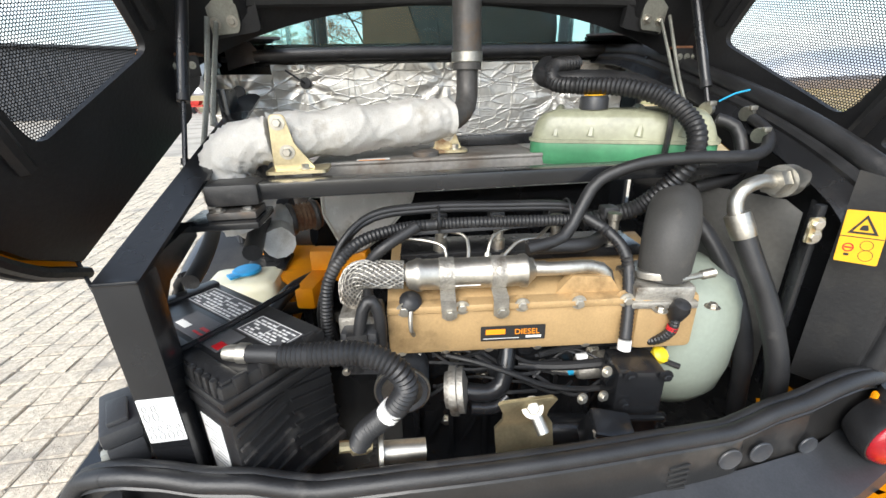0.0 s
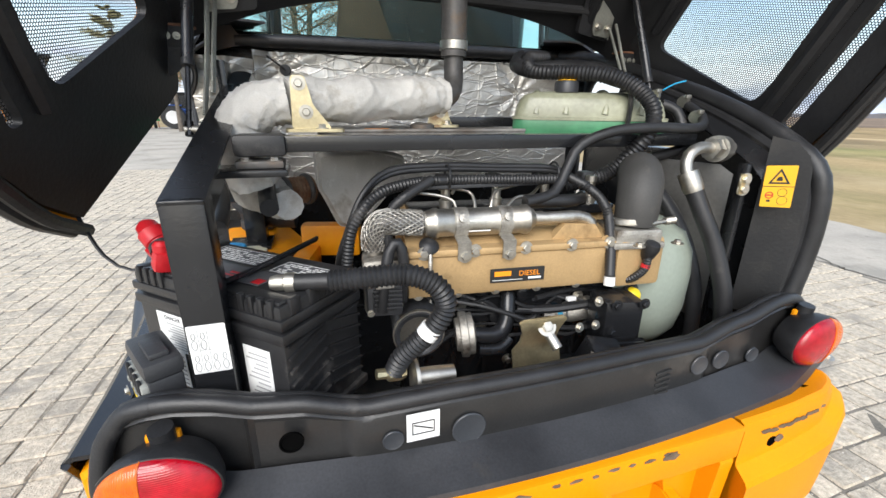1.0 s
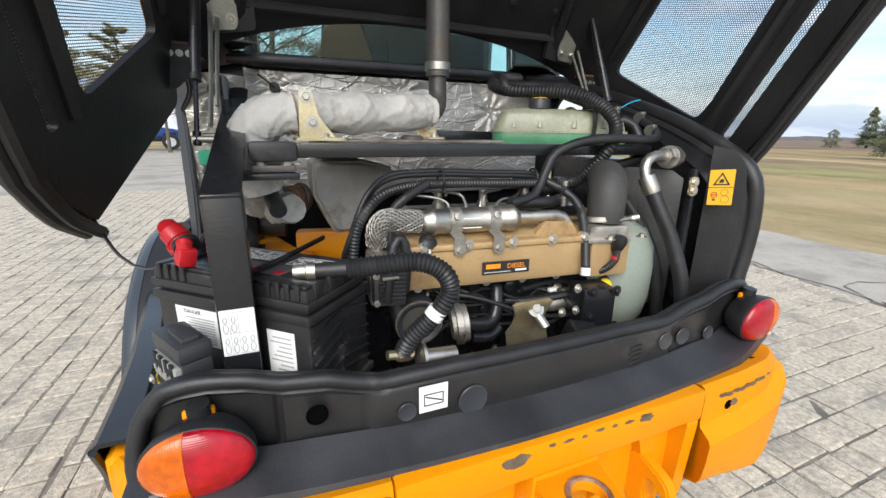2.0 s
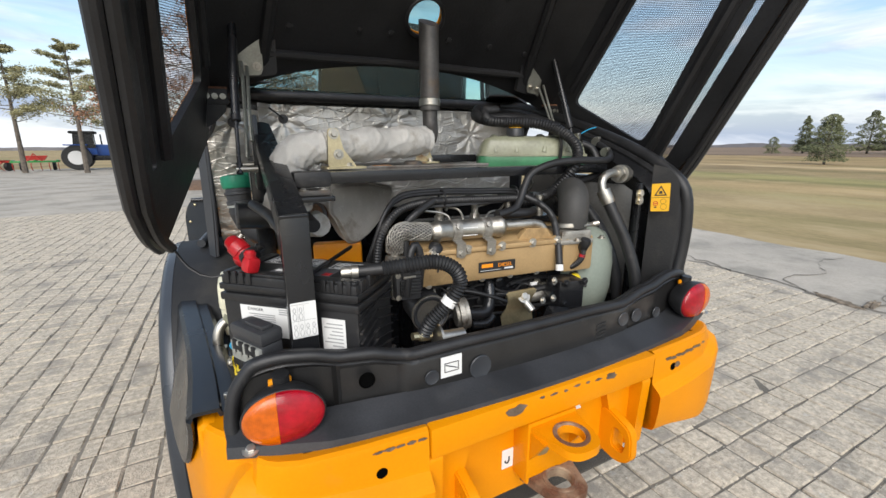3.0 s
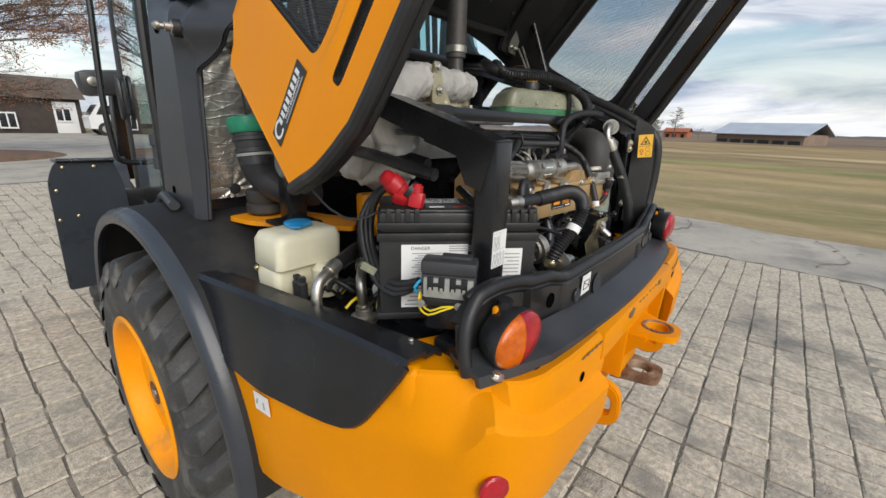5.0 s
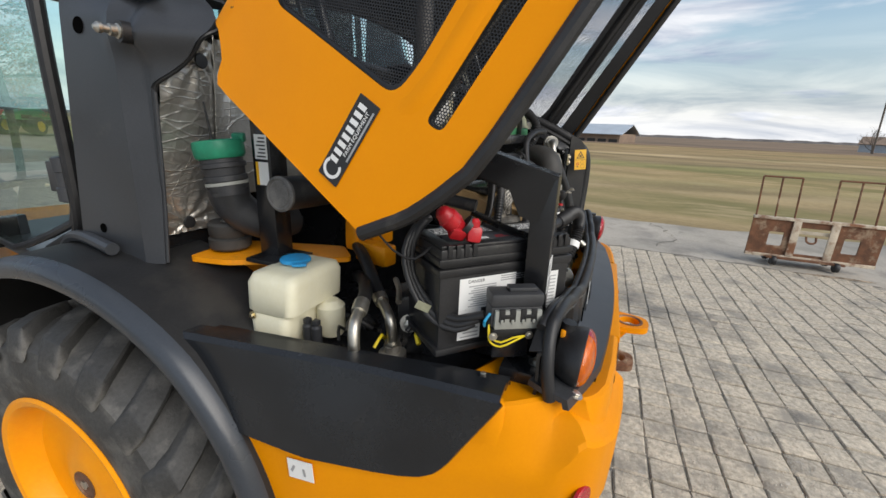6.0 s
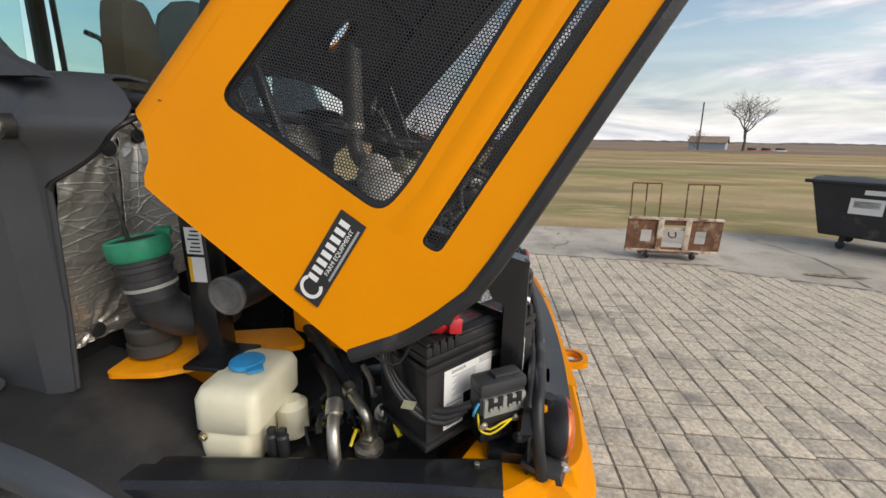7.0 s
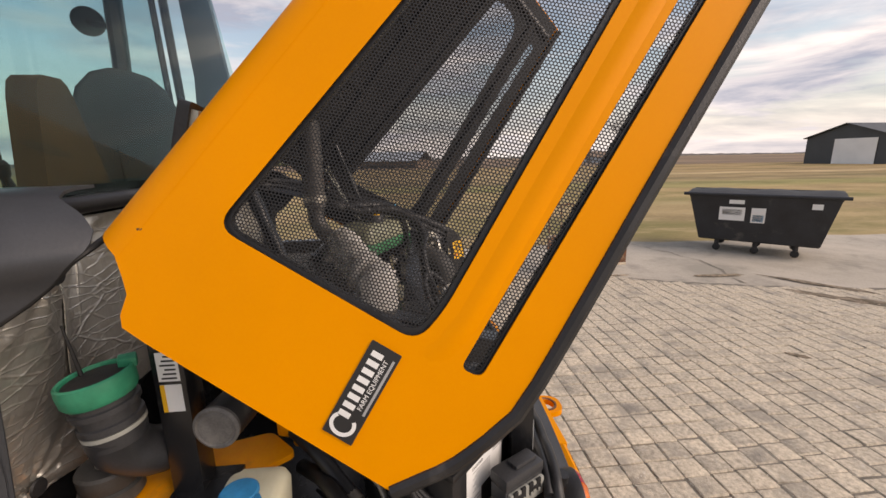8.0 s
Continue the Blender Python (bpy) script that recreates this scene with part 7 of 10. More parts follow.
hose("wire_loom", [(-0.262, 0.262, 1.20), (-0.258, 0.258, 1.25), (-0.245, 0.268, 1.312), (-0.228, 0.272, 1.326), (-0.218, 0.27, 1.29), (-0.222, 0.275, 1.21)], 0.0105, "taped black wiring by the control unit")
mesh_ob("loom_tray", box(-0.165, 0.155, 0.365, 0.40, 1.402, 1.410, 0.002), M_BLKP, "black plastic loom tray over the injectors", "cable tray")
for x in (-0.10, 0.148):
    mesh_ob("cable_tie", tube([(x + 0.002 * math.cos(a), 0.382 + 0.026 * math.cos(a), 1.424 + 0.024 * math.sin(a)) for a in [2 * math.pi * i / 14 for i in range(15)]], 0.0025, 6, straight=True), M_RUB, "black cable tie round the loom", "cable tie", "cable ties")
hose("smooth_hose", [(0.055, 0.33, 1.374), (0.127, 0.34, 1.388), (0.162, 0.355, 1.434), (0.199, 0.365, 1.485), (0.277, 0.355, 1.515), (0.375, 0.345, 1.522), (0.482, 0.345, 1.520), (0.559, 0.39, 1.530), (0.602, 0.445, 1.553), (0.605, 0.49, 1.574)], 0.0115, "smooth black rubber hose running along the cross bar")
hd = hose("ribbed_hose", [(0.20, 0.42, 1.385), (0.26, 0.415, 1.400), (0.316, 0.405, 1.418), (0.361, 0.37, 1.484), (0.380, 0.362, 1.530), (0.386, 0.385, 1.575), (0.364, 0.44, 1.618), (0.311, 0.50, 1.642), (0.24, 0.57, 1.648), (0.205, 0.62, 1.655), (0.222, 0.68, 1.690), (0.30, 0.72, 1.70)], 0.017, "black corrugated hose round the coolant tank", ribs=0.08, pitch=0.009)
hose("taped_harness", [(0.372, 0.455, 1.622), (0.33, 0.53, 1.652), (0.28, 0.60, 1.660), (0.215, 0.645, 1.660), (0.195, 0.69, 1.675), (0.23, 0.74, 1.70)], 0.021, "cloth-taped black harness above the coolant tank", crease=0.15)
hose("wire_loom", [(0.17, 0.37, 1.421), (0.211, 0.33, 1.394), (0.23, 0.295, 1.358), (0.221, 0.256, 1.295), (0.206, 0.226, 1.230)], 0.0105, "black corrugated loom hanging down over the engine", ribs=0.08, pitch=0.007)
mesh_ob("loom_sleeve", lathe([(0.0115, -0.01), (0.0115, 0.008)], (0.205, 0.224, 1.222), (0.1, 0.2, 1), 12), M_WHITE, "white plastic sleeve on a loom end", "sleeve")
hy = hose("hydraulic_hose", [(0.432, 0.272, 1.400), (0.447, 0.248, 1.345), (0.466, 0.224, 1.285), (0.482, 0.204, 1.22), (0.494, 0.188, 1.15), (0.50, 0.182, 1.06), (0.50, 0.19, 0.95)], 0.0185, "thick black hydraulic hose with a bent steel end")
part("hose_end", tube([(0.530, 0.315, 1.474), (0.468, 0.302, 1.481), (0.428, 0.294, 1.466), (0.422, 0.288, 1.435), (0.432, 0.272, 1.400)], 0.013, 14), M_STEEL, hy, "bent plated steel end")
part("hose_ferrule", lathe([(0.021, 0), (0.0215, 0.01), (0.0215, 0.035), (0.020, 0.045)], (0.4235, 0.285, 1.430), (0.02, -0.028, -0.07), 18), M_STEEL, hy)
part("hose_nut", lathe([(0.024, 0), (0.024, 0.025)], (0.500, 0.308, 1.478), (1, 0.25, -0.05), 6), M_STEEL, hy)
part("hose_port", lathe([(0.03, 0), (0.03, 0.03), (0.018, 0.035), (0.018, 0.08)], (0.526, 0.315, 1.476), (1, 0.35, -0.05), 20), M_STEEL, hy)
hose("hydraulic_hose", [(0.40, 0.46, 1.42), (0.435, 0.42, 1.395), (0.462, 0.36, 1.34), (0.490, 0.31, 1.25), (0.515, 0.28, 1.13), (0.525, 0.27, 0.98)], 0.0175, "thick black hydraulic hose by the radiator")
hose("coolant_hose", [(0.06, 0.345, 1.372), (0.13, 0.34, 1.370), (0.19, 0.35, 1.368), (0.26, 0.42, 1.36)], 0.014, "black coolant hose behind the cover")
hose("coolant_hose", [(0.52, 0.49, 1.575), (0.55, 0.47, 1.56), (0.558, 0.45, 1.52), (0.535, 0.42, 1.47), (0.44, 0.42, 1.445)], 0.013, "black coolant hose from the tank's end")
for c0 in ((0.50, 0.50, 1.595), (0.60, 0.50, 1.583), (0.575, 0.43, 1.545)):
    cl = mesh_ob("hose_clip", lathe([(0.015, -0.006), (0.016, 0), (0.015, 0.006)], c0, (1, 0.4, 0.2), 16), M_STEEL, "small bright steel hose clip", "hose clip", "hose clips")
    part("clip_screw", obox(Vector(c0) + Vector((0, -0.012, 0.012)), (0.016, 0.01, 0.01), None, 0.002), M_STEEL, cl)
mesh_ob("cable_tie", tube([(0.525, 0.50, 1.61), (0.545, 0.485, 1.625), (0.57, 0.475, 1.632)], 0.002, 6), M_BWIRE, "pale blue cable tie on a hose end", "cable tie", "cable ties")

# ---------------------------------------------------------------- exhaust
exh = thing("exhaust", "grey cloth-wrapped exhaust with upright dull steel pipe", "exhaust", at=(-0.2, 0.6, 1.5))
part("wrapped_pipe", tube([(-0.478, 0.505, 1.40), (-0.492, 0.50, 1.47), (-0.487, 0.495, 1.53), (-0.445, 0.492, 1.560), (-0.40, 0.495, 1.566)], lambda k: 0.048 - 0.004 * k, 40, crease=0.17, step=0.005), M_WRAP, exh, "crumpled grey heat-wrap sleeve", angle=70)
part("wrapped_pipe", tube([(-0.405, 0.510, 1.568), (-0.36, 0.527, 1.569), (-0.234, 0.572, 1.575), (-0.107, 0.607, 1.582), (-0.038, 0.628, 1.588)], lambda k: 0.046 + 0.003 * math.sin(k * 19), 44, crease=0.115, step=0.005), M_WRAP, exh, "crumpled grey heat-wrap sleeve", angle=70)
part("pipe_elbow", tube([(-0.06, 0.625, 1.583), (-0.02, 0.655, 1.585), (0.012, 0.695, 1.610), (0.02, 0.715, 1.655), (0.02, 0.716, 1.70)], 0.026, 20), M_EXH, exh, "dull brown steel elbow")
part("upright_pipe", tube([(0.02, 0.716, 1.69), (0.02, 0.717, 1.93)], 0.034, 24, straight=True), M_EXH, exh, "dark grey upright exhaust pipe")
stk = lathe([(0.034, 0), (0.034, 0.03)], (0.02, 0.717, 1.92), (0, 0, 1), 24)
for v in stk.verts:
    if v.co.z > 1.94:
        v.co.z += 0.55 * (v.co.y - 0.717) + 0.02
part("pipe_tip", stk, M_EXH, exh)
part("band_clamp", lathe([(0.0355, 0), (0.037, 0.002), (0.037, 0.022), (0.0355, 0.024)], (0.02, 0.716, 1.705), (0, 0, 1), 26), M_STEEL, exh, "bright band clamp")
ebr = part("pipe_bracket", slab(rounded([(-0.014, 0.098), (0.012, 0.098), (0.024, 0.045), (0.058, 0.0), (-0.018, 0.0)], 0.008), [], lambda u, v, w: (-0.376 + u, 0.458 + w, 1.516 + v), 0.006), M_ZINC, exh, "yellow-zinc pipe bracket")
part("bracket_foot", slab(rounded([(-0.03, -0.02), (0.08, -0.02), (0.08, 0.05), (-0.03, 0.05)], 0.01), [], lambda u, v, w: (-0.376 + u, 0.455 + v, 1.511 + w), 0.006), M_ZINC, ebr)
for x, y, z, wy in ((-0.376, 0.457, 1.600, -1), (-0.366, 0.457, 1.548, -1), (-0.338, 0.462, 1.517, 0)):
    part("bracket_bolt", bolt((x, y, z), (0, wy, 1 if wy == 0 else 0), 0.008, 0.008), M_STEEL, ebr)
eb2 = part("pipe_bracket", slab([(-0.012, 0.06), (0.012, 0.06), (0.035, 0.0), (-0.03, 0.0)], [], lambda u, v, w: (-0.048 + u, 0.622 + w, 1.520 + v), 0.006), M_ZINC, exh, "yellow-zinc pipe bracket")
part("bracket_foot", slab(rounded([(-0.035, -0.025), (0.045, -0.025), (0.045, 0.04), (-0.035, 0.04)], 0.01), [], lambda u, v, w: (-0.048 + u, 0.612 + v, 1.514 + w), 0.006), M_ZINC, eb2)
part("bracket_bolt", bolt((-0.044, 0.621, 1.550), (0, -1, 0), 0.008, 0.008), M_STEEL, eb2)
part("bracket_bolt", bolt((-0.03, 0.607, 1.520), (0, 0, 1), 0.008, 0.01), M_STEEL, eb2)
part("turbo_wrap", tube([(-0.478, 0.55, 1.45), (-0.50, 0.60, 1.41), (-0.495, 0.635, 1.365), (-0.45, 0.69, 1.348)], lambda k: 0.056 - 0.014 * k, 44, crease=0.14, step=0.005), M_WRAP, exh, "grey heat-wrap jacket", angle=70)
part("turbo_bellows", tube([(-0.45, 0.69, 1.350), (-0.375, 0.73, 1.352)], 0.033, 20, ribs=0.10, pitch=0.010), M_RUST, exh, "rust-brown bellows joint")
for k in (0.15, 0.85):
    part("bellows_clamp", lathe([(0.040, -0.006), (0.042, 0.0), (0.040, 0.006)], Vector((-0.45, 0.69, 1.35)).lerp(Vector((-0.375, 0.73, 1.352)), k), (0.88, 0.47, 0.02), 20), M_EXH, exh)
jk = rounded([(-0.405, 1.462), (-0.24, 1.462), (-0.105, 1.425), (-0.13, 1.36), (-0.23, 1.262), (-0.30, 1.222), (-0.345, 1.235), (-0.40, 1.35)], 0.022, 5)
jrows = []
for q, sc_ in ((0.0, 0.86), (0.014, 0.96), (0.04, 1.0), (0.09, 1.02), (0.15, 1.0), (0.20, 0.9)):
    jrows.append([Vector((-0.245 + 0.86 * (u + 0.27) * sc_ + 0.007 * noise.noise(Vector((u * 18, v * 18, q * 30))), 0.65 + q + 0.42 * (u + 0.36) * (u > -0.36) - 0.5 * (u + 0.36) * (u < -0.36) + 0.012 * noise.noise(Vector((u * 12, v * 12, 4))), 1.352 + 0.88 * (v - 1.345) * sc_ + 0.007 * noise.noise(Vector((u * 18, v * 18, q * 30 + 9))))) for u, v in jk])
jac = part("turbo_jacket", loft(jrows, closed=True, cap=True), M_WRAP, exh, "quilted grey turbocharger jacket", angle=38)
part("jacket_seam", tube([p + Vector((0, -0.001, 0)) for p in jrows[1][::2]] + [jrows[1][0]], 0.0028, 6, straight=True), M_WRAP, jac)
M_SIL = mat("dusty_silencer_steel", (0.21, 0.20, 0.185), 0.6, 0.35, var=0.25, scale=9, bump=0.15, bscale=120, dirt=(0.13, 0.11, 0.09), dirt_at=0.56, dirt_scale=7)
sil = part("silencer", box(-0.345, 0.16, 0.54, 0.86, 1.470, 1.5105, 0.010), M_SIL, exh, "dust-covered steel silencer shield")
part("shield_rim", tube([(-0.34, 0.543, 1.508), (0.155, 0.543, 1.508)], 0.005, 8, straight=True), M_SIL, sil)
part("shield_boss", lathe([(0.03, 0), (0.03, 0.010), (0.022, 0.014), (0.002, 0.014)], (-0.10, 0.59, 1.510), (0, 0, 1), 18), M_EXH, sil)
part("paper_tag", box(-0.25, -0.18, 0.545, 0.57, 1.511, 1.5125), M_WHITE, sil, "small pale paper tag")
part("tag_edge", box(-0.245, -0.19, 0.5435, 0.547, 1.5115, 1.5135), M_ORTXT, sil)
mesh_ob("black_channel", box(-0.01, 0.50, 0.70, 0.74, 1.512, 1.538, 0.004), M_BLKS, "black steel channel under the coolant tank", "channel")

# ---------------------------------------------------------------- coolant tank
ct = thing("coolant_tank", "milky plastic coolant tank with green coolant", "coolant tank", at=(0.3, 0.53, 1.5))


def tank_loop(z, inset):
    base = rounded([(0.125, 0.555), (0.465, 0.40), (0.545, 0.525), (0.195, 0.69)], 0.04, 6)
    c = Vector((0.324, 0.545))
    return [Vector((c.x + (p[0] - c.x) * (1 - inset), c.y + (p[1] - c.y) * (1 - inset * 1.6), z + 0.004 * math.sin(p[0] * 24))) for p in base]


part("tank_base", loft([tank_loop(z, i) for z, i in ((1.49, 0.05), (1.50, 0.0), (1.532, 0.0), (1.537, 0.01))], closed=True, cap=True), M_TANKG, ct, "green coolant showing through the lower tank")
part("tank_seam", loft([tank_loop(z, i) for z, i in ((1.5365, -0.015), (1.543, -0.015))], closed=True, cap=True), M_SURGE, ct)
part("tank_top", loft([tank_loop(z, i) for z, i in ((1.543, 0.015), (1.552, 0.02), (1.570, 0.045), (1.586, 0.085), (1.594, 0.13), (1.598, 0.20), (1.601, 0.24), (1.603, 0.5))], closed=True, cap=True), M_SURGE, ct, "milky upper half of the tank", angle=45)
part("tank_cap", lathe([(0.03, 0), (0.03, 0.022), (0.027, 0.027), (0.004, 0.028)], (0.265, 0.545, 1.600), (0, 0, 1), 16), M_BLKP, ct, "black ribbed cap with a yellow disc")
part("cap_disc", lathe([(0.023, 0), (0.022, 0.0015), (0.002, 0.002)], (0.265, 0.545, 1.6282), (0, 0, 1), 18), M_SIGNY, ct, "worn yellow cap disc")
for x in (0.18, 0.245, 0.33, 0.405):
    y = 0.555 - 0.4615 * (x - 0.125)
    part("tank_rib", tube([(x, y + 0.010, 1.546), (x + 0.008, y + 0.018, 1.572), (x + 0.022, y + 0.045, 1.594), (x + 0.045, y + 0.095, 1.598), (x + 0.062, y + 0.13, 1.585)], 0.011, 10), M_SURGE, ct)
mesh_ob("tank_strap", tube([(0.368, 0.432, 1.495), (0.372, 0.432, 1.56), (0.385, 0.455, 1.607), (0.42, 0.53, 1.618)], 0.006, 8, flat=2.6), M_RUB, "black rubber strap over the coolant tank", "strap")

# ---------------------------------------------------------------- radiator side
M_SATIN = mat("satin_grey_steel", (0.20, 0.195, 0.185), 0.36, 0.75, var=0.15, scale=6, bump=0.05, bscale=120, dirt=(0.08, 0.075, 0.065), dirt_at=0.62)
rad = thing("radiator", "black radiator with pale curved fan shroud", "radiator", at=(0.55, 0.45, 0.82))
part("fan_shroud", lathe([(0.01, 0.0), (0.06, 0.005), (0.10, 0.026), (0.124, 0.062), (0.134, 0.115), (0.136, 0.20), (0.130, 0.255), (0.108, 0.30), (0.06, 0.326), (0.01, 0.334)], (0.402, 0.382, 0.985), (0, 0, 1), 44), M_GREYT, rad, "smooth pale grey-green curved tank", angle=60)
part("side_tank", slab(rounded([(0.20, 0.82), (0.60, 0.82), (0.60, 1.45), (0.36, 1.47), (0.24, 1.43)], 0.02), [], lambda u, v, w: (0.645 + 0.05 * (u - 0.2) + w, u, v), 0.03), M_BLKS, rad, "black radiator end tank")
part("side_bracket", box(0.538, 0.553, 0.240, 0.257, 1.10, 1.45, 0.004), M_BLKS, rad)
part("side_bracket", box(0.522, 0.548, 0.233, 0.241, 1.385, 1.43, 0.003), M_ZINC, rad)
for z in (1.18, 1.396, 1.418):
    part("side_bolt", bolt((0.533, 0.235, z), (-0.3, -1, 0), 0.008, 0.008), M_STEEL, rad)
part("side_plate", slab([(0.0, 1.05), (0.20, 1.05), (0.20, 1.445), (0.03, 1.44), (0.0, 1.42)], [], lambda u, v, w: (0.566 - 0.5 * u + 0.7 * w, 0.290 + 0.85 * u + 0.5 * w, v), 0.004), M_SATIN, rad, "satin grey radiator side plate")
part("plate_flange", slab([(0.0, 1.05), (0.012, 1.05), (0.012, 1.45), (0.0, 1.45)], [], lambda u, v, w: (0.563 - 0.2 * u, 0.279 - u, v), 0.004), M_BLKS, rad)
part("radiator_core", box(0.70, 0.75, 0.35, 1.05, 0.82, 1.45, 0.01), M_BLKS, rad)

# ---------------------------------------------------------------- battery and its neighbours
bat = thing("battery", "black truck battery with worn grey labels", "battery", at=(-0.49, 0.28, 1.05))
BA = Vector((-0.422, 0.126, 0.012)); bu = Vector((-0.740, 0.672, 0)).normalized(); bv = Vector((0.672, 0.740, 0)).normalized()


def bpt(u, v, z):
    return BA + bu * u + bv * v + Vector((0, 0, z))


def bat_box(u0, u1, v0, v1, z0, z1, bev=0.0):
    m = Matrix.Translation(BA) @ Matrix((bu, -bv, Vector((0, 0, 1)))).transposed().to_4x4()
    return box(u0, u1, -v1, -v0, z0, z1, bev, None, m)


case = part("battery_case", bat_box(0, 0.335, 0, 0.172, 1.05, 1.235, 0.006), M_BATT, bat, "black ribbed battery case")
part("case_lip", bat_box(-0.004, 0.339, -0.004, 0.176, 1.222, 1.240, 0.004), M_BATT, case)
part("case_lip", bat_box(-0.004, 0.339, -0.004, 0.176, 1.247, 1.262, 0.004), M_BATT, case)
part("case_foot", bat_box(-0.008, 0.343, -0.008, 0.18, 1.05, 1.066, 0.004), M_BATT, case)
lid = part("battery_lid", bat_box(0.0, 0.335, 0.0, 0.172, 1.24, 1.282, 0.008), M_BATT, bat, "black battery lid")
part("lid_block", bat_box(0.305, 0.332, 0.004, 0.168, 1.28, 1.2885, 0.004), M_BATT, lid)
part("lid_block", bat_box(0.004, 0.331, 0.004, 0.030, 1.28, 1.2875, 0.004), M_BATT, lid)
def lid_print(u0, u1, v0, v1, rows_n, seed):
    """A dark label on the lid: white frame and rows of small print."""
    r = random.Random(seed)
    z0 = 1.2825
    pl_ = part("lid_label", bat_box(u0, u1, v0, v1, z0, z0 + 0.0008), M_BATL, lid, "faded dark grey battery label")
    pr = bmesh.new()

    def bar(a0, a1, b0, b1):
        slab([(a0, b0), (a1, b0), (a1, b1), (a0, b1)], [], lambda u, v, w: bpt(u, v, z0 + 0.0009 + w), 0.0003, pr)
    for e0, e1 in ((v0 + 0.002, v0 + 0.0032), (v1 - 0.0032, v1 - 0.002)):
        bar(u0 + 0.003, u1 - 0.003, e0, e1)
    for e0 in (u0 + 0.003, (u0 + u1) / 2, u1 - 0.0042):
        bar(e0, e0 + 0.0012, v0 + 0.003, v1 - 0.003)
    for k in range(rows_n):
        v = v0 + 0.006 + (v1 - v0 - 0.012) * k / rows_n
        u = u0 + 0.008
        while u < u1 - 0.012:
            w_ = 0.004 + 0.010 * r.random()
            if r.random() < 0.8:
                bar(u, min(u + w_, u1 - 0.006), v, v + (v1 - v0 - 0.012) / rows_n * 0.5)
            u += w_ + 0.003
    part("print_bar", pr, M_WHITE, pl_)


lid_print(0.150, 0.300, 0.100, 0.155, 6, 1)
lid_print(0.012, 0.122, 0.092, 0.142, 6, 2)
part("lid_label", bat_box(0.085, 0.235, 0.040, 0.088, 1.2825, 1.2833), M_BATL, lid, "faded grey battery label")
part("lid_mark", bat_box(0.088, 0.106, 0.044, 0.060, 1.2834, 1.2840), M_RED, lid)
part("lid_mark", bat_box(0.142, 0.176, 0.050, 0.054, 1.2834, 1.2840), M_RED, lid)
part("lid_mark", bat_box(0.150, 0.172, 0.060, 0.066, 1.2834, 1.2840), M_RED, lid)
part("lid_mark", bat_box(0.195, 0.228, 0.048, 0.060, 1.2834, 1.2840), M_WHITE, lid)
for i in range(4):
    part("grip_rib", bat_box(0.012 + 0.019 * i, 0.023 + 0.019 * i, -0.003, 0.006, 1.262, 1.290, 0.003), M_BATT, lid)
    part("grip_rib", bat_box(-0.003, 0.006, 0.018 + 0.038 * i, 0.038 + 0.038 * i, 1.262, 1.288, 0.003), M_BATT, lid)
    part("grip_rib", bat_box(0.253 + 0.019 * i, 0.264 + 0.019 * i, -0.003, 0.006, 1.262, 1.290, 0.003), M_BATT, lid)
for i in range(7):
    # slanting ribs on the short end
    part("end_rib", slab([(0.004, 1.085 + 0.022 * i), (0.082, 1.10 + 0.024 * i if i < 6 else 1.222), (0.082, 1.104 + 0.024 * i if i < 6 else 1.226), (0.004, 1.089 + 0.022 * i)], [], lambda u, v, w: bpt(-w, u, min(v, 1.22)), 0.0055), M_BATT, case)
    part("end_rib", slab([(0.168, 1.085 + 0.022 * i), (0.09, 1.10 + 0.024 * i if i < 6 else 1.222), (0.09, 1.104 + 0.024 * i if i < 6 else 1.226), (0.168, 1.089 + 0.022 * i)], [], lambda u, v, w: bpt(-w, u, min(v, 1.22)), 0.0055), M_BATT, case)
dl = part("danger_label", slab([(0.15, 1.145), (0.29, 1.145), (0.29, 1.215), (0.15, 1.215)], [], lambda u, v, w: bpt(u, -0.0006 - w, v), 0.0008), M_WHITE, case, "white danger label with small print")
part("danger_word", text_bm("DANGER", 0.010, frame3(bpt(0.25, -0.0016, 1.204), -bu, (0, 0, 1)), 0.0002), M_INK_SHADE, dl)
for i in range(10):
    part("print_bar", slab([(0.20, 1.150 + 0.005 * i), (0.268 - 0.006 * (i % 3), 1.150 + 0.005 * i), (0.268 - 0.006 * (i % 3), 1.1522 + 0.005 * i), (0.20, 1.1522 + 0.005 * i)], [], lambda u, v, w: bpt(u, -0.0015 - w, v), 0.0002), M_GREYINK, dl)
part("danger_label", slab([(0.235, 1.075), (0.29, 1.075), (0.29, 1.1445), (0.235, 1.1445)], [], lambda u, v, w: bpt(u, -0.0006 - w, v), 0.0008), M_WHITE, case, "white danger label with small print")
for i in range(7):
    part("print_bar", slab([(0.24, 1.08 + 0.009 * i), (0.283 - 0.006 * (i % 3), 1.08 + 0.009 * i), (0.283 - 0.006 * (i % 3), 1.083 + 0.009 * i), (0.24, 1.083 + 0.009 * i)], [], lambda u, v, w: bpt(u, -0.0015 - w, v), 0.0002), M_GREYINK, dl)
for i in range(3):
    part("print_bar", slab([(0.10, 1.200 + 0.005 * i), (0.19, 1.200 + 0.005 * i), (0.19, 1.2025 + 0.005 * i), (0.10, 1.2025 + 0.005 * i)], [], lambda u, v, w: bpt(u, -0.0015 - w, v), 0.0002), M_GREYINK, dl)
part("diamond", slab([(0.13, 1.195), (0.142, 1.207), (0.13, 1.219), (0.118, 1.207)], [[(0.13, 1.198), (0.121, 1.207), (0.13, 1.216), (0.139, 1.207)]], lambda u, v, w: bpt(u, -0.0016 - w, v), 0.0002), M_INK_SHADE, dl)
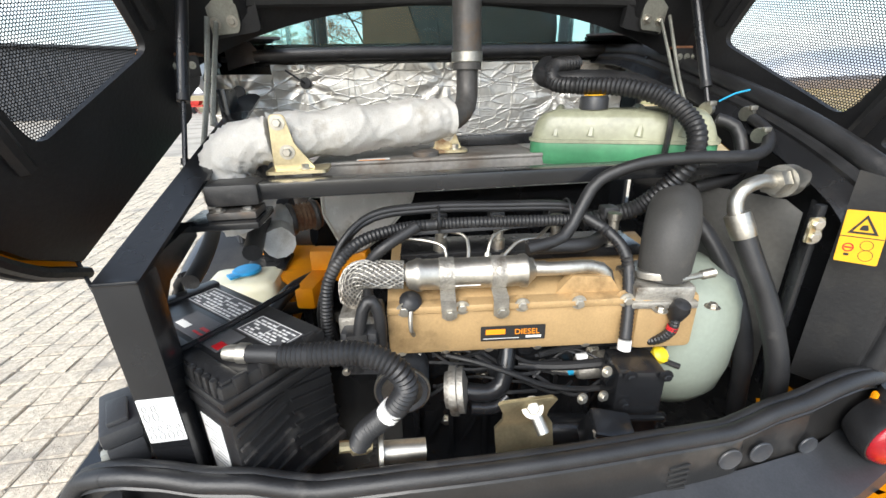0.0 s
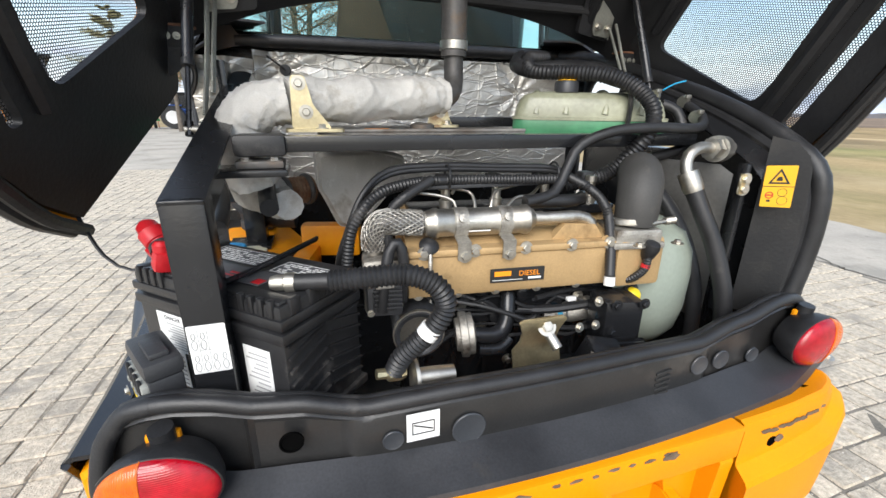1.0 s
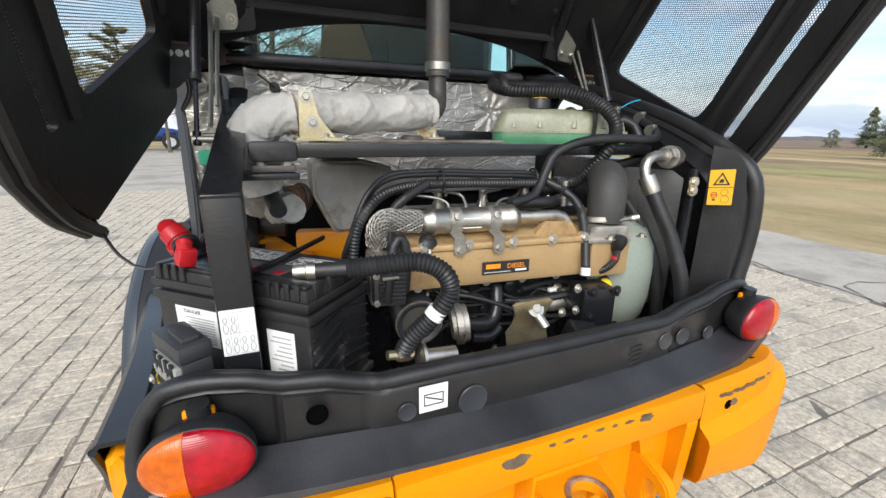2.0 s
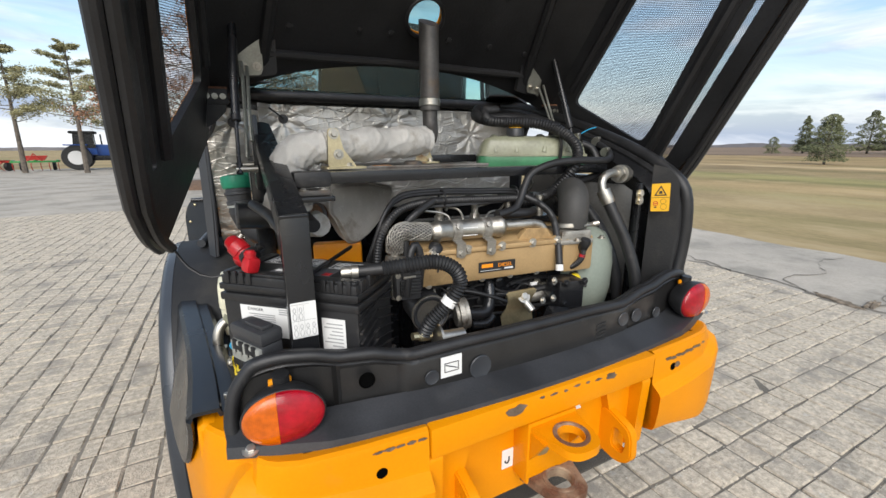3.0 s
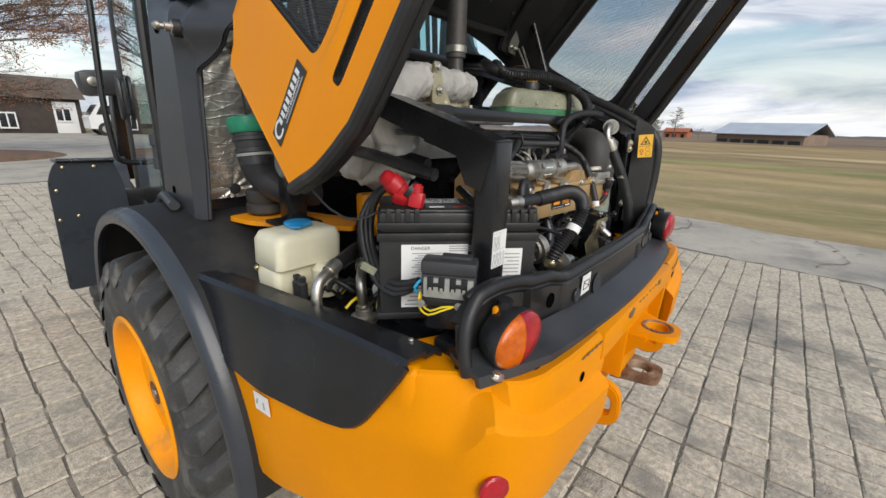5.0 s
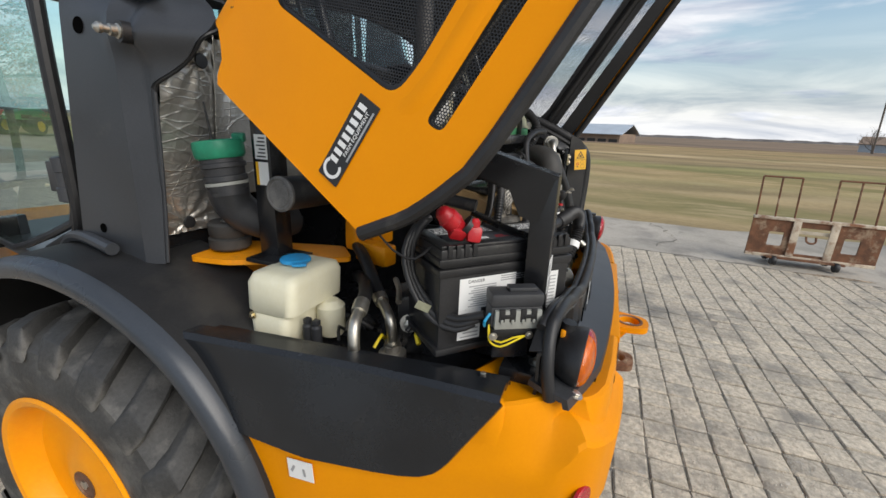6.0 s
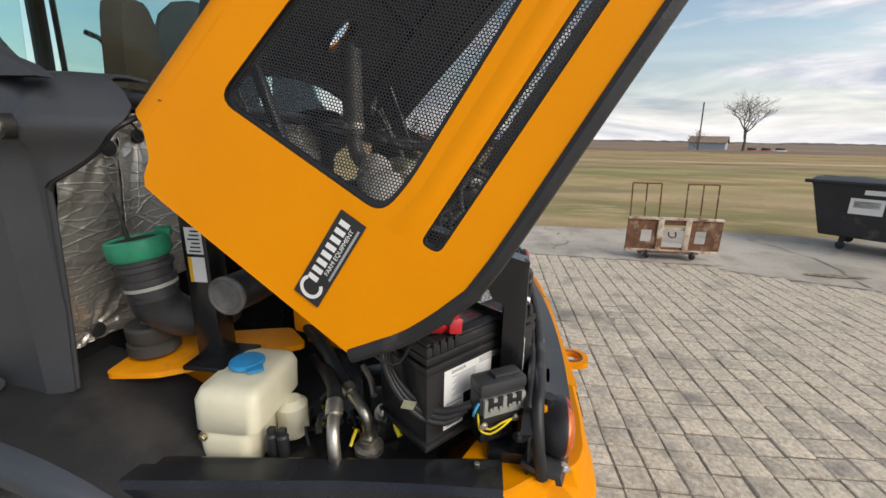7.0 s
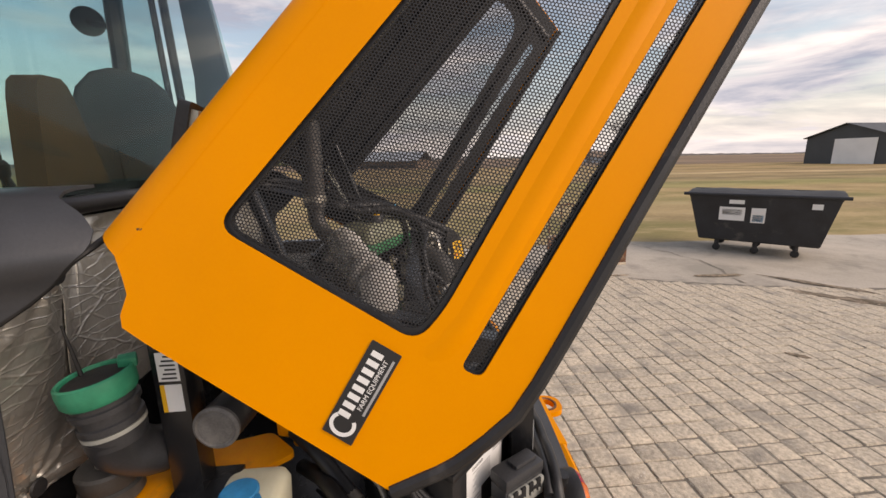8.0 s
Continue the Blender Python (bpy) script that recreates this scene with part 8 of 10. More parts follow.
el = part("end_label", slab([(0.030, 1.075), (0.085, 1.075), (0.085, 1.205), (0.030, 1.205)], [], lambda u, v, w: bpt(u, -0.0006 - w, v), 0.0008), M_WHITE, case, "white paper label on the battery end")
for i in range(14):
    part("print_bar", slab([(0.036, 1.084 + 0.0083 * i), (0.080 - 0.006 * (i % 4), 1.084 + 0.0083 * i), (0.080 - 0.006 * (i % 4), 1.0865 + 0.0083 * i), (0.036, 1.0865 + 0.0083 * i)], [], lambda u, v, w: bpt(u, -0.0016 - w, v), 0.0002), M_GREYINK, el)
# red terminal boots
boot = thing("terminal_boot", "bright red rubber battery terminal boots", "terminal boot", at=bpt(0.29, 0.03, 1.3))
part("large_boot", lathe([(0.006, -0.026), (0.017, -0.024), (0.019, -0.010), (0.0215, -0.008), (0.0215, 0.014), (0.018, 0.018), (0.016, 0.030), (0.010, 0.036), (0.002, 0.037)], bpt(0.300, 0.030, 1.332), bpt(0.335, 0.03, 1.362) - bpt(0.300, 0.03, 1.332), 18), M_RED, boot, angle=40)
part("boot_skirt", obox(bpt(0.288, 0.028, 1.312), (0.036, 0.034, 0.026), Euler((0.3, -0.5, 0.6)).to_matrix(), 0.006), M_RED, boot)
part("small_boot", obox(bpt(0.258, 0.010, 1.306), (0.030, 0.030, 0.034), Euler((0.15, 0.2, 0.5)).to_matrix(), 0.008), M_RED, boot)
part("small_boot", lathe([(0.012, 0), (0.013, 0.012), (0.009, 0.018), (0.002, 0.019)], bpt(0.258, 0.010, 1.320), (0.1, 0.1, 1), 14), M_RED, boot)
part("boot_band", lathe([(0.022, -0.006), (0.022, 0.006)], bpt(0.268, 0.022, 1.322), (-0.3, 0.6, 0.5), 14), M_RUB, boot)
hold = thing("battery_clamp", "black steel battery hold-down bar", "clamp", at=bpt(0.16, 0.1, 1.29))
part("bar", tube([bpt(0.122, -0.014, 1.291), bpt(0.128, 0.09, 1.292), bpt(0.134, 0.225, 1.300)], 0.005, 8, flat=2.0), M_BLKS, hold)
part("rod", tube([bpt(0.115, -0.012, 1.10), bpt(0.115, -0.012, 1.305)], 0.0042, 8, straight=True), M_BLKS, hold)
part("rod_nut", bolt(bpt(0.115, -0.012, 1.298), (0, 0, 1), 0.008, 0.01), M_STEEL, hold)
for k in range(3):
    hose("battery_cable", [(-0.575 - 0.004 * k, 0.418, 1.335), (-0.600, 0.432 + 0.006 * k, 1.312), (-0.610 - 0.010 * k, 0.444 + 0.004 * k, 1.268), (-0.620 - 0.011 * k, 0.438, 1.217), (-0.634 - 0.010 * k, 0.406, 1.180 - 0.006 * k), (-0.645 - 0.008 * k, 0.365, 1.152 - 0.009 * k), (-0.650 - 0.005 * k, 0.316, 1.145 - 0.010 * k), (-0.645, 0.262 + 0.01 * k, 1.165 - 0.012 * k)], 0.0090 - 0.0012 * k, "thick black battery cable looping beside the case", ribs=0.06 if k == 1 else 0, pitch=0.007)
mesh_ob("cable_tag", obox((-0.668, 0.388, 1.166), (0.034, 0.002, 0.018), Euler((0, radians(30), radians(-48))).to_matrix(), 0.001), M_SURGE, "cream paper tag on a cable", "tag")
fb = thing("fuse_box", "grey-black plastic fuse box with yellow wires", "fuse box", at=(-0.625, 0.2, 1.12))


def fb_box(u0, u1, v0, v1, z0, z1, bev=0.0):
    m = Matrix.Translation((-0.615, 0.209, 0.02)) @ Matrix((Vector((0.50, -0.866, 0)), Vector((0.866, 0.50, 0)), Vector((0, 0, 1)))).transposed().to_4x4()
    z0, z1 = (1.206 - (1.206 - z) * 0.8 if z > 1.08 else z for z in (z0, z1))
    return box(u0 * 0.78, u1 * 0.78, v0 * 0.85, v1 * 0.85, z0, z1, bev, None, m)


M_FBOX = mat("grey_black_box_plastic", (0.040, 0.041, 0.044), 0.45, var=0.2, scale=12, bump=0.1, bscale=240)
part("box_body", fb_box(-0.068, 0.068, -0.022, 0.03, 1.105, 1.16, 0.004), M_FBOX, fb)
part("box_lid", fb_box(-0.07, 0.07, -0.026, 0.034, 1.16, 1.195, 0.008), M_FBOX, fb, "dark grey plastic lid")
part("lid_handle", fb_box(-0.02, 0.055, -0.012, 0.018, 1.195, 1.206, 0.003), M_FBOX, fb)
M_FUSE = mat("pale_grey_fuse_plastic", (0.31, 0.315, 0.285), 0.5, var=0.15, bump=0.08)
part("fuse_carrier", fb_box(-0.060, 0.064, -0.032, -0.020, 1.104, 1.154, 0.003), M_FUSE, fb, "pale grey fuse carrier")
for i in range(4):
    part("fuse", fb_box(-0.050 + 0.028 * i, -0.034 + 0.028 * i, -0.034, -0.028, 1.124, 1.158, 0.002), M_BLKM, fb)
    part("fuse_clip", fb_box(-0.046 + 0.028 * i, -0.038 + 0.028 * i, -0.036, -0.030, 1.120, 1.132, 0.002), M_FUSE, fb)
for u_ in (-0.042, 0.014):
    part("fuse_link", fb_box(u_, u_ + 0.028, -0.035, -0.029, 1.134, 1.144, 0.002), M_BLKM, fb)
part("box_base", fb_box(-0.064, 0.066, -0.030, 0.02, 1.082, 1.1035, 0.004), M_BLKM, fb)
for p_ in ((-0.667, 0.236, 1.133), (-0.630, 0.172, 1.133)):
    part("base_screw", bolt(p_, (-0.866, -0.50, 0), 0.005, 0.004), M_STEEL, fb)
part("support", fb_box(-0.055, 0.045, -0.01, 0.03, 1.05, 1.09, 0.003), M_BLKS, fb)
for dx, dz in ((0.0, 0.0), (0.005, 0.007)):
    part("yellow_wire", tube([(-0.655 + dx, 0.249, 1.150), (-0.664 + dx, 0.246, 1.130), (-0.660 + dx, 0.241, 1.114 + dz), (-0.660 + dx, 0.222, 1.110 + dz), (-0.652 + dx, 0.200, 1.122 + dz), (-0.635, 0.180, 1.132)], 0.0021, 6), M_YWIRE, fb)
part("blue_wire", tube([(-0.655, 0.248, 1.175), (-0.664, 0.256, 1.160), (-0.655, 0.258, 1.145)], 0.003, 6), M_BWIRE, fb)
part("foot_block", box(-0.640, -0.565, 0.135, 0.225, 1.02, 1.052, 0.006), M_BLKS, fb)
part("foot_bolt", bolt((-0.59, 0.155, 1.052), (0, 0, 1), 0.010, 0.008), M_STEEL, fb)

# ---------------------------------------------------------------- left side of the bay
wt = thing("washer_tank", "cream plastic washer tank with a blue cap", "washer tank", at=(-0.66, 0.7, 1.0))


def wloop(x0, x1, y0, y1, z, r=0.025):
    return [Vector((p[0], p[1], z)) for p in rounded([(x0, y0), (x1, y0), (x1, y1), (x0, y1)], r, 4)]


part("tank_body", loft([wloop(-0.685, -0.525, 0.735, 0.825, 0.975, 0.02), wloop(-0.700, -0.515, 0.725, 0.838, 0.985), wloop(-0.704, -0.51, 0.722, 0.84, 1.065), wloop(-0.698, -0.512, 0.726, 0.836, 1.074), wloop(-0.706, -0.505, 0.700, 0.842, 1.084), wloop(-0.704, -0.505, 0.696, 0.840, 1.152), wloop(-0.694, -0.512, 0.702, 0.832, 1.172), wloop(-0.67, -0.53, 0.715, 0.812, 1.178)], closed=True, cap=True), M_TANKW, wt, "moulded cream plastic tank", angle=50)
part("pump_lobe", lathe([(0.03, 0.99), (0.036, 1.0), (0.036, 1.07), (0.02, 1.085)], (-0.575, 0.69, 0.0), (0, 0, 1), 18), M_TANKW, wt)
part("neck", lathe([(0.026, 0), (0.026, 0.012)], (-0.598, 0.775, 1.174), (0, 0, 1), 20), M_TANKW, wt)
cap = part("cap", lathe([(0.036, 0), (0.038, 0.002), (0.038, 0.007), (0.034, 0.010), (0.012, 0.011), (0.002, 0.011)], (-0.598, 0.775, 1.183), (0, 0, 1), 24), M_BLUE, wt, "bright blue hinged cap")
part("cap_tab", obox((-0.624, 0.74, 1.188), (0.026, 0.034, 0.006), Euler((0, 0, 0.6)).to_matrix(), 0.002), M_BLUE, cap)
part("tank_bolt", bolt((-0.706, 0.82, 1.07), (-1, 0, 0), 0.006, 0.006), M_ZINC, wt)
for y in (0.64, 0.615):
    pm = part("washer_pump", lathe([(0.012, 0), (0.013, 0.01), (0.013, 0.045), (0.008, 0.05)], (-0.66, y + 0.055, 1.005), (0, 0, 1), 14), M_BLKP, wt, "small black washer pump")
    part("pump_plug", obox((-0.66, y + 0.055, 1.062), (0.016, 0.016, 0.014), None, 0.003), M_BLKP, pm)
for pts_ in ([(-0.706, 0.532, 1.025), (-0.707, 0.533, 1.065), (-0.692, 0.540, 1.100), (-0.643, 0.556, 1.118)], [(-0.594, 0.498, 1.010), (-0.600, 0.498, 1.055), (-0.592, 0.510, 1.085), (-0.545, 0.560, 1.102)]):
    fit_ = mesh_ob("hydraulic_fitting", tube([Vector(p) for p in pts_], 0.013, 14, step=0.008), M_STEEL, "bent plated steel hydraulic fitting", "fitting", "hydraulic fittings")
    part("fitting_nut", lathe([(0.021, -0.012), (0.021, 0.012)], pts_[0], Vector(pts_[1]) - Vector(pts_[0]), 6), M_STEEL, fit_)
    part("fitting_sleeve", lathe([(0.018, -0.016), (0.019, 0.0), (0.018, 0.02)], pts_[-1], Vector(pts_[-1]) - Vector(pts_[-2]), 14), M_STEEL, fit_)
mesh_ob("hydraulic_fitting", lathe([(0.03, 0), (0.034, 0.006), (0.034, 0.02), (0.022, 0.024), (0.022, 0.04)], (-0.594, 0.498, 0.972), (0, 0, 1), 20), M_CAST, "cast grey hydraulic port block", "fitting", "hydraulic fittings")
mesh_ob("hydraulic_fitting", tube([(-0.70, 0.50, 1.0), (-0.68, 0.485, 1.012), (-0.65, 0.475, 1.0)], 0.015, 14), M_STEEL, "bent plated steel hydraulic fitting", "fitting", "hydraulic fittings")
hose("hydraulic_hose", [(-0.643, 0.556, 1.118), (-0.59, 0.575, 1.128), (-0.51, 0.63, 1.125), (-0.43, 0.70, 1.10)], 0.017, "black hydraulic hose from the bent steel fittings")
hose("hydraulic_hose", [(-0.545, 0.560, 1.102), (-0.50, 0.61, 1.135), (-0.46, 0.66, 1.17), (-0.40, 0.72, 1.18)], 0.017, "black hydraulic hose from the bent steel fittings")
hose("thin_pipe", [(-0.60, 0.48, 1.13), (-0.56, 0.50, 1.145), (-0.52, 0.53, 1.15)], 0.007, "bright steel pipe stub", M_STEEL)
lr = random.Random(3)
for i in range(16):
    p0 = Vector((-0.66 + 0.14 * lr.random(), 0.40 + 0.24 * lr.random(), 0.96 + 0.14 * lr.random()))
    hose("bay_wire", [p0, p0 + Vector((0.03, 0.02 - 0.04 * lr.random(), 0.02)), p0 + Vector((0.06, 0.05 * lr.random() - 0.03, -0.01)), p0 + Vector((0.11, 0.04, -0.03))], lr.choice((0.004, 0.006, 0.008)), "thin wire among the bay's fittings", M_RUB if i % 5 else M_YWIRE)
mesh_ob("bay_tray", box(-0.74, -0.5, 0.34, 0.84, 0.955, 0.972, 0.004), M_BLKS, "black steel tray under the washer tank", "tray")
mesh_ob("bay_clutter_block", obox((-0.50, 0.47, 1.05), (0.10, 0.12, 0.16), Euler((0, 0, 0.5)).to_matrix(), 0.012), M_BLKS, "black painted valve block", "valve block")
for p in ((-0.545, 0.43, 1.10), (-0.56, 0.47, 1.06), (-0.52, 0.42, 1.04)):
    mesh_ob("valve_plug", bolt(p, (-0.8, -0.5, 0.2), 0.014, 0.016), M_STEEL, "plated steel valve plug", "plug", "valve plugs")

pre = thing("air_intake", "black air intake elbow with a green cap", "air intake", at=(-0.6, 0.94, 1.3))
LEAN_C = Vector((-0.03, 0.14, 1.0))


def intake_at(z):
    """A point on the leaning neck's axis at height z."""
    return Vector((-0.602, 0.972, 1.34)) + LEAN_C * (z - 1.34)


part("green_cap", lathe([(0.047, 0.0), (0.054, 0.002), (0.059, 0.010), (0.060, 0.030), (0.0585, 0.043), (0.055, 0.046), (0.052, 0.043), (0.050, 0.030), (0.02, 0.029), (0.002, 0.029)], intake_at(1.424), LEAN_C, 36), M_GREEN, pre, "ribbed green plastic cap ring")
part("cap_flap", lathe([(0.049, 0.0), (0.049, 0.006), (0.040, 0.010), (0.002, 0.012)], intake_at(1.456), LEAN_C, 28), M_BLKM, pre, "dusty black flap in the cap")
part("cap_lever", obox(intake_at(1.478) + Vector((0.03, -0.042, 0.0)), (0.022, 0.03, 0.022), Euler((0, -0.2, 0.5)).to_matrix(), 0.005), M_GREEN, pre)
part("cap_pin", tube([intake_at(1.46) + Vector((0.01, 0.03, 0)), intake_at(1.56) + Vector((0.012, 0.03, 0))], lambda k: 0.004 - 0.002 * k, 7, straight=True), M_BLKM, pre)
part("intake_neck", lathe([(0.05, 0.03), (0.05, 0.012), (0.055, 0.010), (0.055, 0.0), (0.05, -0.002), (0.048, -0.02), (0.052, -0.022), (0.052, -0.034), (0.048, -0.036), (0.047, -0.07)], intake_at(1.404), LEAN_C, 26), M_BLKP, pre)
part("white_ring", lathe([(0.0515, 0), (0.0515, 0.008)], intake_at(1.36), LEAN_C, 26), M_FUSE, pre)
part("elbow", tube([intake_at(1.36), (-0.588, 0.98, 1.31), (-0.55, 0.96, 1.265), (-0.50, 0.94, 1.245), (-0.43, 0.93, 1.24)], lambda k: 0.050 - 0.004 * k, 24), M_BLKP, pre, "black plastic elbow")
bx = thing("tagged_upright", "black steel upright with white tags", "upright", at=(-0.57, 0.86, 1.2))
part("upright", box(-0.572, -0.515, 0.855, 0.915, 1.175, 1.54, 0.004), M_BLKS, bx)
part("upright_foot", box(-0.62, -0.50, 0.80, 0.92, 1.165, 1.176, 0.003), M_BLKS, bx)
tg = part("tag", box(-0.5735, -0.5725, 0.864, 0.903, 1.428, 1.488), M_WHITE, bx, "white paper tag")
for i in range(6):
    part("tag_bar", box(-0.5742, -0.5736, 0.869, 0.897 - 0.004 * (i % 3), 1.433 + 0.009 * i, 1.4365 + 0.009 * i), M_INK_SHADE, tg)
t2 = part("tag", box(-0.5735, -0.5725, 0.864, 0.903, 1.363, 1.421), M_WHITE, bx, "white tag with a yellow edge")
part("tag_edge", box(-0.5742, -0.5736, 0.895, 0.903, 1.363, 1.421), M_SIGNY, t2)
mnt = thing("rubber_mount", "round black rubber cab mount on a yellow bracket", "cab mount", at=(-0.58, 1.02, 1.17))
part("mount_body", lathe([(0.05, 0), (0.055, 0.006), (0.055, 0.03), (0.048, 0.034), (0.052, 0.04), (0.054, 0.07), (0.05, 0.076)], (-0.557, 1.040, 1.172), (0, 0, 1), 26), M_DRUB, mnt)
part("mount_bolt", bolt((-0.557, 1.040, 1.248), (0, 0, 1), 0.012, 0.012), M_STEEL, mnt)
part("mount_bracket", slab(rounded([(-0.66, 1.08), (-0.48, 1.10), (-0.38, 0.78), (-0.46, 0.70), (-0.52, 0.78), (-0.64, 0.97)], 0.02), [], lambda u, v, w: (u, v, 1.152 + w), 0.014), M_ORNG, mnt, "orange painted steel bracket")
part("mount_web", box(-0.50, -0.485, 0.78, 1.08, 1.0, 1.152, 0.003), M_ORNG, mnt)
fcap = thing("round_sensor", "black cylinder with a round grey end", "cylinder", at=(-0.6, 0.79, 1.356))
part("cylinder", tube([(-0.618, 0.785, 1.356), (-0.53, 0.775, 1.352), (-0.45, 0.77, 1.35)], 0.041, 28), M_RUB, fcap)
disc = part("end_disc", lathe([(0.042, 0), (0.0425, 0.007), (0.037, 0.010), (0.034, 0.0075), (0.031, 0.0075), (0.0295, 0.009), (0.002, 0.009)], (-0.618, 0.785, 1.356), (-1, 0.05, 0.02), 32), M_DISC, fcap, "scratched grey end disc")
hose("bent_tube", [(-0.50, 0.70, 1.45), (-0.47, 0.60, 1.40), (-0.46, 0.50, 1.385), (-0.45, 0.42, 1.37)], 0.018, "black rubber-covered tube under the rail")
hose("air_duct", [(-0.58, 0.62, 1.41), (-0.545, 0.50, 1.39), (-0.53, 0.40, 1.37), (-0.525, 0.33, 1.36)], 0.014, "black rod with a round end under the rail")
hose("bay_duct", [(-0.46, 0.66, 1.33), (-0.44, 0.56, 1.35), (-0.42, 0.50, 1.36)], 0.035, "grey wrapped pipe below the rail", M_WRAP, crease=0.2)
mesh_ob("orange_frame", obox((-0.33, 0.72, 1.21), (0.16, 0.05, 0.09), Euler((0, 0, radians(-14))).to_matrix(), 0.012), M_ORNG, "orange painted engine mount casting", "casting")
mesh_ob("orange_frame", obox((-0.40, 0.66, 1.17), (0.05, 0.12, 0.06), Euler((0, 0, radians(-14))).to_matrix(), 0.010), M_ORNG, "orange painted engine mount casting", "casting")
mesh_ob("hood_strap", tube([hood_pt(-1, 0.02, 0.57, 0.012), (-0.735, 0.42, 1.30), (-0.69, 0.40, 1.275), (-0.64, 0.39, 1.285), (-0.60, 0.38, 1.30)], 0.0022, 6, flat=1.6), M_RUB, "thin black strap hanging from the hood edge", "strap")
mesh_ob("filler_cap", lathe([(0.022, 0), (0.024, 0.005), (0.024, 0.016), (0.018, 0.022), (0.003, 0.023)], (-0.535, 0.83, 1.55), (-0.3, -0.8, 0.2), 16), M_BLKP, "small black filler cap by the strut", "cap")
part("strut_bolt", tube([(-0.62, 0.75, 1.515), (-0.50, 0.75, 1.52)], 0.008, 10, straight=True), M_STEEL, frm)
part("strut_mount", box(-0.56, -0.54, 0.72, 0.80, 1.44, 1.66, 0.004), M_BLKS, frm)

# ---------------------------------------------------------------- cab
cab = thing("loader_cab", "charcoal loader cab with tinted glass", "cab", at=(0, 1.9, 1.0))
for s in (-1, 1):
    def pan(u, v, w, s=s):
        """The panel's face: a crease near its rear edge, a swelling round the stud, a roll at the top."""
        x = 0.733 - 0.012 * (v - 1.17) / 0.6 - 0.028 * min(1.0, max(0.0, (1.128 - u) / 0.05))
        x -= 0.62 * max(0.0, 1.05 - u)
        x += 0.030 * math.exp(-((v - 1.692) / 0.036) ** 2) * min(1.0, max(0.0, (1.16 - u) / 0.10)) ** 1.5
        x -= 0.05 * min(1.0, max(0.0, (v - 1.725) / 0.055)) ** 2 * min(1.0, max(0.0, (1.30 - u) / 0.2))
        return (s * (x - w), u, v)

    def rear_edge(v):
        return float(np.interp(v, [1.165, 1.585, 1.60, 1.625, 1.655, 1.685, 1.705, 1.73, 1.755, 1.78], [1.090, 1.062, 1.045, 1.012, 0.978, 0.948, 0.925, 0.925, 0.945, 0.985]))
    rows_ = []
    for k in range(64):
        v = 1.160 + 0.62 * k / 63
        uf, ur = 1.375 - 0.085 * (v - 1.165) / 0.615, rear_edge(v)
        us = [uf + (1.135 - uf) * i / 14 for i in range(15)] + [1.128 + (ur - 1.128) * i / 22 for i in range(23)]
        rows_.append([pan(u, v, 0) for u in us])
    for d_, z_ in ((0.02, 1.788), (0.06, 1.792), (0.14, 1.792)):
        rows_.append([(x - s * d_, y + 0.3 * d_, z_) for x, y, z in rows_[63]])
    cp = part("corner_panel", shell(loft(rows_), -0.006), M_GRYP, cab, "charcoal plastic cab corner panel", angle=24)
    part("panel_seal", tube([pan(rear_edge(v), v, 0.004) for v in (1.575, 1.59, 1.60, 1.625, 1.655, 1.685, 1.70)] + [pan(0.915, 1.722, 0.02)], 0.0055, 8), M_RUB, cp, "black rubber lip under the panel")
    part("panel_lip", tube([pan(rear_edge(v), v, 0.003) for v in (1.162, 1.30, 1.45, 1.58)], 0.005, 8), M_GRYP, cp)
    # broad corner post above the panel
    part("corner_post", slab([(1.36, 1.775), (1.02, 1.775), (1.045, 1.795), (1.085, 1.81), (1.11, 1.835), (1.133, 1.865), (1.16, 1.95), (1.24, 2.61), (1.35, 2.61), (1.33, 2.2)], [], lambda u, v, w, s=s: (s * (0.705 - 0.04 * (v - 1.8) - w), u, v), 0.03), M_GRYP, cab, "charcoal cab corner post")
    st_ = part("lamp_stud", tube([(s * 0.670, 1.066, 1.690), (s * 0.742, 1.078, 1.691)], 0.022, 18, straight=True), M_RUB, cp, "black stud with a bright steel tip")
    part("stud_tip", lathe([(0.0155, -0.014), (0.0155, -0.004), (0.012, -0.002), (0.012, 0.010), (0.008, 0.012), (0.008, 0.022), (0.011, 0.024), (0.011, 0.031), (0.004, 0.038)], (s * 0.748, 1.080, 1.691), (s, 0.15, 0.02), 14), M_STEEL, st_)
    # Flat black discs on the uncut panel, coloured like the shade in holes.
    for y, z, r in ((1.233, 1.712, 0.018), (1.274, 1.236, 0.012)):
        part("panel_hole_disc", lathe([(r, 0), (r, 0.0015), (r * 0.9, 0.001)], Vector(pan(y, z, -0.0066)), (s, 0, 0.08), 18), M_HOLESHADE, cp)
    # the side narrows towards the front: door, seal and pillars follow it
    def side(u, v, w=0.0, s=s):
        return Vector((s * (0.70 - 0.156 * (u - 1.46) - 0.05 * max(0.0, v - 1.8) / 0.75 - w), u, v))
    rim_ = [(1.455, 2.54), (1.452, 1.80), (1.455, 1.36), (1.46, 1.27), (1.50, 1.212), (1.68, 1.150), (1.96, 1.062), (2.10, 1.026), (2.44, 1.022), (2.53, 1.040), (2.50, 1.13), (2.41, 1.30), (2.37, 1.45), (2.355, 1.90), (2.30, 2.50), (2.24, 2.55), (1.455, 2.56)]
    door = part("door", tube([side(u, v, 0.004) for u, v in rim_], 0.013, 8, straight=True), M_BLKP, cab, "thin black edge of the frameless cab door")
    g = part("door_glass", slab(rim_, [], lambda u, v, w: side(u, v, w), 0.005), M_GLASSD, door, "tinted glass door pane")
    g.visible_shadow = False
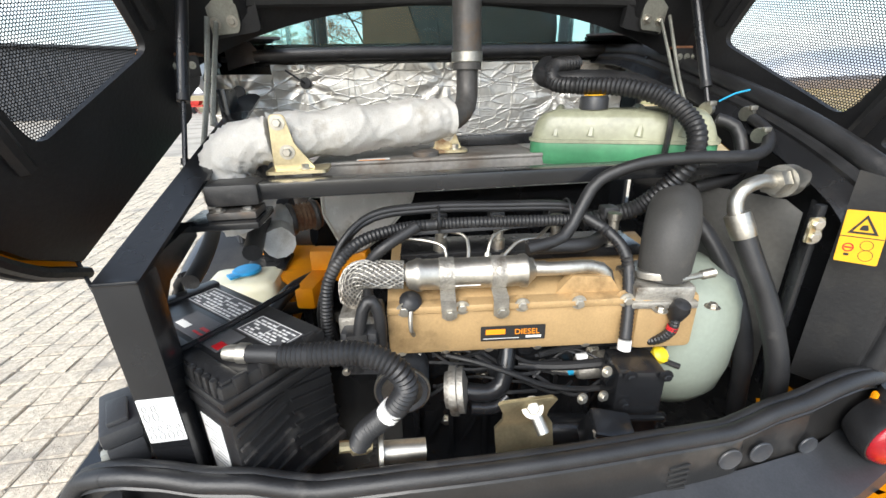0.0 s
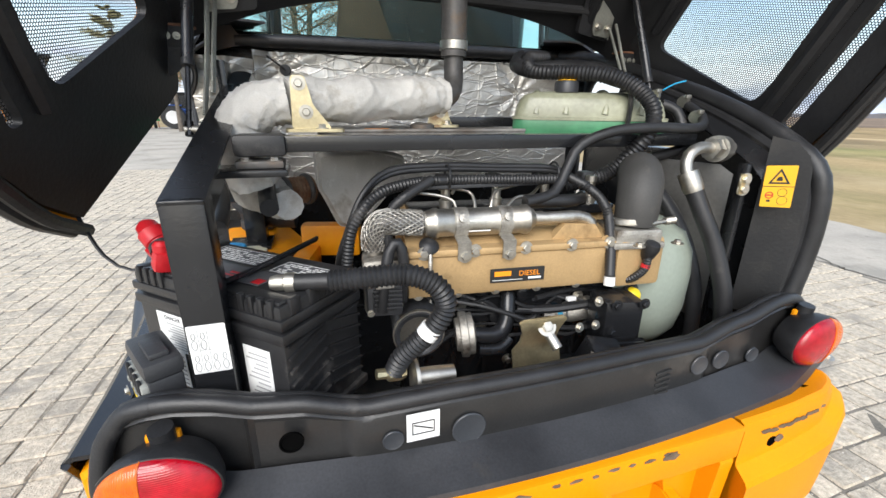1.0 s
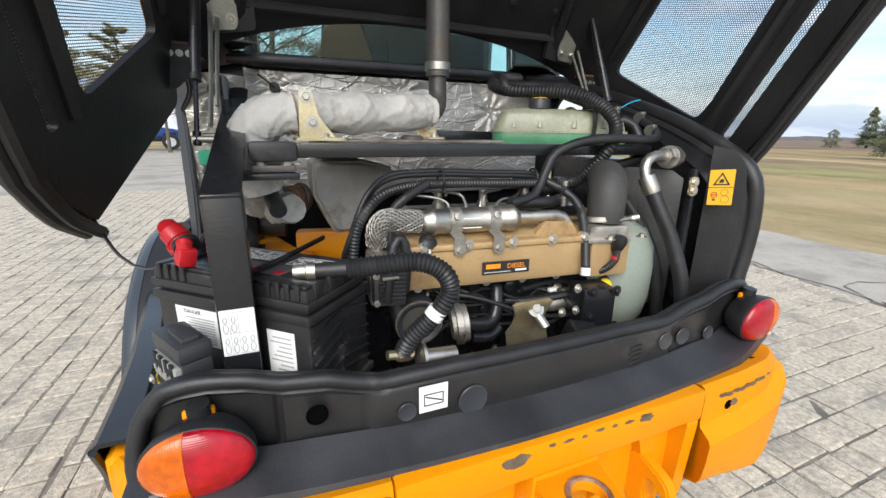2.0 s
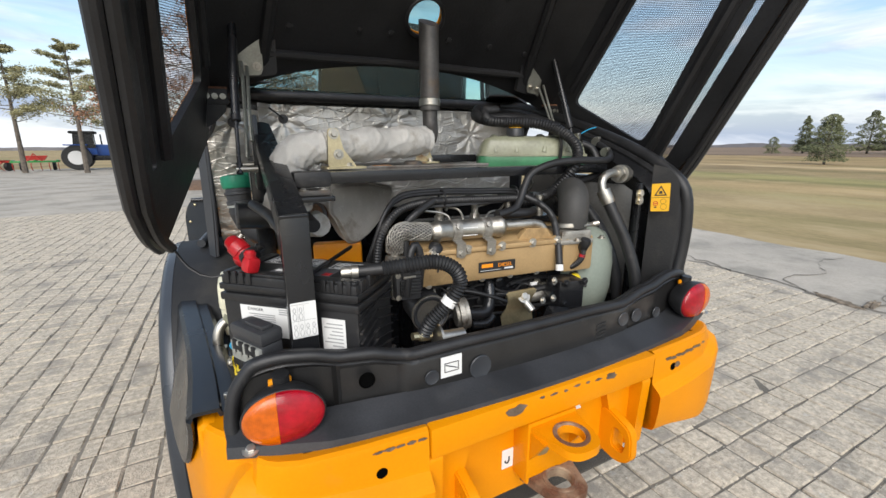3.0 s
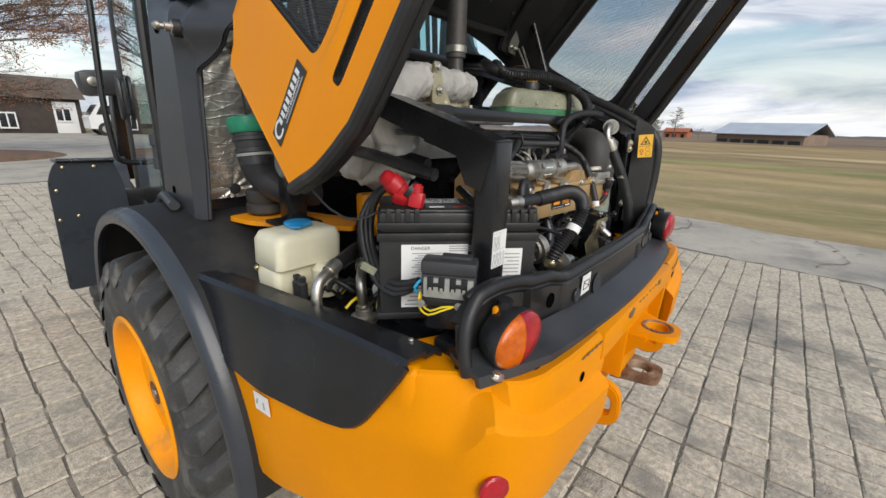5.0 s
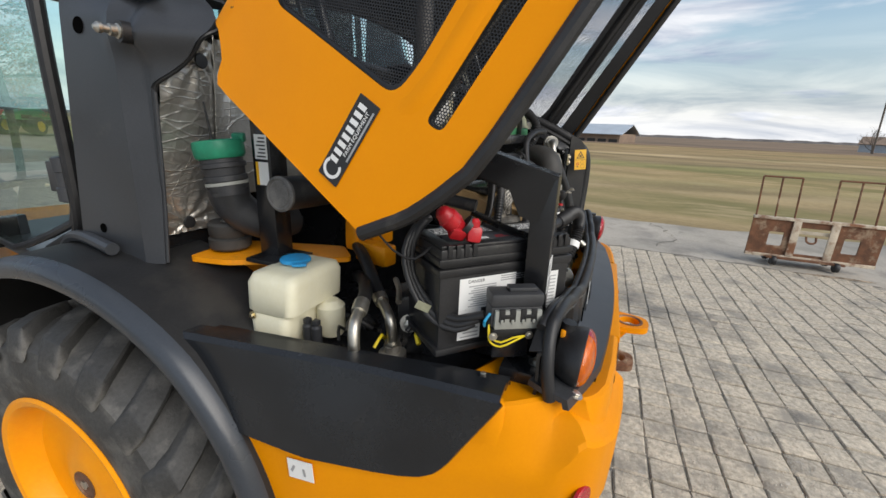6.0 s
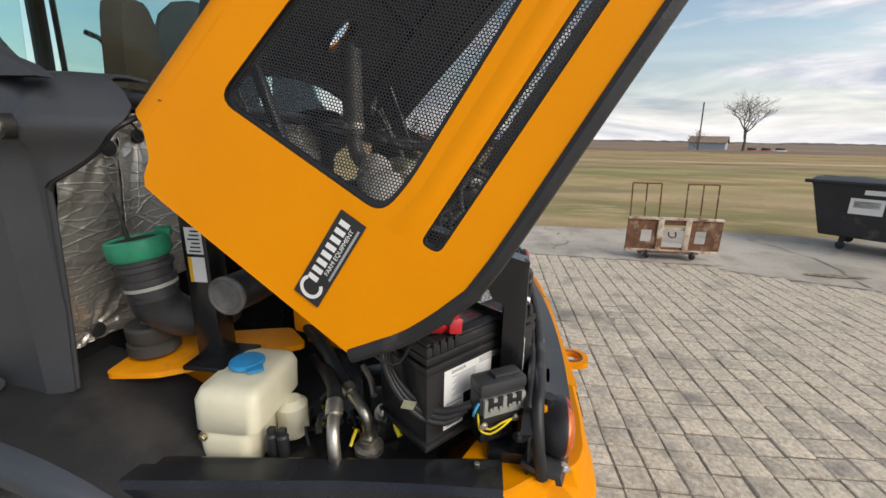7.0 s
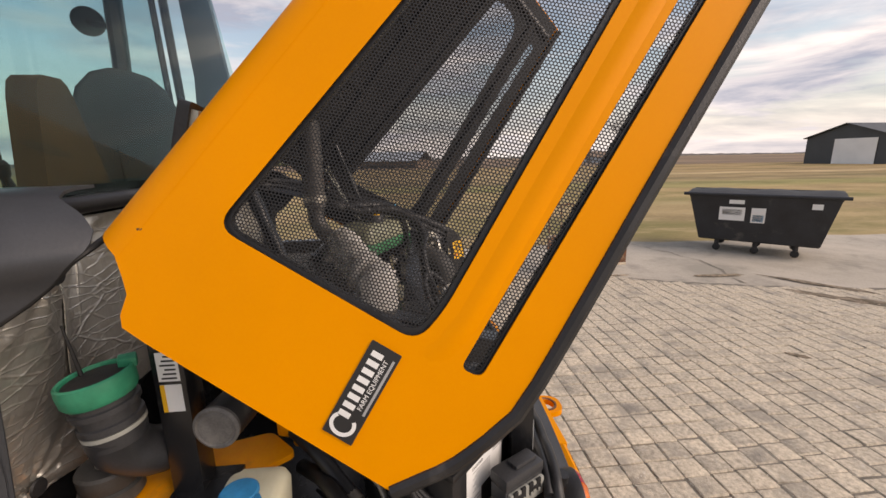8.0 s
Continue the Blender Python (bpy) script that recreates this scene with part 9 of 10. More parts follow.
    for z in ((1.345, 2.25) if s < 0 else (1.345,)):
        part("door_hinge", lathe([(0.010, -0.062), (0.019, -0.058), (0.019, -0.022), (0.015, -0.020), (0.015, 0.020), (0.019, 0.022), (0.019, 0.058), (0.010, 0.062)], side(1.448, z, -0.016), (0, 0, 1), 14), M_GRYP, door, "charcoal barrel hinge")
        part("hinge_leaf", obox(side(1.50, z, -0.006), (0.012, 0.09, 0.085), None, 0.004), M_GRYP, door)
    part("door_handle", tube([side(2.33 + 0.035 * math.sin(a), 1.545 + 0.095 * math.cos(a), -0.02) for a in [2 * math.pi * i / 20 for i in range(21)]], 0.011, 8, straight=True), M_BLKP, door, "oval black door handle loop")
    part("handle_plate", obox(side(2.33, 1.545, -0.004), (0.012, 0.05, 0.15), None, 0.005), M_BLKP, door)
    part("door_rubber", tube([side(1.415, 2.56, 0.0), side(1.412, 1.80, 0.0), side(1.420, 1.40, -0.004), side(1.425, 1.28, -0.004), side(1.465, 1.195, 0.0), side(1.62, 1.135, 0.01), side(1.80, 1.07, 0.02)], 0.017, 10), M_RUB, cab, "black rubber door seal")
    part("sill_rim", tube([side(1.20, 1.196, -0.028), side(1.34, 1.203, -0.028), side(1.43, 1.190, -0.026), side(1.50, 1.160, -0.02), side(1.58, 1.115, -0.01)], 0.016, 10), M_GRYP, cab, "charcoal rim where the cab meets the fender")
    part("pillar", tube([side(2.60, 1.0, 0.03), side(2.50, 1.35, 0.03), side(2.42, 1.9, 0.03), side(2.34, 2.6, 0.03)], 0.036, 10), M_GRYP, cab, "charcoal cab pillar")
    part("grab_rail", tube([(s * 0.590, 2.20, 1.242), (s * 0.635, 2.20, 1.246), (s * 0.668, 2.20, 1.262), (s * 0.677, 2.20, 1.31), (s * 0.683, 2.20, 1.53), (s * 0.664, 2.20, 1.873), (s * 0.645, 2.20, 2.10), (s * 0.56, 2.21, 2.14)], 0.013, 10), M_BLKS, cab, "black grab rail")
    part("sill", loft([[side(u, z, d_) for u in (1.40, 1.7, 2.0, 2.55)] for z, d_ in ((0.98, 0.02), (1.02, 0.02), (1.02, 0.08), (0.98, 0.08))]), M_GRYP, cab)
    if s < 0:
        la = thing("lift_arm", "black lift arm head in front of the cab", "lift arm", at=(-0.3, 3.6, 1.2))
        part("arm_head", obox((-0.36, 3.6, 1.675), (0.30, 0.16, 0.17), Euler((0, radians(-6), 0)).to_matrix(), 0.05), M_BLKP, la)
        part("arm_beam", obox((-0.28, 3.75, 1.33), (0.10, 0.12, 0.75), Euler((radians(20), 0, 0)).to_matrix(), 0.02), M_BLKS, la)
        part("arm_pin", lathe([(0.03, 0), (0.032, 0.01), (0.02, 0.014), (0.003, 0.015)], (-0.44, 3.515, 1.675), (0, -1, 0), 16), M_STEEL, la)
    else:
        part("door_post", tube([(s * 0.67, 1.67, 1.80), (s * 0.655, 1.62, 2.2), (s * 0.645, 1.60, 2.56)], 0.034, 10, flat=0.8), M_GRYP, cab, "charcoal door post")
rg = part("rear_glass", slab(rounded([(-0.69, 1.762), (0.69, 1.762), (0.66, 2.60), (-0.66, 2.60)], 0.06), [], lambda u, v, w: (u, 1.095 + 0.17 * (v - 1.795) + w, v), 0.005), M_GLASS, cab, "tinted rear cab window")
rg.visible_shadow = False
fg = part("front_glass", slab([(-0.49, 1.25), (0.49, 1.25), (0.46, 2.56), (-0.46, 2.56)], [], lambda u, v, w: (u, 2.58 - 0.16 * (v - 1.25) + w, v), 0.005), M_GLASS, cab, "tinted windscreen")
fg.visible_shadow = False
part("cab_roof", loft([[Vector((sx * (q + (0.05 if k_ in (1, 2) else 0.0)), y_, z_)) for sx, q, y_ in ((-1, 0.66, 1.20), (1, 0.66, 1.20), (1, 0.50, 2.52), (-1, 0.50, 2.52))] for k_, z_ in enumerate((2.57, 2.60, 2.69, 2.72))], closed=True, cap=True), M_GRYP, cab, "charcoal cab roof")
part("cab_floor", loft([[Vector(p) for p in ((-0.69, 1.23, z_), (0.69, 1.23, z_), (0.66, 1.45, z_), (0.48, 2.60, z_), (-0.48, 2.60, z_), (-0.66, 1.45, z_))] for z_ in (0.985, 1.018)], closed=True, cap=True), M_GRYP, cab)
part("cab_back", box(-0.69, 0.69, 1.195, 1.225, 1.02, 1.738, 0.004), M_GRYP, cab)
# Console, steering wheel and headliner are invented, to make the cab glass look darker.
con = thing("cab_console", "black console and lever added to darken the view into the cab", "console", at=(0.5, 1.8, 1.02))
part("console_body", box(0.36, 0.55, 1.32, 2.1, 1.02, 1.60, 0.04), M_SEAT, con)
part("control_lever", tube([(0.50, 2.0, 1.58), (0.50, 2.02, 1.72), (0.48, 2.03, 1.80)], 0.016, 10), M_BLKP, con)
part("lever_knob", lathe([(0.01, -0.04), (0.024, -0.02), (0.026, 0.02), (0.012, 0.04)], (0.48, 2.03, 1.82), (0, 0, 1), 14), M_BLKP, con)
stw = thing("steering_column", "black steering wheel and column added to darken the view into the cab", "steering wheel", at=(0.05, 2.3, 1.02))
part("column", tube([(0.05, 2.5, 1.02), (0.05, 2.35, 1.5), (0.05, 2.25, 1.68)], 0.06, 12), M_SEAT, stw)
part("wheel_rim", tube([Vector((0.05, 2.22, 1.72)) + Vector((0.18 * math.cos(a), 0.16 * math.sin(a), 0.08 * math.sin(a))) for a in [2 * math.pi * i / 28 for i in range(29)]], 0.014, 8, straight=True), M_BLKP, stw)
part("wheel_spoke", tube([(-0.12, 2.22, 1.72), (0.05, 2.22, 1.705), (0.22, 2.22, 1.72)], 0.012, 8), M_BLKP, stw)
part("headliner", box(-0.48, 0.48, 1.26, 2.40, 2.53, 2.565, 0.01), M_SEAT, cab, "dark headliner added to darken the view into the cab")
mg = thing("front_mudguard", "black riveted mudguard plate behind the front wheel", "mudguard", at=(-0.85, 2.3, 0.6))
part("guard_plate", slab(rounded([(-0.935, 0.62), (-0.66, 0.62), (-0.636, 0.95), (-0.643, 1.13), (-0.675, 1.25), (-0.885, 1.255), (-0.925, 1.17)], [0.02, 0.02, 0.02, 0.02, 0.01, 0.03, 0.06]), [], lambda u, v, w: (u, 2.29 + 0.10 * (1.25 - v) + w, v), 0.014), M_FEND, mg)
part("guard_top", box(-0.885, -0.67, 2.29, 2.40, 1.243, 1.258, 0.005), M_FEND, mg)
part("guard_edge", tube([(-0.88, 2.286, 1.256), (-0.67, 2.286, 1.252)], 0.010, 8, straight=True), M_BLKS, mg)
part("guard_bracket", box(-0.64, -0.45, 2.32, 2.36, 0.98, 1.10, 0.004), M_BLKS, mg)
for x_, z_ in ((-0.863, 1.225), (-0.75, 1.225), (-0.901, 1.12), (-0.841, 0.993), (-0.717, 0.993), (-0.911, 0.98)):
    part("rivet", lathe([(0.008, 0), (0.007, 0.003), (0.002, 0.005)], (x_, 2.289 + 0.10 * (1.25 - z_), z_), (0, -1, 0), 10), M_ZINC, mg, "bright rivet head")
# seat
seat = thing("operator_seat", "dark green-grey operator seat with a rounded back", "seat", at=(0.02, 1.7, 1.02))
part("seat_base", box(-0.05, 0.42, 1.42, 1.9, 1.02, 1.42, 0.05), M_SEAT, seat)
part("seat_cushion", box(-0.07, 0.45, 1.40, 1.92, 1.42, 1.54, 0.05), M_SEAT, seat)


def seat_back(z, wd, th):
    return [Vector((0.20 + wd * math.copysign(abs(math.cos(a)) ** 0.75, math.cos(a)), 1.345 - 0.04 * (z - 1.5) + th * math.sin(a), z)) for a in [2 * math.pi * i / 28 for i in range(28)]]


part("backrest", loft([seat_back(*q) for q in ((1.42, 0.25, 0.04), (1.6, 0.28, 0.05), (1.85, 0.29, 0.055), (1.96, 0.275, 0.055), (2.05, 0.235, 0.05), (2.10, 0.175, 0.04), (2.125, 0.10, 0.03), (2.132, 0.03, 0.01))], closed=True, cap=True), M_SEAT, seat, angle=60)
part("back_seam", tube([(0.02 + 0.01 * math.sin(k), 1.275 + 0.004 * k, 1.62 + 0.09 * k) for k in range(5)] + [(0.10, 1.30, 2.06), (0.2, 1.305, 2.09)], 0.005, 6), M_SEAT, seat)
M_TAN = mat("brown_leatherette", (0.05, 0.03, 0.017), 0.7, var=0.2, scale=12, bump=0.2, bscale=200)
mesh_ob("cab_side_pad", loft([[Vector((x, y, z)) for x, y in ((x0, 1.29), (x1, 1.29), (x1 + 0.01, 1.36), (x0, 1.36))] for z, x0, x1 in ((1.5, -0.262, 0.03), (1.70, -0.25, 0.0), (1.82, -0.238, -0.04), (1.94, -0.225, -0.085), (2.0, -0.217, -0.102), (2.035, -0.207, -0.118), (2.05, -0.19, -0.135))], closed=True, cap=True), M_TAN, "brown padded cab side trim", "pad", angle=60)
mir = thing("interior_mirror", "round black mirror on a short arm in the cab", "mirror", at=(0.66, 1.70, 2.41))
mir_face = part("mirror_head", lathe([(0.054, 0), (0.058, 0.006), (0.052, 0.018), (0.018, 0.026), (0.003, 0.026)], (0.66, 1.72, 2.42), (0.75, 0.6, 0), 24), M_BLKP, mir)
part("mirror_arm", tube([(0.665, 1.73, 2.42), (0.66, 1.66, 2.40), (0.65, 1.61, 2.40)], 0.012, 8), M_BLKP, mir)

# ---------------------------------------------------------------- yard things
# pallet carriage
cr = thing("fork_carriage", "rusty steel fork carriage with thin guard bars", "fork carriage", at=(4.85, -2.45, 0.1))


def crp(u, v, w):
    """On the carriage's face: u along it, v up, w behind."""
    return Vector((4.85 + 0.0 * u + w, -2.44 - u, v))


face = slab([(-0.66, 0.10), (0.66, 0.10), (0.66, 0.57), (-0.66, 0.60)], [rounded([(-0.46, 0.24), (-0.30, 0.24), (-0.30, 0.42), (-0.46, 0.42)], 0.02), rounded([(-0.20, 0.16), (0.16, 0.16), (0.16, 0.50), (-0.20, 0.50)], 0.02), rounded([(0.30, 0.23), (0.46, 0.23), (0.46, 0.42), (0.30, 0.42)], 0.02)], crp, 0.025)
part("carriage_plate", face, M_RUST, cr, "rust-stained cream steel plate")
M_CREAM = mat("chipped_cream_paint", (0.55, 0.47, 0.36), 0.75, var=0.2, scale=6, bump=0.2, dirt=(0.22, 0.10, 0.05), dirt_at=0.52, dirt_scale=4)
part("top_bar", box(4.83, 4.90, -3.10, -1.78, 0.575, 0.61, 0.006), M_CREAM, cr)
part("low_bar", box(4.83, 4.90, -3.10, -1.78, 0.09, 0.13, 0.006), M_CREAM, cr)
for y in (-2.24, -2.62):
    part("upright_bar", box(4.825, 4.85, y - 0.04, y + 0.04, 0.13, 0.58, 0.005), M_CREAM, cr)
part("cross_link", box(4.86, 4.885, -2.62, -2.24, 0.42, 0.46, 0.004), M_CREAM, cr)
part("hook", tube([(4.84, -2.36, 0.40), (4.82, -2.37, 0.34), (4.82, -2.42, 0.32), (4.82, -2.46, 0.34), (4.84, -2.46, 0.40)], 0.012, 8), M_RUST, cr)
for y0, y1 in ((-1.80, -2.20), (-2.56, -2.98)):
    for k in range(3):
        y = y0 + (y1 - y0) * k / 2
        part("guard_bar", tube([(4.86, y, 0.60), (4.875, y + 0.02, 1.10)], 0.011, 8, straight=True), M_RUST, cr)
    part("guard_bar", tube([(4.875, y0 + 0.02, 1.10), (4.875, y1 + 0.02, 1.10)], 0.011, 8, straight=True), M_RUST, cr)
for y in (-2.08, -2.72):
    for dx in (0.0, 0.28):
        part("wheel", lathe([(0.055, -0.025), (0.06, -0.015), (0.06, 0.015), (0.055, 0.025)], (4.80 + dx, y, 0.06), (0, 1, 0), 16), M_RUB, cr)
part("base_frame", box(4.78, 5.10, -2.80, -2.0, 0.085, 0.11, 0.005), M_RUST, cr)

# dumpster on castors
dp = thing("dumpster", "black steel rolling dumpster with white labels", "dumpster", at=(5.8, -6.3, 0))
dc = Vector((5.85, -6.25, 0)); du = Vector((-0.70, -0.714, 0)).normalized(); dw = Vector((0.714, -0.70, 0)).normalized()


def dpt(u, v, z):
    return dc + du * u * 1.15 + dw * v * 1.1 + Vector((0, 0, z * 1.04))


rows_ = []
for z, a, b_, v0, v1 in ((0.22, -0.74, 0.77, -0.46, 0.48), (0.24, -0.76, 0.79, -0.48, 0.50), (1.0, -0.93, 0.93, -0.58, 0.60), (1.06, -0.96, 0.96, -0.60, 0.62)):
    rows_.append([dpt(a, v0, z), dpt(b_, v0, z), dpt(b_, v1, z), dpt(a, v1, z)])
part("bin", loft(rows_, closed=True, cap=True), M_DUMP, dp, "black welded steel bin")
for v in (-0.61, 0.62):
    part("rim", tube([dpt(-1.02, v, 1.06), dpt(1.02, v, 1.06)], 0.03, 8, straight=True), M_DUMP, dp)
part("lid", loft([[dpt(u, v, 1.07 + 0.05 * math.sin((v + 0.6) * 2.6) + 0.015 * math.sin(u * 9)) for u in [-0.98 + 1.96 * i / 16 for i in range(17)]] for v in (-0.62, -0.3, 0.0, 0.3, 0.62)]), M_BLKM, dp, "sagging black plastic lid")
for u in (-0.50, 0.02, 0.52):
    for v in (-0.36, 0.36):
        part("castor_fork", obox(dpt(u, v, 0.17), (0.06, 0.06, 0.10), None, 0.008), M_DUMP, dp)
        part("castor_wheel", lathe([(0.05, -0.02), (0.065, -0.016), (0.065, 0.016), (0.05, 0.02)], dpt(u, v, 0.067), dw, 16), M_RUB, dp)


def dlabel(u0, u1, z0, z1, mt, name, lab=""):
    def pl(u, z, w):
        v = -0.48 - 0.10 * (z - 0.24) / 0.76
        return dpt(u, v - 0.004 - w, z)
    return part(name, slab([(u0, z0), (u1, z0), (u1, z1), (u0, z1)], [], pl, 0.003), mt, dp, lab)


dlabel(-0.50, -0.16, 0.60, 0.84, M_WHITE, "maker_label", "white sticker with grey bars")
dlabel(-0.46, -0.20, 0.70, 0.80, M_GREYINK, "maker_bar")
dlabel(-0.08, 0.10, 0.58, 0.84, M_WHITE, "notice_label", "pale blue and white notice")
dlabel(-0.06, 0.08, 0.60, 0.72, M_BWIRE, "notice_bar")
dlabel(-0.38, -0.18, 0.90, 0.97, M_WHITE, "small_label")
dlabel(0.62, 0.74, 0.86, 0.95, M_WHITE, "small_label")


def rect_house(name, label, x0, y0, x1, y1, depth, h, wall, base=-0.7):
    """A long low building: front from (x0, y0) to (x1, y1)."""
    b = thing(name, label, "building", at=(x0, y0, base))
    a, c = Vector((x0, y0, 0)), Vector((x1, y1, 0))
    u = (c - a).normalized(); n = Vector((u.y, -u.x, 0))
    if n.dot(a) < 0:
        n = -n
    L = (c - a).length

    def P(s_, d_, z_):
        return a + u * s_ + n * d_ + Vector((0, 0, base + z_))
    w_ = bmesh.new()
    emit(w_, [P(0, 0, 0), P(L, 0, 0), P(L, depth, 0), P(0, depth, 0), P(0, 0, h), P(L, 0, h), P(L, depth, h), P(0, depth, h)], [(0, 1, 5, 4), (1, 2, 6, 5), (2, 3, 7, 6), (3, 0, 4, 7)])
    part("wall", w_, wall, b)
    return b, P, L


shed, SP, SL = rect_house("long_shed", "long low shed with pale metal roof and bays painted black", 88.1, 10.4, 83.7, -1.6, 9, 3.2, M_SHEDW, -1.6)
rb_ = bmesh.new(); emit(rb_, [SP(-0.6, -0.8, 3.1), SP(SL + 0.6, -0.8, 3.1), SP(SL + 0.6, 5, 5.0), SP(-0.6, 5, 5.0), SP(SL + 0.6, 10, 3.1), SP(-0.6, 10, 3.1)], [(0, 1, 2, 3), (3, 2, 4, 5)])
part("roof", shell(rb_, 0.12), M_SHEDR, shed)
# Black sheets on the closed wall paint the shade of open bays.
for i in range(6):
    part("bay_shade_panel", slab([(0.3 + i * 2.1, 0.2), (1.9 + i * 2.1, 0.2), (1.9 + i * 2.1, 2.2), (0.3 + i * 2.1, 2.2)], [], lambda u, v, w: SP(u, -0.02 - w, v), 0.02), M_INK_SHADE, shed)
barn, BP, BL = rect_house("steel_barn", "dark steel gabled barn with a white door", 64.7, -67.8, 53.0, -68.8, 16, 5.0, M_BARN, -0.75)
for d_ in (0, 16):
    gb = bmesh.new(); emit(gb, [BP(0, d_, 5.0), BP(BL, d_, 5.0), BP(BL / 2, d_, 6.9)], [(0, 1, 2)])
    part("gable", gb, M_BARN, barn)
rb_ = bmesh.new(); emit(rb_, [BP(-0.4, -0.4, 4.9), BP(BL / 2, -0.4, 7.0), BP(BL + 0.4, -0.4, 4.9), BP(-0.4, 16.4, 4.9), BP(BL / 2, 16.4, 7.0), BP(BL + 0.4, 16.4, 4.9)], [(0, 1, 4, 3), (1, 2, 5, 4)])
part("roof", shell(rb_, 0.12), M_BARN, barn)
part("door", slab([(4.4, 0.05), (10.2, 0.05), (10.2, 4.6), (4.4, 4.6)], [], lambda u, v, w: BP(u, -0.05 - w, v), 0.05), M_BARNW, barn, "white rolling barn door")
house, HP, HL = rect_house("small_shed", "small pale blue outbuilding far off", 108.5, -47.0, 104.5, -53.5, 6, 2.6, mat("pale_blue_siding", (0.34, 0.39, 0.44), 0.6, var=0.1, bump=0), -0.9)
rb_ = bmesh.new(); emit(rb_, [HP(-0.3, -0.3, 2.5), HP(HL + 0.3, -0.3, 2.5), HP(HL + 0.3, 3, 4.0), HP(-0.3, 3, 4.0), HP(HL + 0.3, 6.3, 2.5), HP(-0.3, 6.3, 2.5)], [(0, 1, 2, 3), (3, 2, 4, 5)])
part("roof", shell(rb_, 0.1), M_SHEDW, house)
for k, (yy, mt) in enumerate(((-57.0, M_TRR), (-60.0, M_TRR), (-63.0, M_BARNW))):
    c = thing("parked_car", "small parked car beside the far outbuilding", "car", "far cars", at=(102, yy, -0.7))
    part("body", box(101.0, 103.0, yy - 2.1, yy + 0.1, -0.55, 0.15, 0.2), mt, c)
    part("cabin", box(101.2, 102.8, yy - 1.6, yy - 0.4, 0.15, 0.65, 0.2), M_BARN, c)
    for q in (-1.7, -0.3):
        part("wheel", lathe([(0.3, -0.1), (0.3, 0.1)], (101.0, yy + q, -0.5), (1, 0, 0), 12), M_RUB, c)
mesh_ob("utility_pole", tube([(92, -42, -0.7), (92, -41.6, 9.5)], 0.14, 6, straight=True), M_BARK, "wooden utility pole far off", "pole")

# trees on the right and left
for i, (x, y, hh, rr, dm) in enumerate(((44.0, 16.3, 4.1, 1.75, 0.7), (100.7, 41.6, 7.2, 2.3, 0.15), (89.7, 41.7, 3.2, 1.6, 0.6), (98.0, 37.0, 6.4, 3.2, 0.5), (103.8, 33.1, 7.7, 3.4, 0.35), (106.6, 30.8, 8.3, 3.3, 0.3), (103.7, 26.4, 6.4, 3.9, 0.9), (108.0, 28.4, 5.6, 2.6, 0.8), (112.0, 46.0, 3.4, 3.0, 0.9))):
    conifer((x, y, -0.05), hh, rr, 20 + i, dm)
pine((121.7, 23.8, -0.05), 7.6, 3.6, 71, 0.30, M_PINE, "dark windswept pine beside the brick building", 1300)
bare_tree((113.0, 25.6, -0.05), 6.0, 18, spread=0.6, label="small grey bare tree among the conifers")
bare_tree((127.6, 19.2, -0.05), 3.6, 19, spread=0.8, depth=5, label="low round bare tree far off")
for i, (x, y, hh, rr, nn) in enumerate(((-9.6, 35.2, 8.4, 3.6, 4200), (-7.5, 35.7, 6.8, 3.1, 2900), (-13.5, 37.5, 8.6, 3.4, 3400))):
    pine((x, y, -0.05), hh, rr, 40 + i, 0.40, M_PINEN, "olive pine with a bare lower trunk and open crown", nn)
oak((-0.9, 20.6, -0.05), 12.0, 7)
for i, (x, y, hh) in enumerate(((-24.0, 9.0, 9.5), (-27.0, 15.0, 11.0), (-23.0, 3.5, 8.5))):
    bare_tree((x, y, -0.05), hh, 60 + i, leaves=3, spread=0.7, depth=4, label="bare tree with a few brown leaves beside the yard")
bare_tree((95.2, -52.4, -0.9), 16.5, 12, spread=0.95, depth=5, label="tall bare tree beside the far outbuilding")
bare_tree((98.0, -44.5, -0.9), 6.5, 15, spread=0.6)
barn2 = thing("low_brick_building", "low orange brick building beyond the conifers", "building", at=(128, 24, -1.2))
part("wall", box(126, 132, 21.5, 27.2, -1.2, 1.5), mat("orange_brick_wall", (0.42, 0.14, 0.06), 0.9, var=0.2, scale=2, bump=0.3, bscale=8), barn2)
part("roof", loft([[Vector((x, y, z)) for x, z in ((125.6, 1.45), (129, 2.5), (132.4, 1.45))] for y in (21.2, 27.5)]), mat("faded_orange_roof", (0.36, 0.12, 0.06), 0.9, var=0.2, scale=1.5, bump=0.2, bscale=5), barn2)
for y_ in (22.6, 24.6, 26.2):
    part("window", box(125.94, 126.02, y_ - 0.4, y_ + 0.4, -0.1, 0.9), M_BLKS, barn2)
shop = thing("machine_shop", "dark grey ribbed metal machine shop across the yard", "building", at=(-34, 39, 0))
SR = Euler((0, 0, radians(27))).to_matrix()
M_SHOP = mat("dark_grey_metal_siding", (0.075, 0.078, 0.085), 0.55, 0.2, var=0.15, scale=1.2, bump=0.1, bscale=30)
SC = Vector((-35.6, 39.8, 2.6))
part("wall", obox(SC, (30, 12, 5.2), SR), M_SHOP, shop)
part("roof", obox(SC + Vector((0, 0, 2.75)), (30.8, 12.8, 0.22), SR, 0.04), M_BARN, shop, "pale metal roof edge")
for i in range(49):
    part("siding_rib", obox(SC + SR @ Vector((-14.7 + 0.6125 * i, -6.03, 0)), (0.07, 0.06, 5.1), SR), M_SHOP, shop)
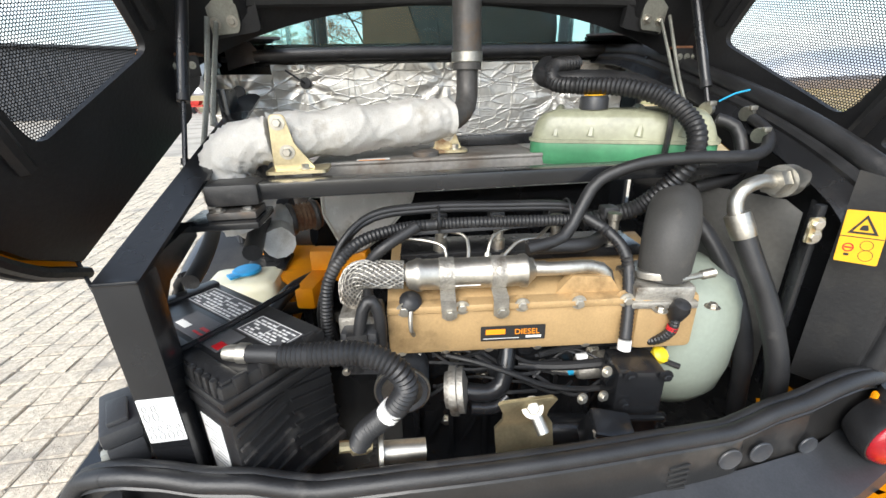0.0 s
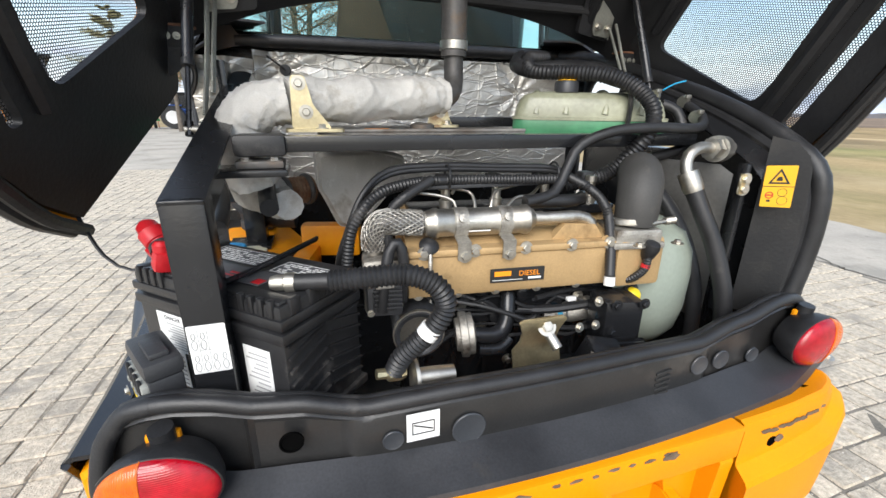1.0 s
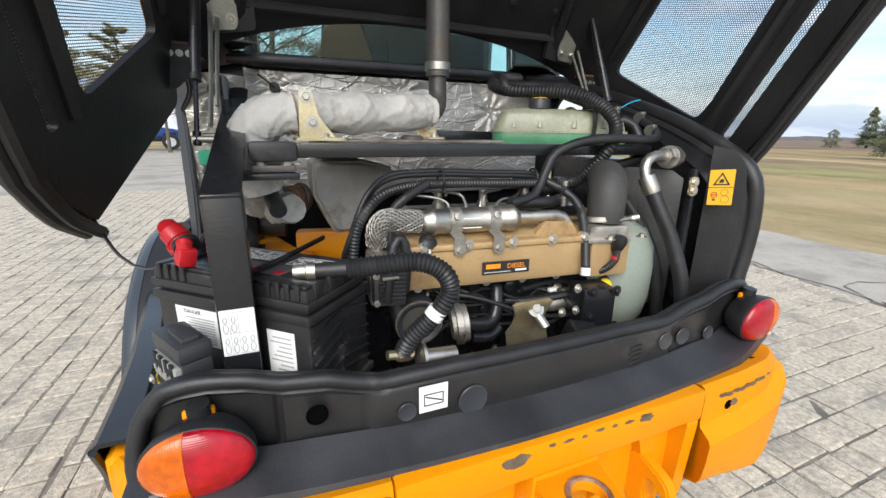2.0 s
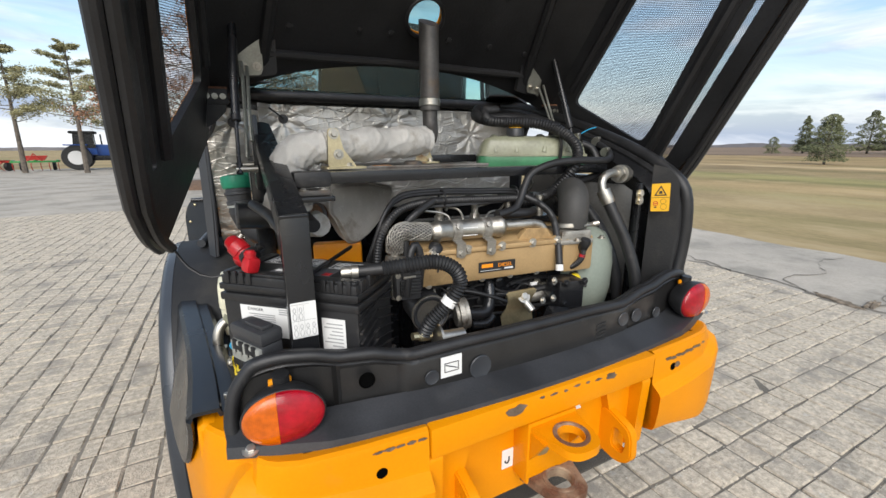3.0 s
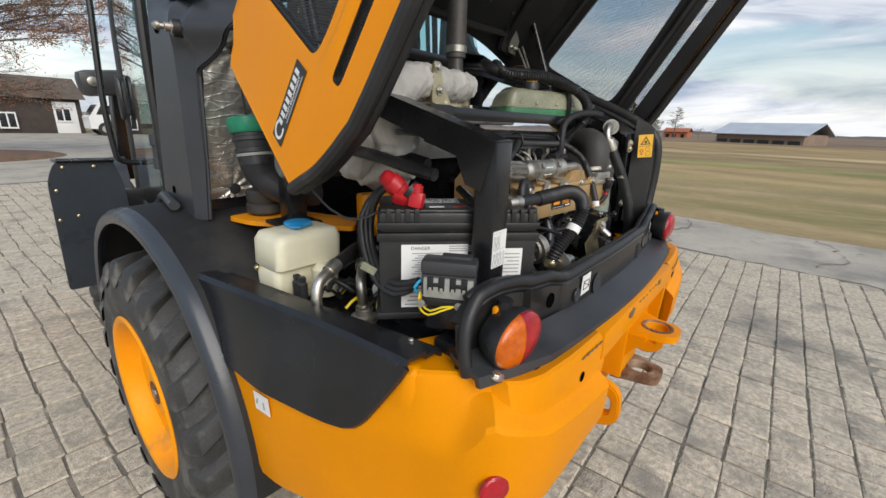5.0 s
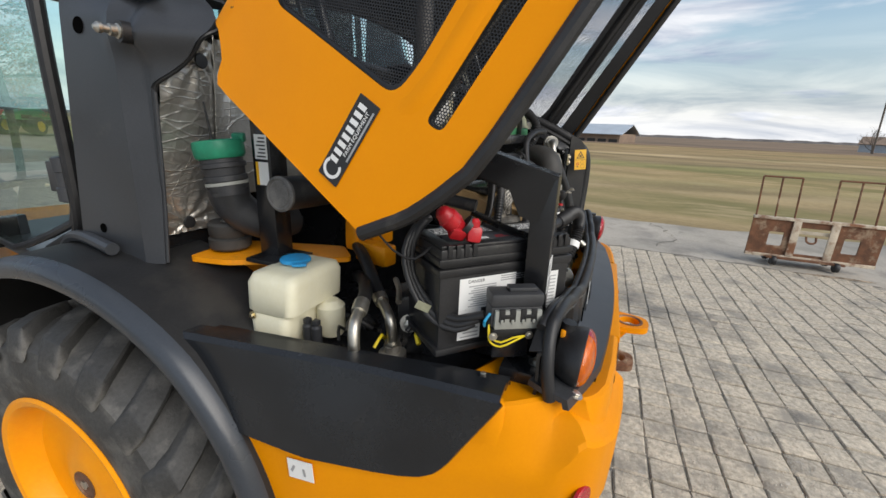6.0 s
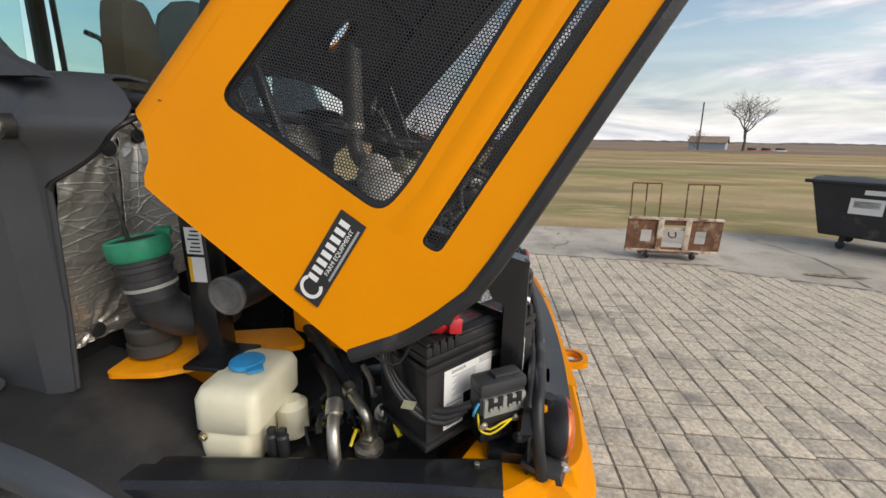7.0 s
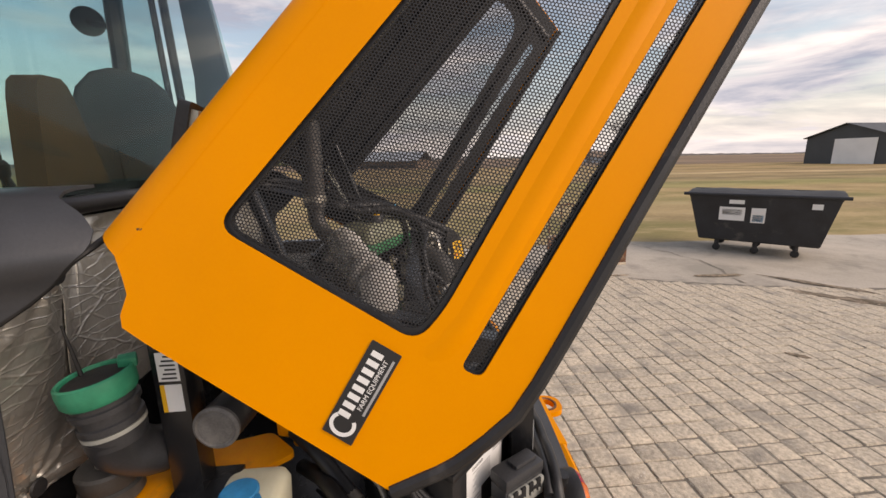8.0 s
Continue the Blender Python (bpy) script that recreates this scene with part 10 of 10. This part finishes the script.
for i in (-9, 0):
    part("shop_door", obox(SC + SR @ Vector((i, -6.08, -0.6)), (4.2, 0.08, 3.9), SR, 0.02), M_BARN, shop, "pale sliding shop door")
mesh_ob("planting_island", lathe([(3.0, 0.0), (2.8, 0.06), (1.5, 0.14), (0.3, 0.2), (0.01, 0.2)], (-1.2, 20.6, -0.02), (0, 0, 1), 24), mat("brown_leaf_mulch", (0.16, 0.095, 0.055), 0.95, var=0.35, scale=6, bump=0.8, bscale=30), "round brown mulch bed under the oak", "mulch bed")


def tractor(at, yaw, paint, rim, size):
    """A farm tractor with hood, cab and four wheels."""
    t = thing("farm_tractor", {M_TRB: "blue farm tractor parked in a row", M_TRG: "green farm tractor with yellow rims parked in a row", M_TRR: "red farm tractor parked in a row"}[paint], "tractor", "parked tractors", at=at)
    m = Matrix.Translation(at) @ Matrix.Rotation(yaw, 4, 'Z') @ Matrix.Scale(size, 4)

    def put(name, bm, mt, lab=""):
        bm.transform(m)
        return part(name, bm, mt, t, lab)
    put("hood", loft([[Vector((x, y * q, z)) for y, z in ((-0.40, 0.95), (0.40, 0.95), (0.44, 1.2), (0.36, h_), (0.0, h_ + 0.06), (-0.36, h_), (-0.44, 1.2))] for x, q, h_ in ((0.3, 1.0, 1.66), (1.2, 0.98, 1.62), (2.2, 0.92, 1.48), (2.55, 0.85, 1.36), (2.66, 0.72, 1.2))], closed=True, cap=True), paint)
    put("hood_grille", box(1.5, 2.3, -0.452, 0.452, 1.02, 1.25, 0.01), M_BLKS)
    put("headlamp", box(2.55, 2.68, -0.28, 0.28, 1.16, 1.26, 0.02), M_BARNW)
    put("chassis", box(-0.9, 2.2, -0.3, 0.3, 0.6, 0.98, 0.05), M_BLKS)
    put("cab_frame", box(-1.0, 0.35, -0.72, 0.72, 1.0, 1.45, 0.06), paint)
    put("cab_glass", loft([[Vector((x, y, z)) for x, y in ((-0.9 + 0.1 * (z > 2), -0.66), (0.3 - 0.12 * (z > 2), -0.66), (0.3 - 0.12 * (z > 2), 0.66), (-0.9 + 0.1 * (z > 2), 0.66))] for z in (1.45, 2.4)], closed=True, cap=True), M_BLKG)
    put("cab_roof", box(-1.0, 0.42, -0.76, 0.76, 2.4, 2.58, 0.07), paint if size > 1.05 and paint is not M_TRB else M_BLKM)
    for x in (-0.85, -0.25, 0.24):
        for y in (-0.68, 0.68):
            put("cab_pillar", tube([(x, y, 1.44), (x * 0.9, y * 0.97, 2.42)], 0.035, 6, straight=True), M_BLKS)
    for x, r, w_ in ((-0.75, 0.82, 0.5), (1.95, 0.58, 0.4)):
        for s in (-1, 1):
            put("wheel", lathe([(r * 0.55, -w_ / 2), (r * 0.95, -w_ / 2), (r, -w_ / 4), (r, w_ / 4), (r * 0.95, w_ / 2), (r * 0.55, w_ / 2)], (x, s * 0.9, r), (0, 1, 0), 24), M_RUB)
            put("rim", lathe([(r * 0.56, -w_ / 2 - 0.02), (r * 0.5, -0.05), (r * 0.15, 0.0), (r * 0.15, 0.05), (r * 0.5, 0.05), (r * 0.56, w_ / 2 + 0.02)], (x, s * 0.9, r), (0, 1, 0), 20), rim)
    put("exhaust_pipe", tube([(0.6, 0.35, 1.5), (0.6, 0.35, 2.4)], 0.05, 8, straight=True), M_BLKS)
    put("fender", box(-1.35, -0.1, -1.1, -0.65, 1.62, 1.70, 0.03), paint)
    put("fender", box(-1.35, -0.1, 0.65, 1.1, 1.62, 1.70, 0.03), paint)


for k, (x, y, yaw_, p_, r_) in enumerate(((-10.55, 41.1, 9, M_TRB, M_BARNW), (-5.7, 41.0, -52, M_TRG, M_TRY), (-4.3, 43.5, -50, M_TRR, M_BARNW), (-3.3, 45.5, -55, M_TRR, M_BARNW), (-2.5, 48.0, -50, M_TRG, M_TRY), (-1.6, 51.0, -58, M_TRR, M_BARNW), (-0.4, 54.0, -52, M_TRR, M_BARNW))):
    tractor((x, y, 0.0), radians(yaw_), p_, r_, 1.12 if k < 2 else 1.0)


def tillage_tool(at, yaw, paint, trim_):
    """A low field implement: a square bar frame on two wheels with curved tines."""
    t = thing("tillage_implement", "low painted field implement parked beside the tractors", "implement", "field implements", at=at)
    m = Matrix.Translation(at) @ Matrix.Rotation(yaw, 4, 'Z')

    def put(name, bm, mt):
        bm.transform(m)
        part(name, bm, mt, t)
    for y in (-0.6, 0.0, 0.6):
        put("frame_bar", box(-1.3, 1.3, y - 0.05, y + 0.05, 0.62, 0.72, 0.01), paint)
    for x in (-1.2, 0.0, 1.2):
        put("cross_bar", box(x - 0.05, x + 0.05, -0.6, 0.6, 0.72, 0.80, 0.01), paint)
    for i in range(6):
        x = -1.2 + 0.48 * i
        put("tine", tube([(x, 0.3 * (i % 2) - 0.3, 0.64), (x, 0.3 * (i % 2) - 0.6, 0.45), (x, 0.3 * (i % 2) - 0.45, 0.15), (x, 0.3 * (i % 2) - 0.25, 0.04)], 0.025, 6), trim_)
    for x in (-0.9, 0.9):
        put("wheel", lathe([(0.12, -0.1), (0.30, -0.1), (0.32, -0.05), (0.32, 0.05), (0.30, 0.1), (0.12, 0.1)], (x, 0.75, 0.32), (1, 0, 0), 18), M_RUB)
    put("mast", tube([(-0.4, -0.6, 0.7), (0.0, -0.65, 1.25), (0.4, -0.6, 0.7)], 0.05, 6, straight=True), trim_)
    put("hopper", loft([[Vector((x, y, z)) for x, y in ((-q, -0.2), (q, -0.2), (q, 0.25), (-q, 0.25))] for z, q in ((0.78, 0.5), (1.10, 0.7))], closed=True, cap=True), trim_)


tillage_tool((-13.7, 40.2, 0), radians(12), M_TRG, M_TRR)
tillage_tool((-16.6, 40.5, 0), radians(-20), M_TRR, M_TRR)

# box truck, white house and hedge across the yard, beyond the cab
M_WHT = mat("white_vehicle_paint", (0.78, 0.78, 0.77), 0.35, var=0.05, scale=2, bump=0.0)
tk = thing("box_truck", "white box truck parked across the yard", "truck", at=(8.6, 38.0, 0))
part("cargo_box", box(7.5, 12.0, 37.0, 39.2, 0.85, 3.05, 0.03), M_WHT, tk)
part("truck_cab", loft([[Vector((x, y, z)) for x, y in ((x0, 37.05), (7.4, 37.05), (7.4, 39.1), (x0, 39.1))] for z, x0 in ((0.45, 5.75), (1.25, 5.72), (1.35, 5.85), (2.10, 6.35), (2.2, 6.6))], closed=True, cap=True), M_WHT, tk)
part("side_window", slab(rounded([(6.15, 1.40), (7.05, 1.40), (7.05, 2.0), (6.48, 2.0)], 0.05), [], lambda u, v, w: (u, 37.03 + w, v), 0.03), M_BLKG, tk)
part("windscreen", loft([[Vector((x - 0.015, y, z)) for y in (37.2, 38.9)] for x, z in ((5.86, 1.38), (6.33, 2.06))]), M_BLKG, tk)
part("chassis", box(6.0, 12.0, 37.4, 38.8, 0.50, 0.85, 0.02), M_BLKS, tk)
for x_ in (6.55, 10.8):
    for y_ in (37.15, 39.0):
        wh = part("wheel", lathe([(0.22, -0.14), (0.42, -0.14), (0.44, -0.08), (0.44, 0.08), (0.42, 0.14), (0.22, 0.14)], (x_, y_, 0.44), (0, 1, 0), 20), M_RUB, tk)
        part("rim", lathe([(0.24, -0.15), (0.20, -0.09), (0.06, -0.08), (0.05, -0.12)], (x_, y_, 0.44), (0, 1, 0), 16), M_STEEL, wh)
hs_ = thing("brown_house", "long brown house with white-framed window behind the oak", "building", at=(3, 43, 0))
part("wall", box(0.4, 6.2, 41.5, 47.0, -0.05, 2.5, 0.02), mat("dark_brown_boards", (0.055, 0.042, 0.035), 0.85, var=0.25, scale=3, bump=0.3, bscale=14), hs_)
part("roof", loft([[Vector((x, y, z)) for y, z in ((41.0, 2.4), (44.2, 4.0), (47.4, 2.4), (44.2, 3.8))] for x in (0.1, 6.5)], closed=True, cap=True), mat("brown_shingle_roof", (0.11, 0.085, 0.065), 0.9, var=0.25, scale=2, bump=0.3, bscale=14), hs_)
part("white_bay", box(4.6, 5.9, 41.40, 41.56, 0.0, 2.2, 0.01), M_BARNW, hs_, "white boarded bay")
for x_, z0_, z1_ in ((2.15, 0.35, 1.35), (5.1, 0.85, 1.75)):
    wn = part("window", box(x_ - 0.42, x_ + 0.42, 41.36, 41.42, z0_, z1_, 0.01), M_BLKG, hs_)
    for dx in (-0.42, 0.0, 0.42):
        part("window_frame", box(x_ + dx - 0.04, x_ + dx + 0.04, 41.33, 41.37, z0_ - 0.05, z1_ + 0.05), M_BARNW, wn)
    for z_ in (z0_, z1_):
        part("window_frame", box(x_ - 0.46, x_ + 0.46, 41.32, 41.36, z_ - 0.05, z_ + 0.05), M_BARNW, wn)

# ---------------------------------------------------------------- pavers, last
pv = random.Random(21)
L_, W_ = 0.150, 0.1635


def paver_mesh(seed):
    r = random.Random(seed)
    b = box(-L_ / 2 + 0.0040, L_ / 2 - 0.0040, -W_ / 2 + 0.0042, W_ / 2 - 0.0042, -0.05, 0.0)
    bmesh.ops.bevel(b, geom=[e_ for e_ in b.edges if all(v.co.z > -0.01 for v in e_.verts)] + [e_ for e_ in b.edges if abs(e_.verts[0].co.z - e_.verts[1].co.z) > 0.01], offset=0.0065, segments=1, affect='EDGES')
    for v in b.verts:
        v.co += Vector((r.gauss(0, 0.0022), r.gauss(0, 0.0022), r.gauss(0, 0.0014)))
    finish(b)
    me_ = bpy.data.meshes.new("paver"); b.to_mesh(me_); b.free(); me_.materials.append(M_PAVER)
    return me_


kinds = [paver_mesh(100 + i) for i in range(8)]
ROT = radians(0.4)


def lay(x, y, turn, cut=1.0):
    q = Matrix.Rotation(ROT, 2) @ Vector((x, y))
    tilt = (pv.gauss(0, 0.004), pv.gauss(0, 0.004))
    m = Matrix.LocRotScale((q.x + pv.gauss(0, 0.0022), q.y + pv.gauss(0, 0.0016), pv.gauss(0, 0.0018)), Euler((tilt[0], tilt[1], ROT + turn + pv.gauss(0, 0.006))), (cut, 1, 1))
    d = math.hypot(q.x - 1.4, q.y + 0.9)
    return d, m


cells = []
# right of the seam the courses run across the yard, left of it along the machine
x_seam = -1.5
slip = 0.0
for j in range(-40, 74):
    y = j * W_ + 0.087
    slip = 0.8 * slip + pv.gauss(0, 0.005) + (0.4 * L_ if pv.random() < 0.02 else 0)
    for i in range(-6, 50):
        x = i * L_ + slip + x_seam
        x0, x1 = max(x - L_ / 2, x_seam), min(x + L_ / 2, paver_end(y))
        if x1 - x0 > 0.05:
            cells.append(lay((x0 + x1) / 2, y, 0, (x1 - x0) / L_))
for i in range(1, 36):
    x = x_seam - 0.012 - (i - 0.5) * W_
    slip = 0.8 * slip + pv.gauss(0, 0.006) + (0.4 * L_ if pv.random() < 0.06 else 0)
    for j in range(-42, 84):
        y = j * L_ + slip
        cells.append(lay(x, y, math.pi / 2))
cells.sort(key=lambda c: c[0])
def gravel(n, seed):
    """Loose stone chips and crumbs on the pavers, thickest along the joints near the machine."""
    r = random.Random(seed)
    vs_, fs_ = [], []
    for _ in range(n):
        x, y = (r.gauss(0.9, 1.0), r.gauss(-0.7, 1.1)) if r.random() < 0.6 else (r.uniform(-4.5, 4.4), r.uniform(-5.5, 5.0))
        if r.random() < 0.5:
            y = round((y - 0.087) / W_ - 0.5) * W_ + 0.087 + 0.5 * W_ + r.gauss(0, 0.008)
        q = 0.0016 + 0.0034 * r.random() ** 2.5
        o = len(vs_)
        a = r.random() * 6.28
        for dx, dy, dz in ((1, 0, 0), (0.1, 0.8, 0), (-0.9, 0.2, 0), (-0.1, -1.0, 0), (0.1, 0, 0.75), (0, 0, -0.6)):
            dx, dy = dx * (0.7 + 0.6 * r.random()), dy * (0.7 + 0.6 * r.random())
            vs_.append((x + q * (dx * math.cos(a) - dy * math.sin(a)), y + q * (dx * math.sin(a) + dy * math.cos(a)), q * 0.4 + q * dz))
        fs_ += [(o + i, o + (i + 1) % 4, o + 4) for i in range(4)] + [(o + (i + 1) % 4, o + i, o + 5) for i in range(4)]
    me = bpy.data.meshes.new("gravel")
    me.from_pydata(vs_, [], fs_)
    m = mat("stone_chips", (0.45, 0.42, 0.37), 0.9, var=0.3, scale=20, bump=0.2, bscale=300, rnd=0.6)
    n_, l_ = m.node_tree.nodes, m.node_tree.links
    gi_ = n_.new("ShaderNodeNewGeometry")
    for nd in n_:
        if nd.type == 'OBJECT_INFO':
            for lk in list(nd.outputs['Random'].links):
                l_.new(gi_.outputs['Random Per Island'], lk.to_socket)
    me.materials.append(m)
    return tagged(new("gravel", me), "loose grey stone chips scattered over the pavers", "gravel", kind="stuff")


gravel(9000, 77)
paving = thing("paving", "field of weathered grey concrete pavers with dark joints", "pavers", kind="structure")
for k, (d, m) in enumerate(cells[:300]):
    ob = new("paver", kinds[k % 8])
    ob.matrix_basis = m
    ob.parent = paving
verts, faces = [], []
src_ = [([v.co.copy() for v in me_.vertices], [tuple(p.vertices) for p in me_.polygons]) for me_ in kinds]
for k, (d, m) in enumerate(cells[300:]):
    vs, fs = src_[k % 8]
    o = len(verts)
    verts += [m @ v for v in vs]
    faces += [tuple(i + o for i in f_) for f_ in fs]
me_ = bpy.data.meshes.new("paver_rest")
me_.from_pydata([tuple(v) for v in verts], [], faces)
M_PAVR = M_PAVER.copy()
n_, l_ = M_PAVR.node_tree.nodes, M_PAVR.node_tree.links
gi = n_.new("ShaderNodeNewGeometry")
for nd in n_:
    if nd.type == 'OBJECT_INFO':
        for lk in list(nd.outputs['Random'].links):
            l_.new(gi.outputs['Random Per Island'], lk.to_socket)
me_.materials.append(M_PAVR)
ob = tagged(new("pavers", me_), "weathered grey concrete pavers farther off", kind="stuff")
ob.parent = paving
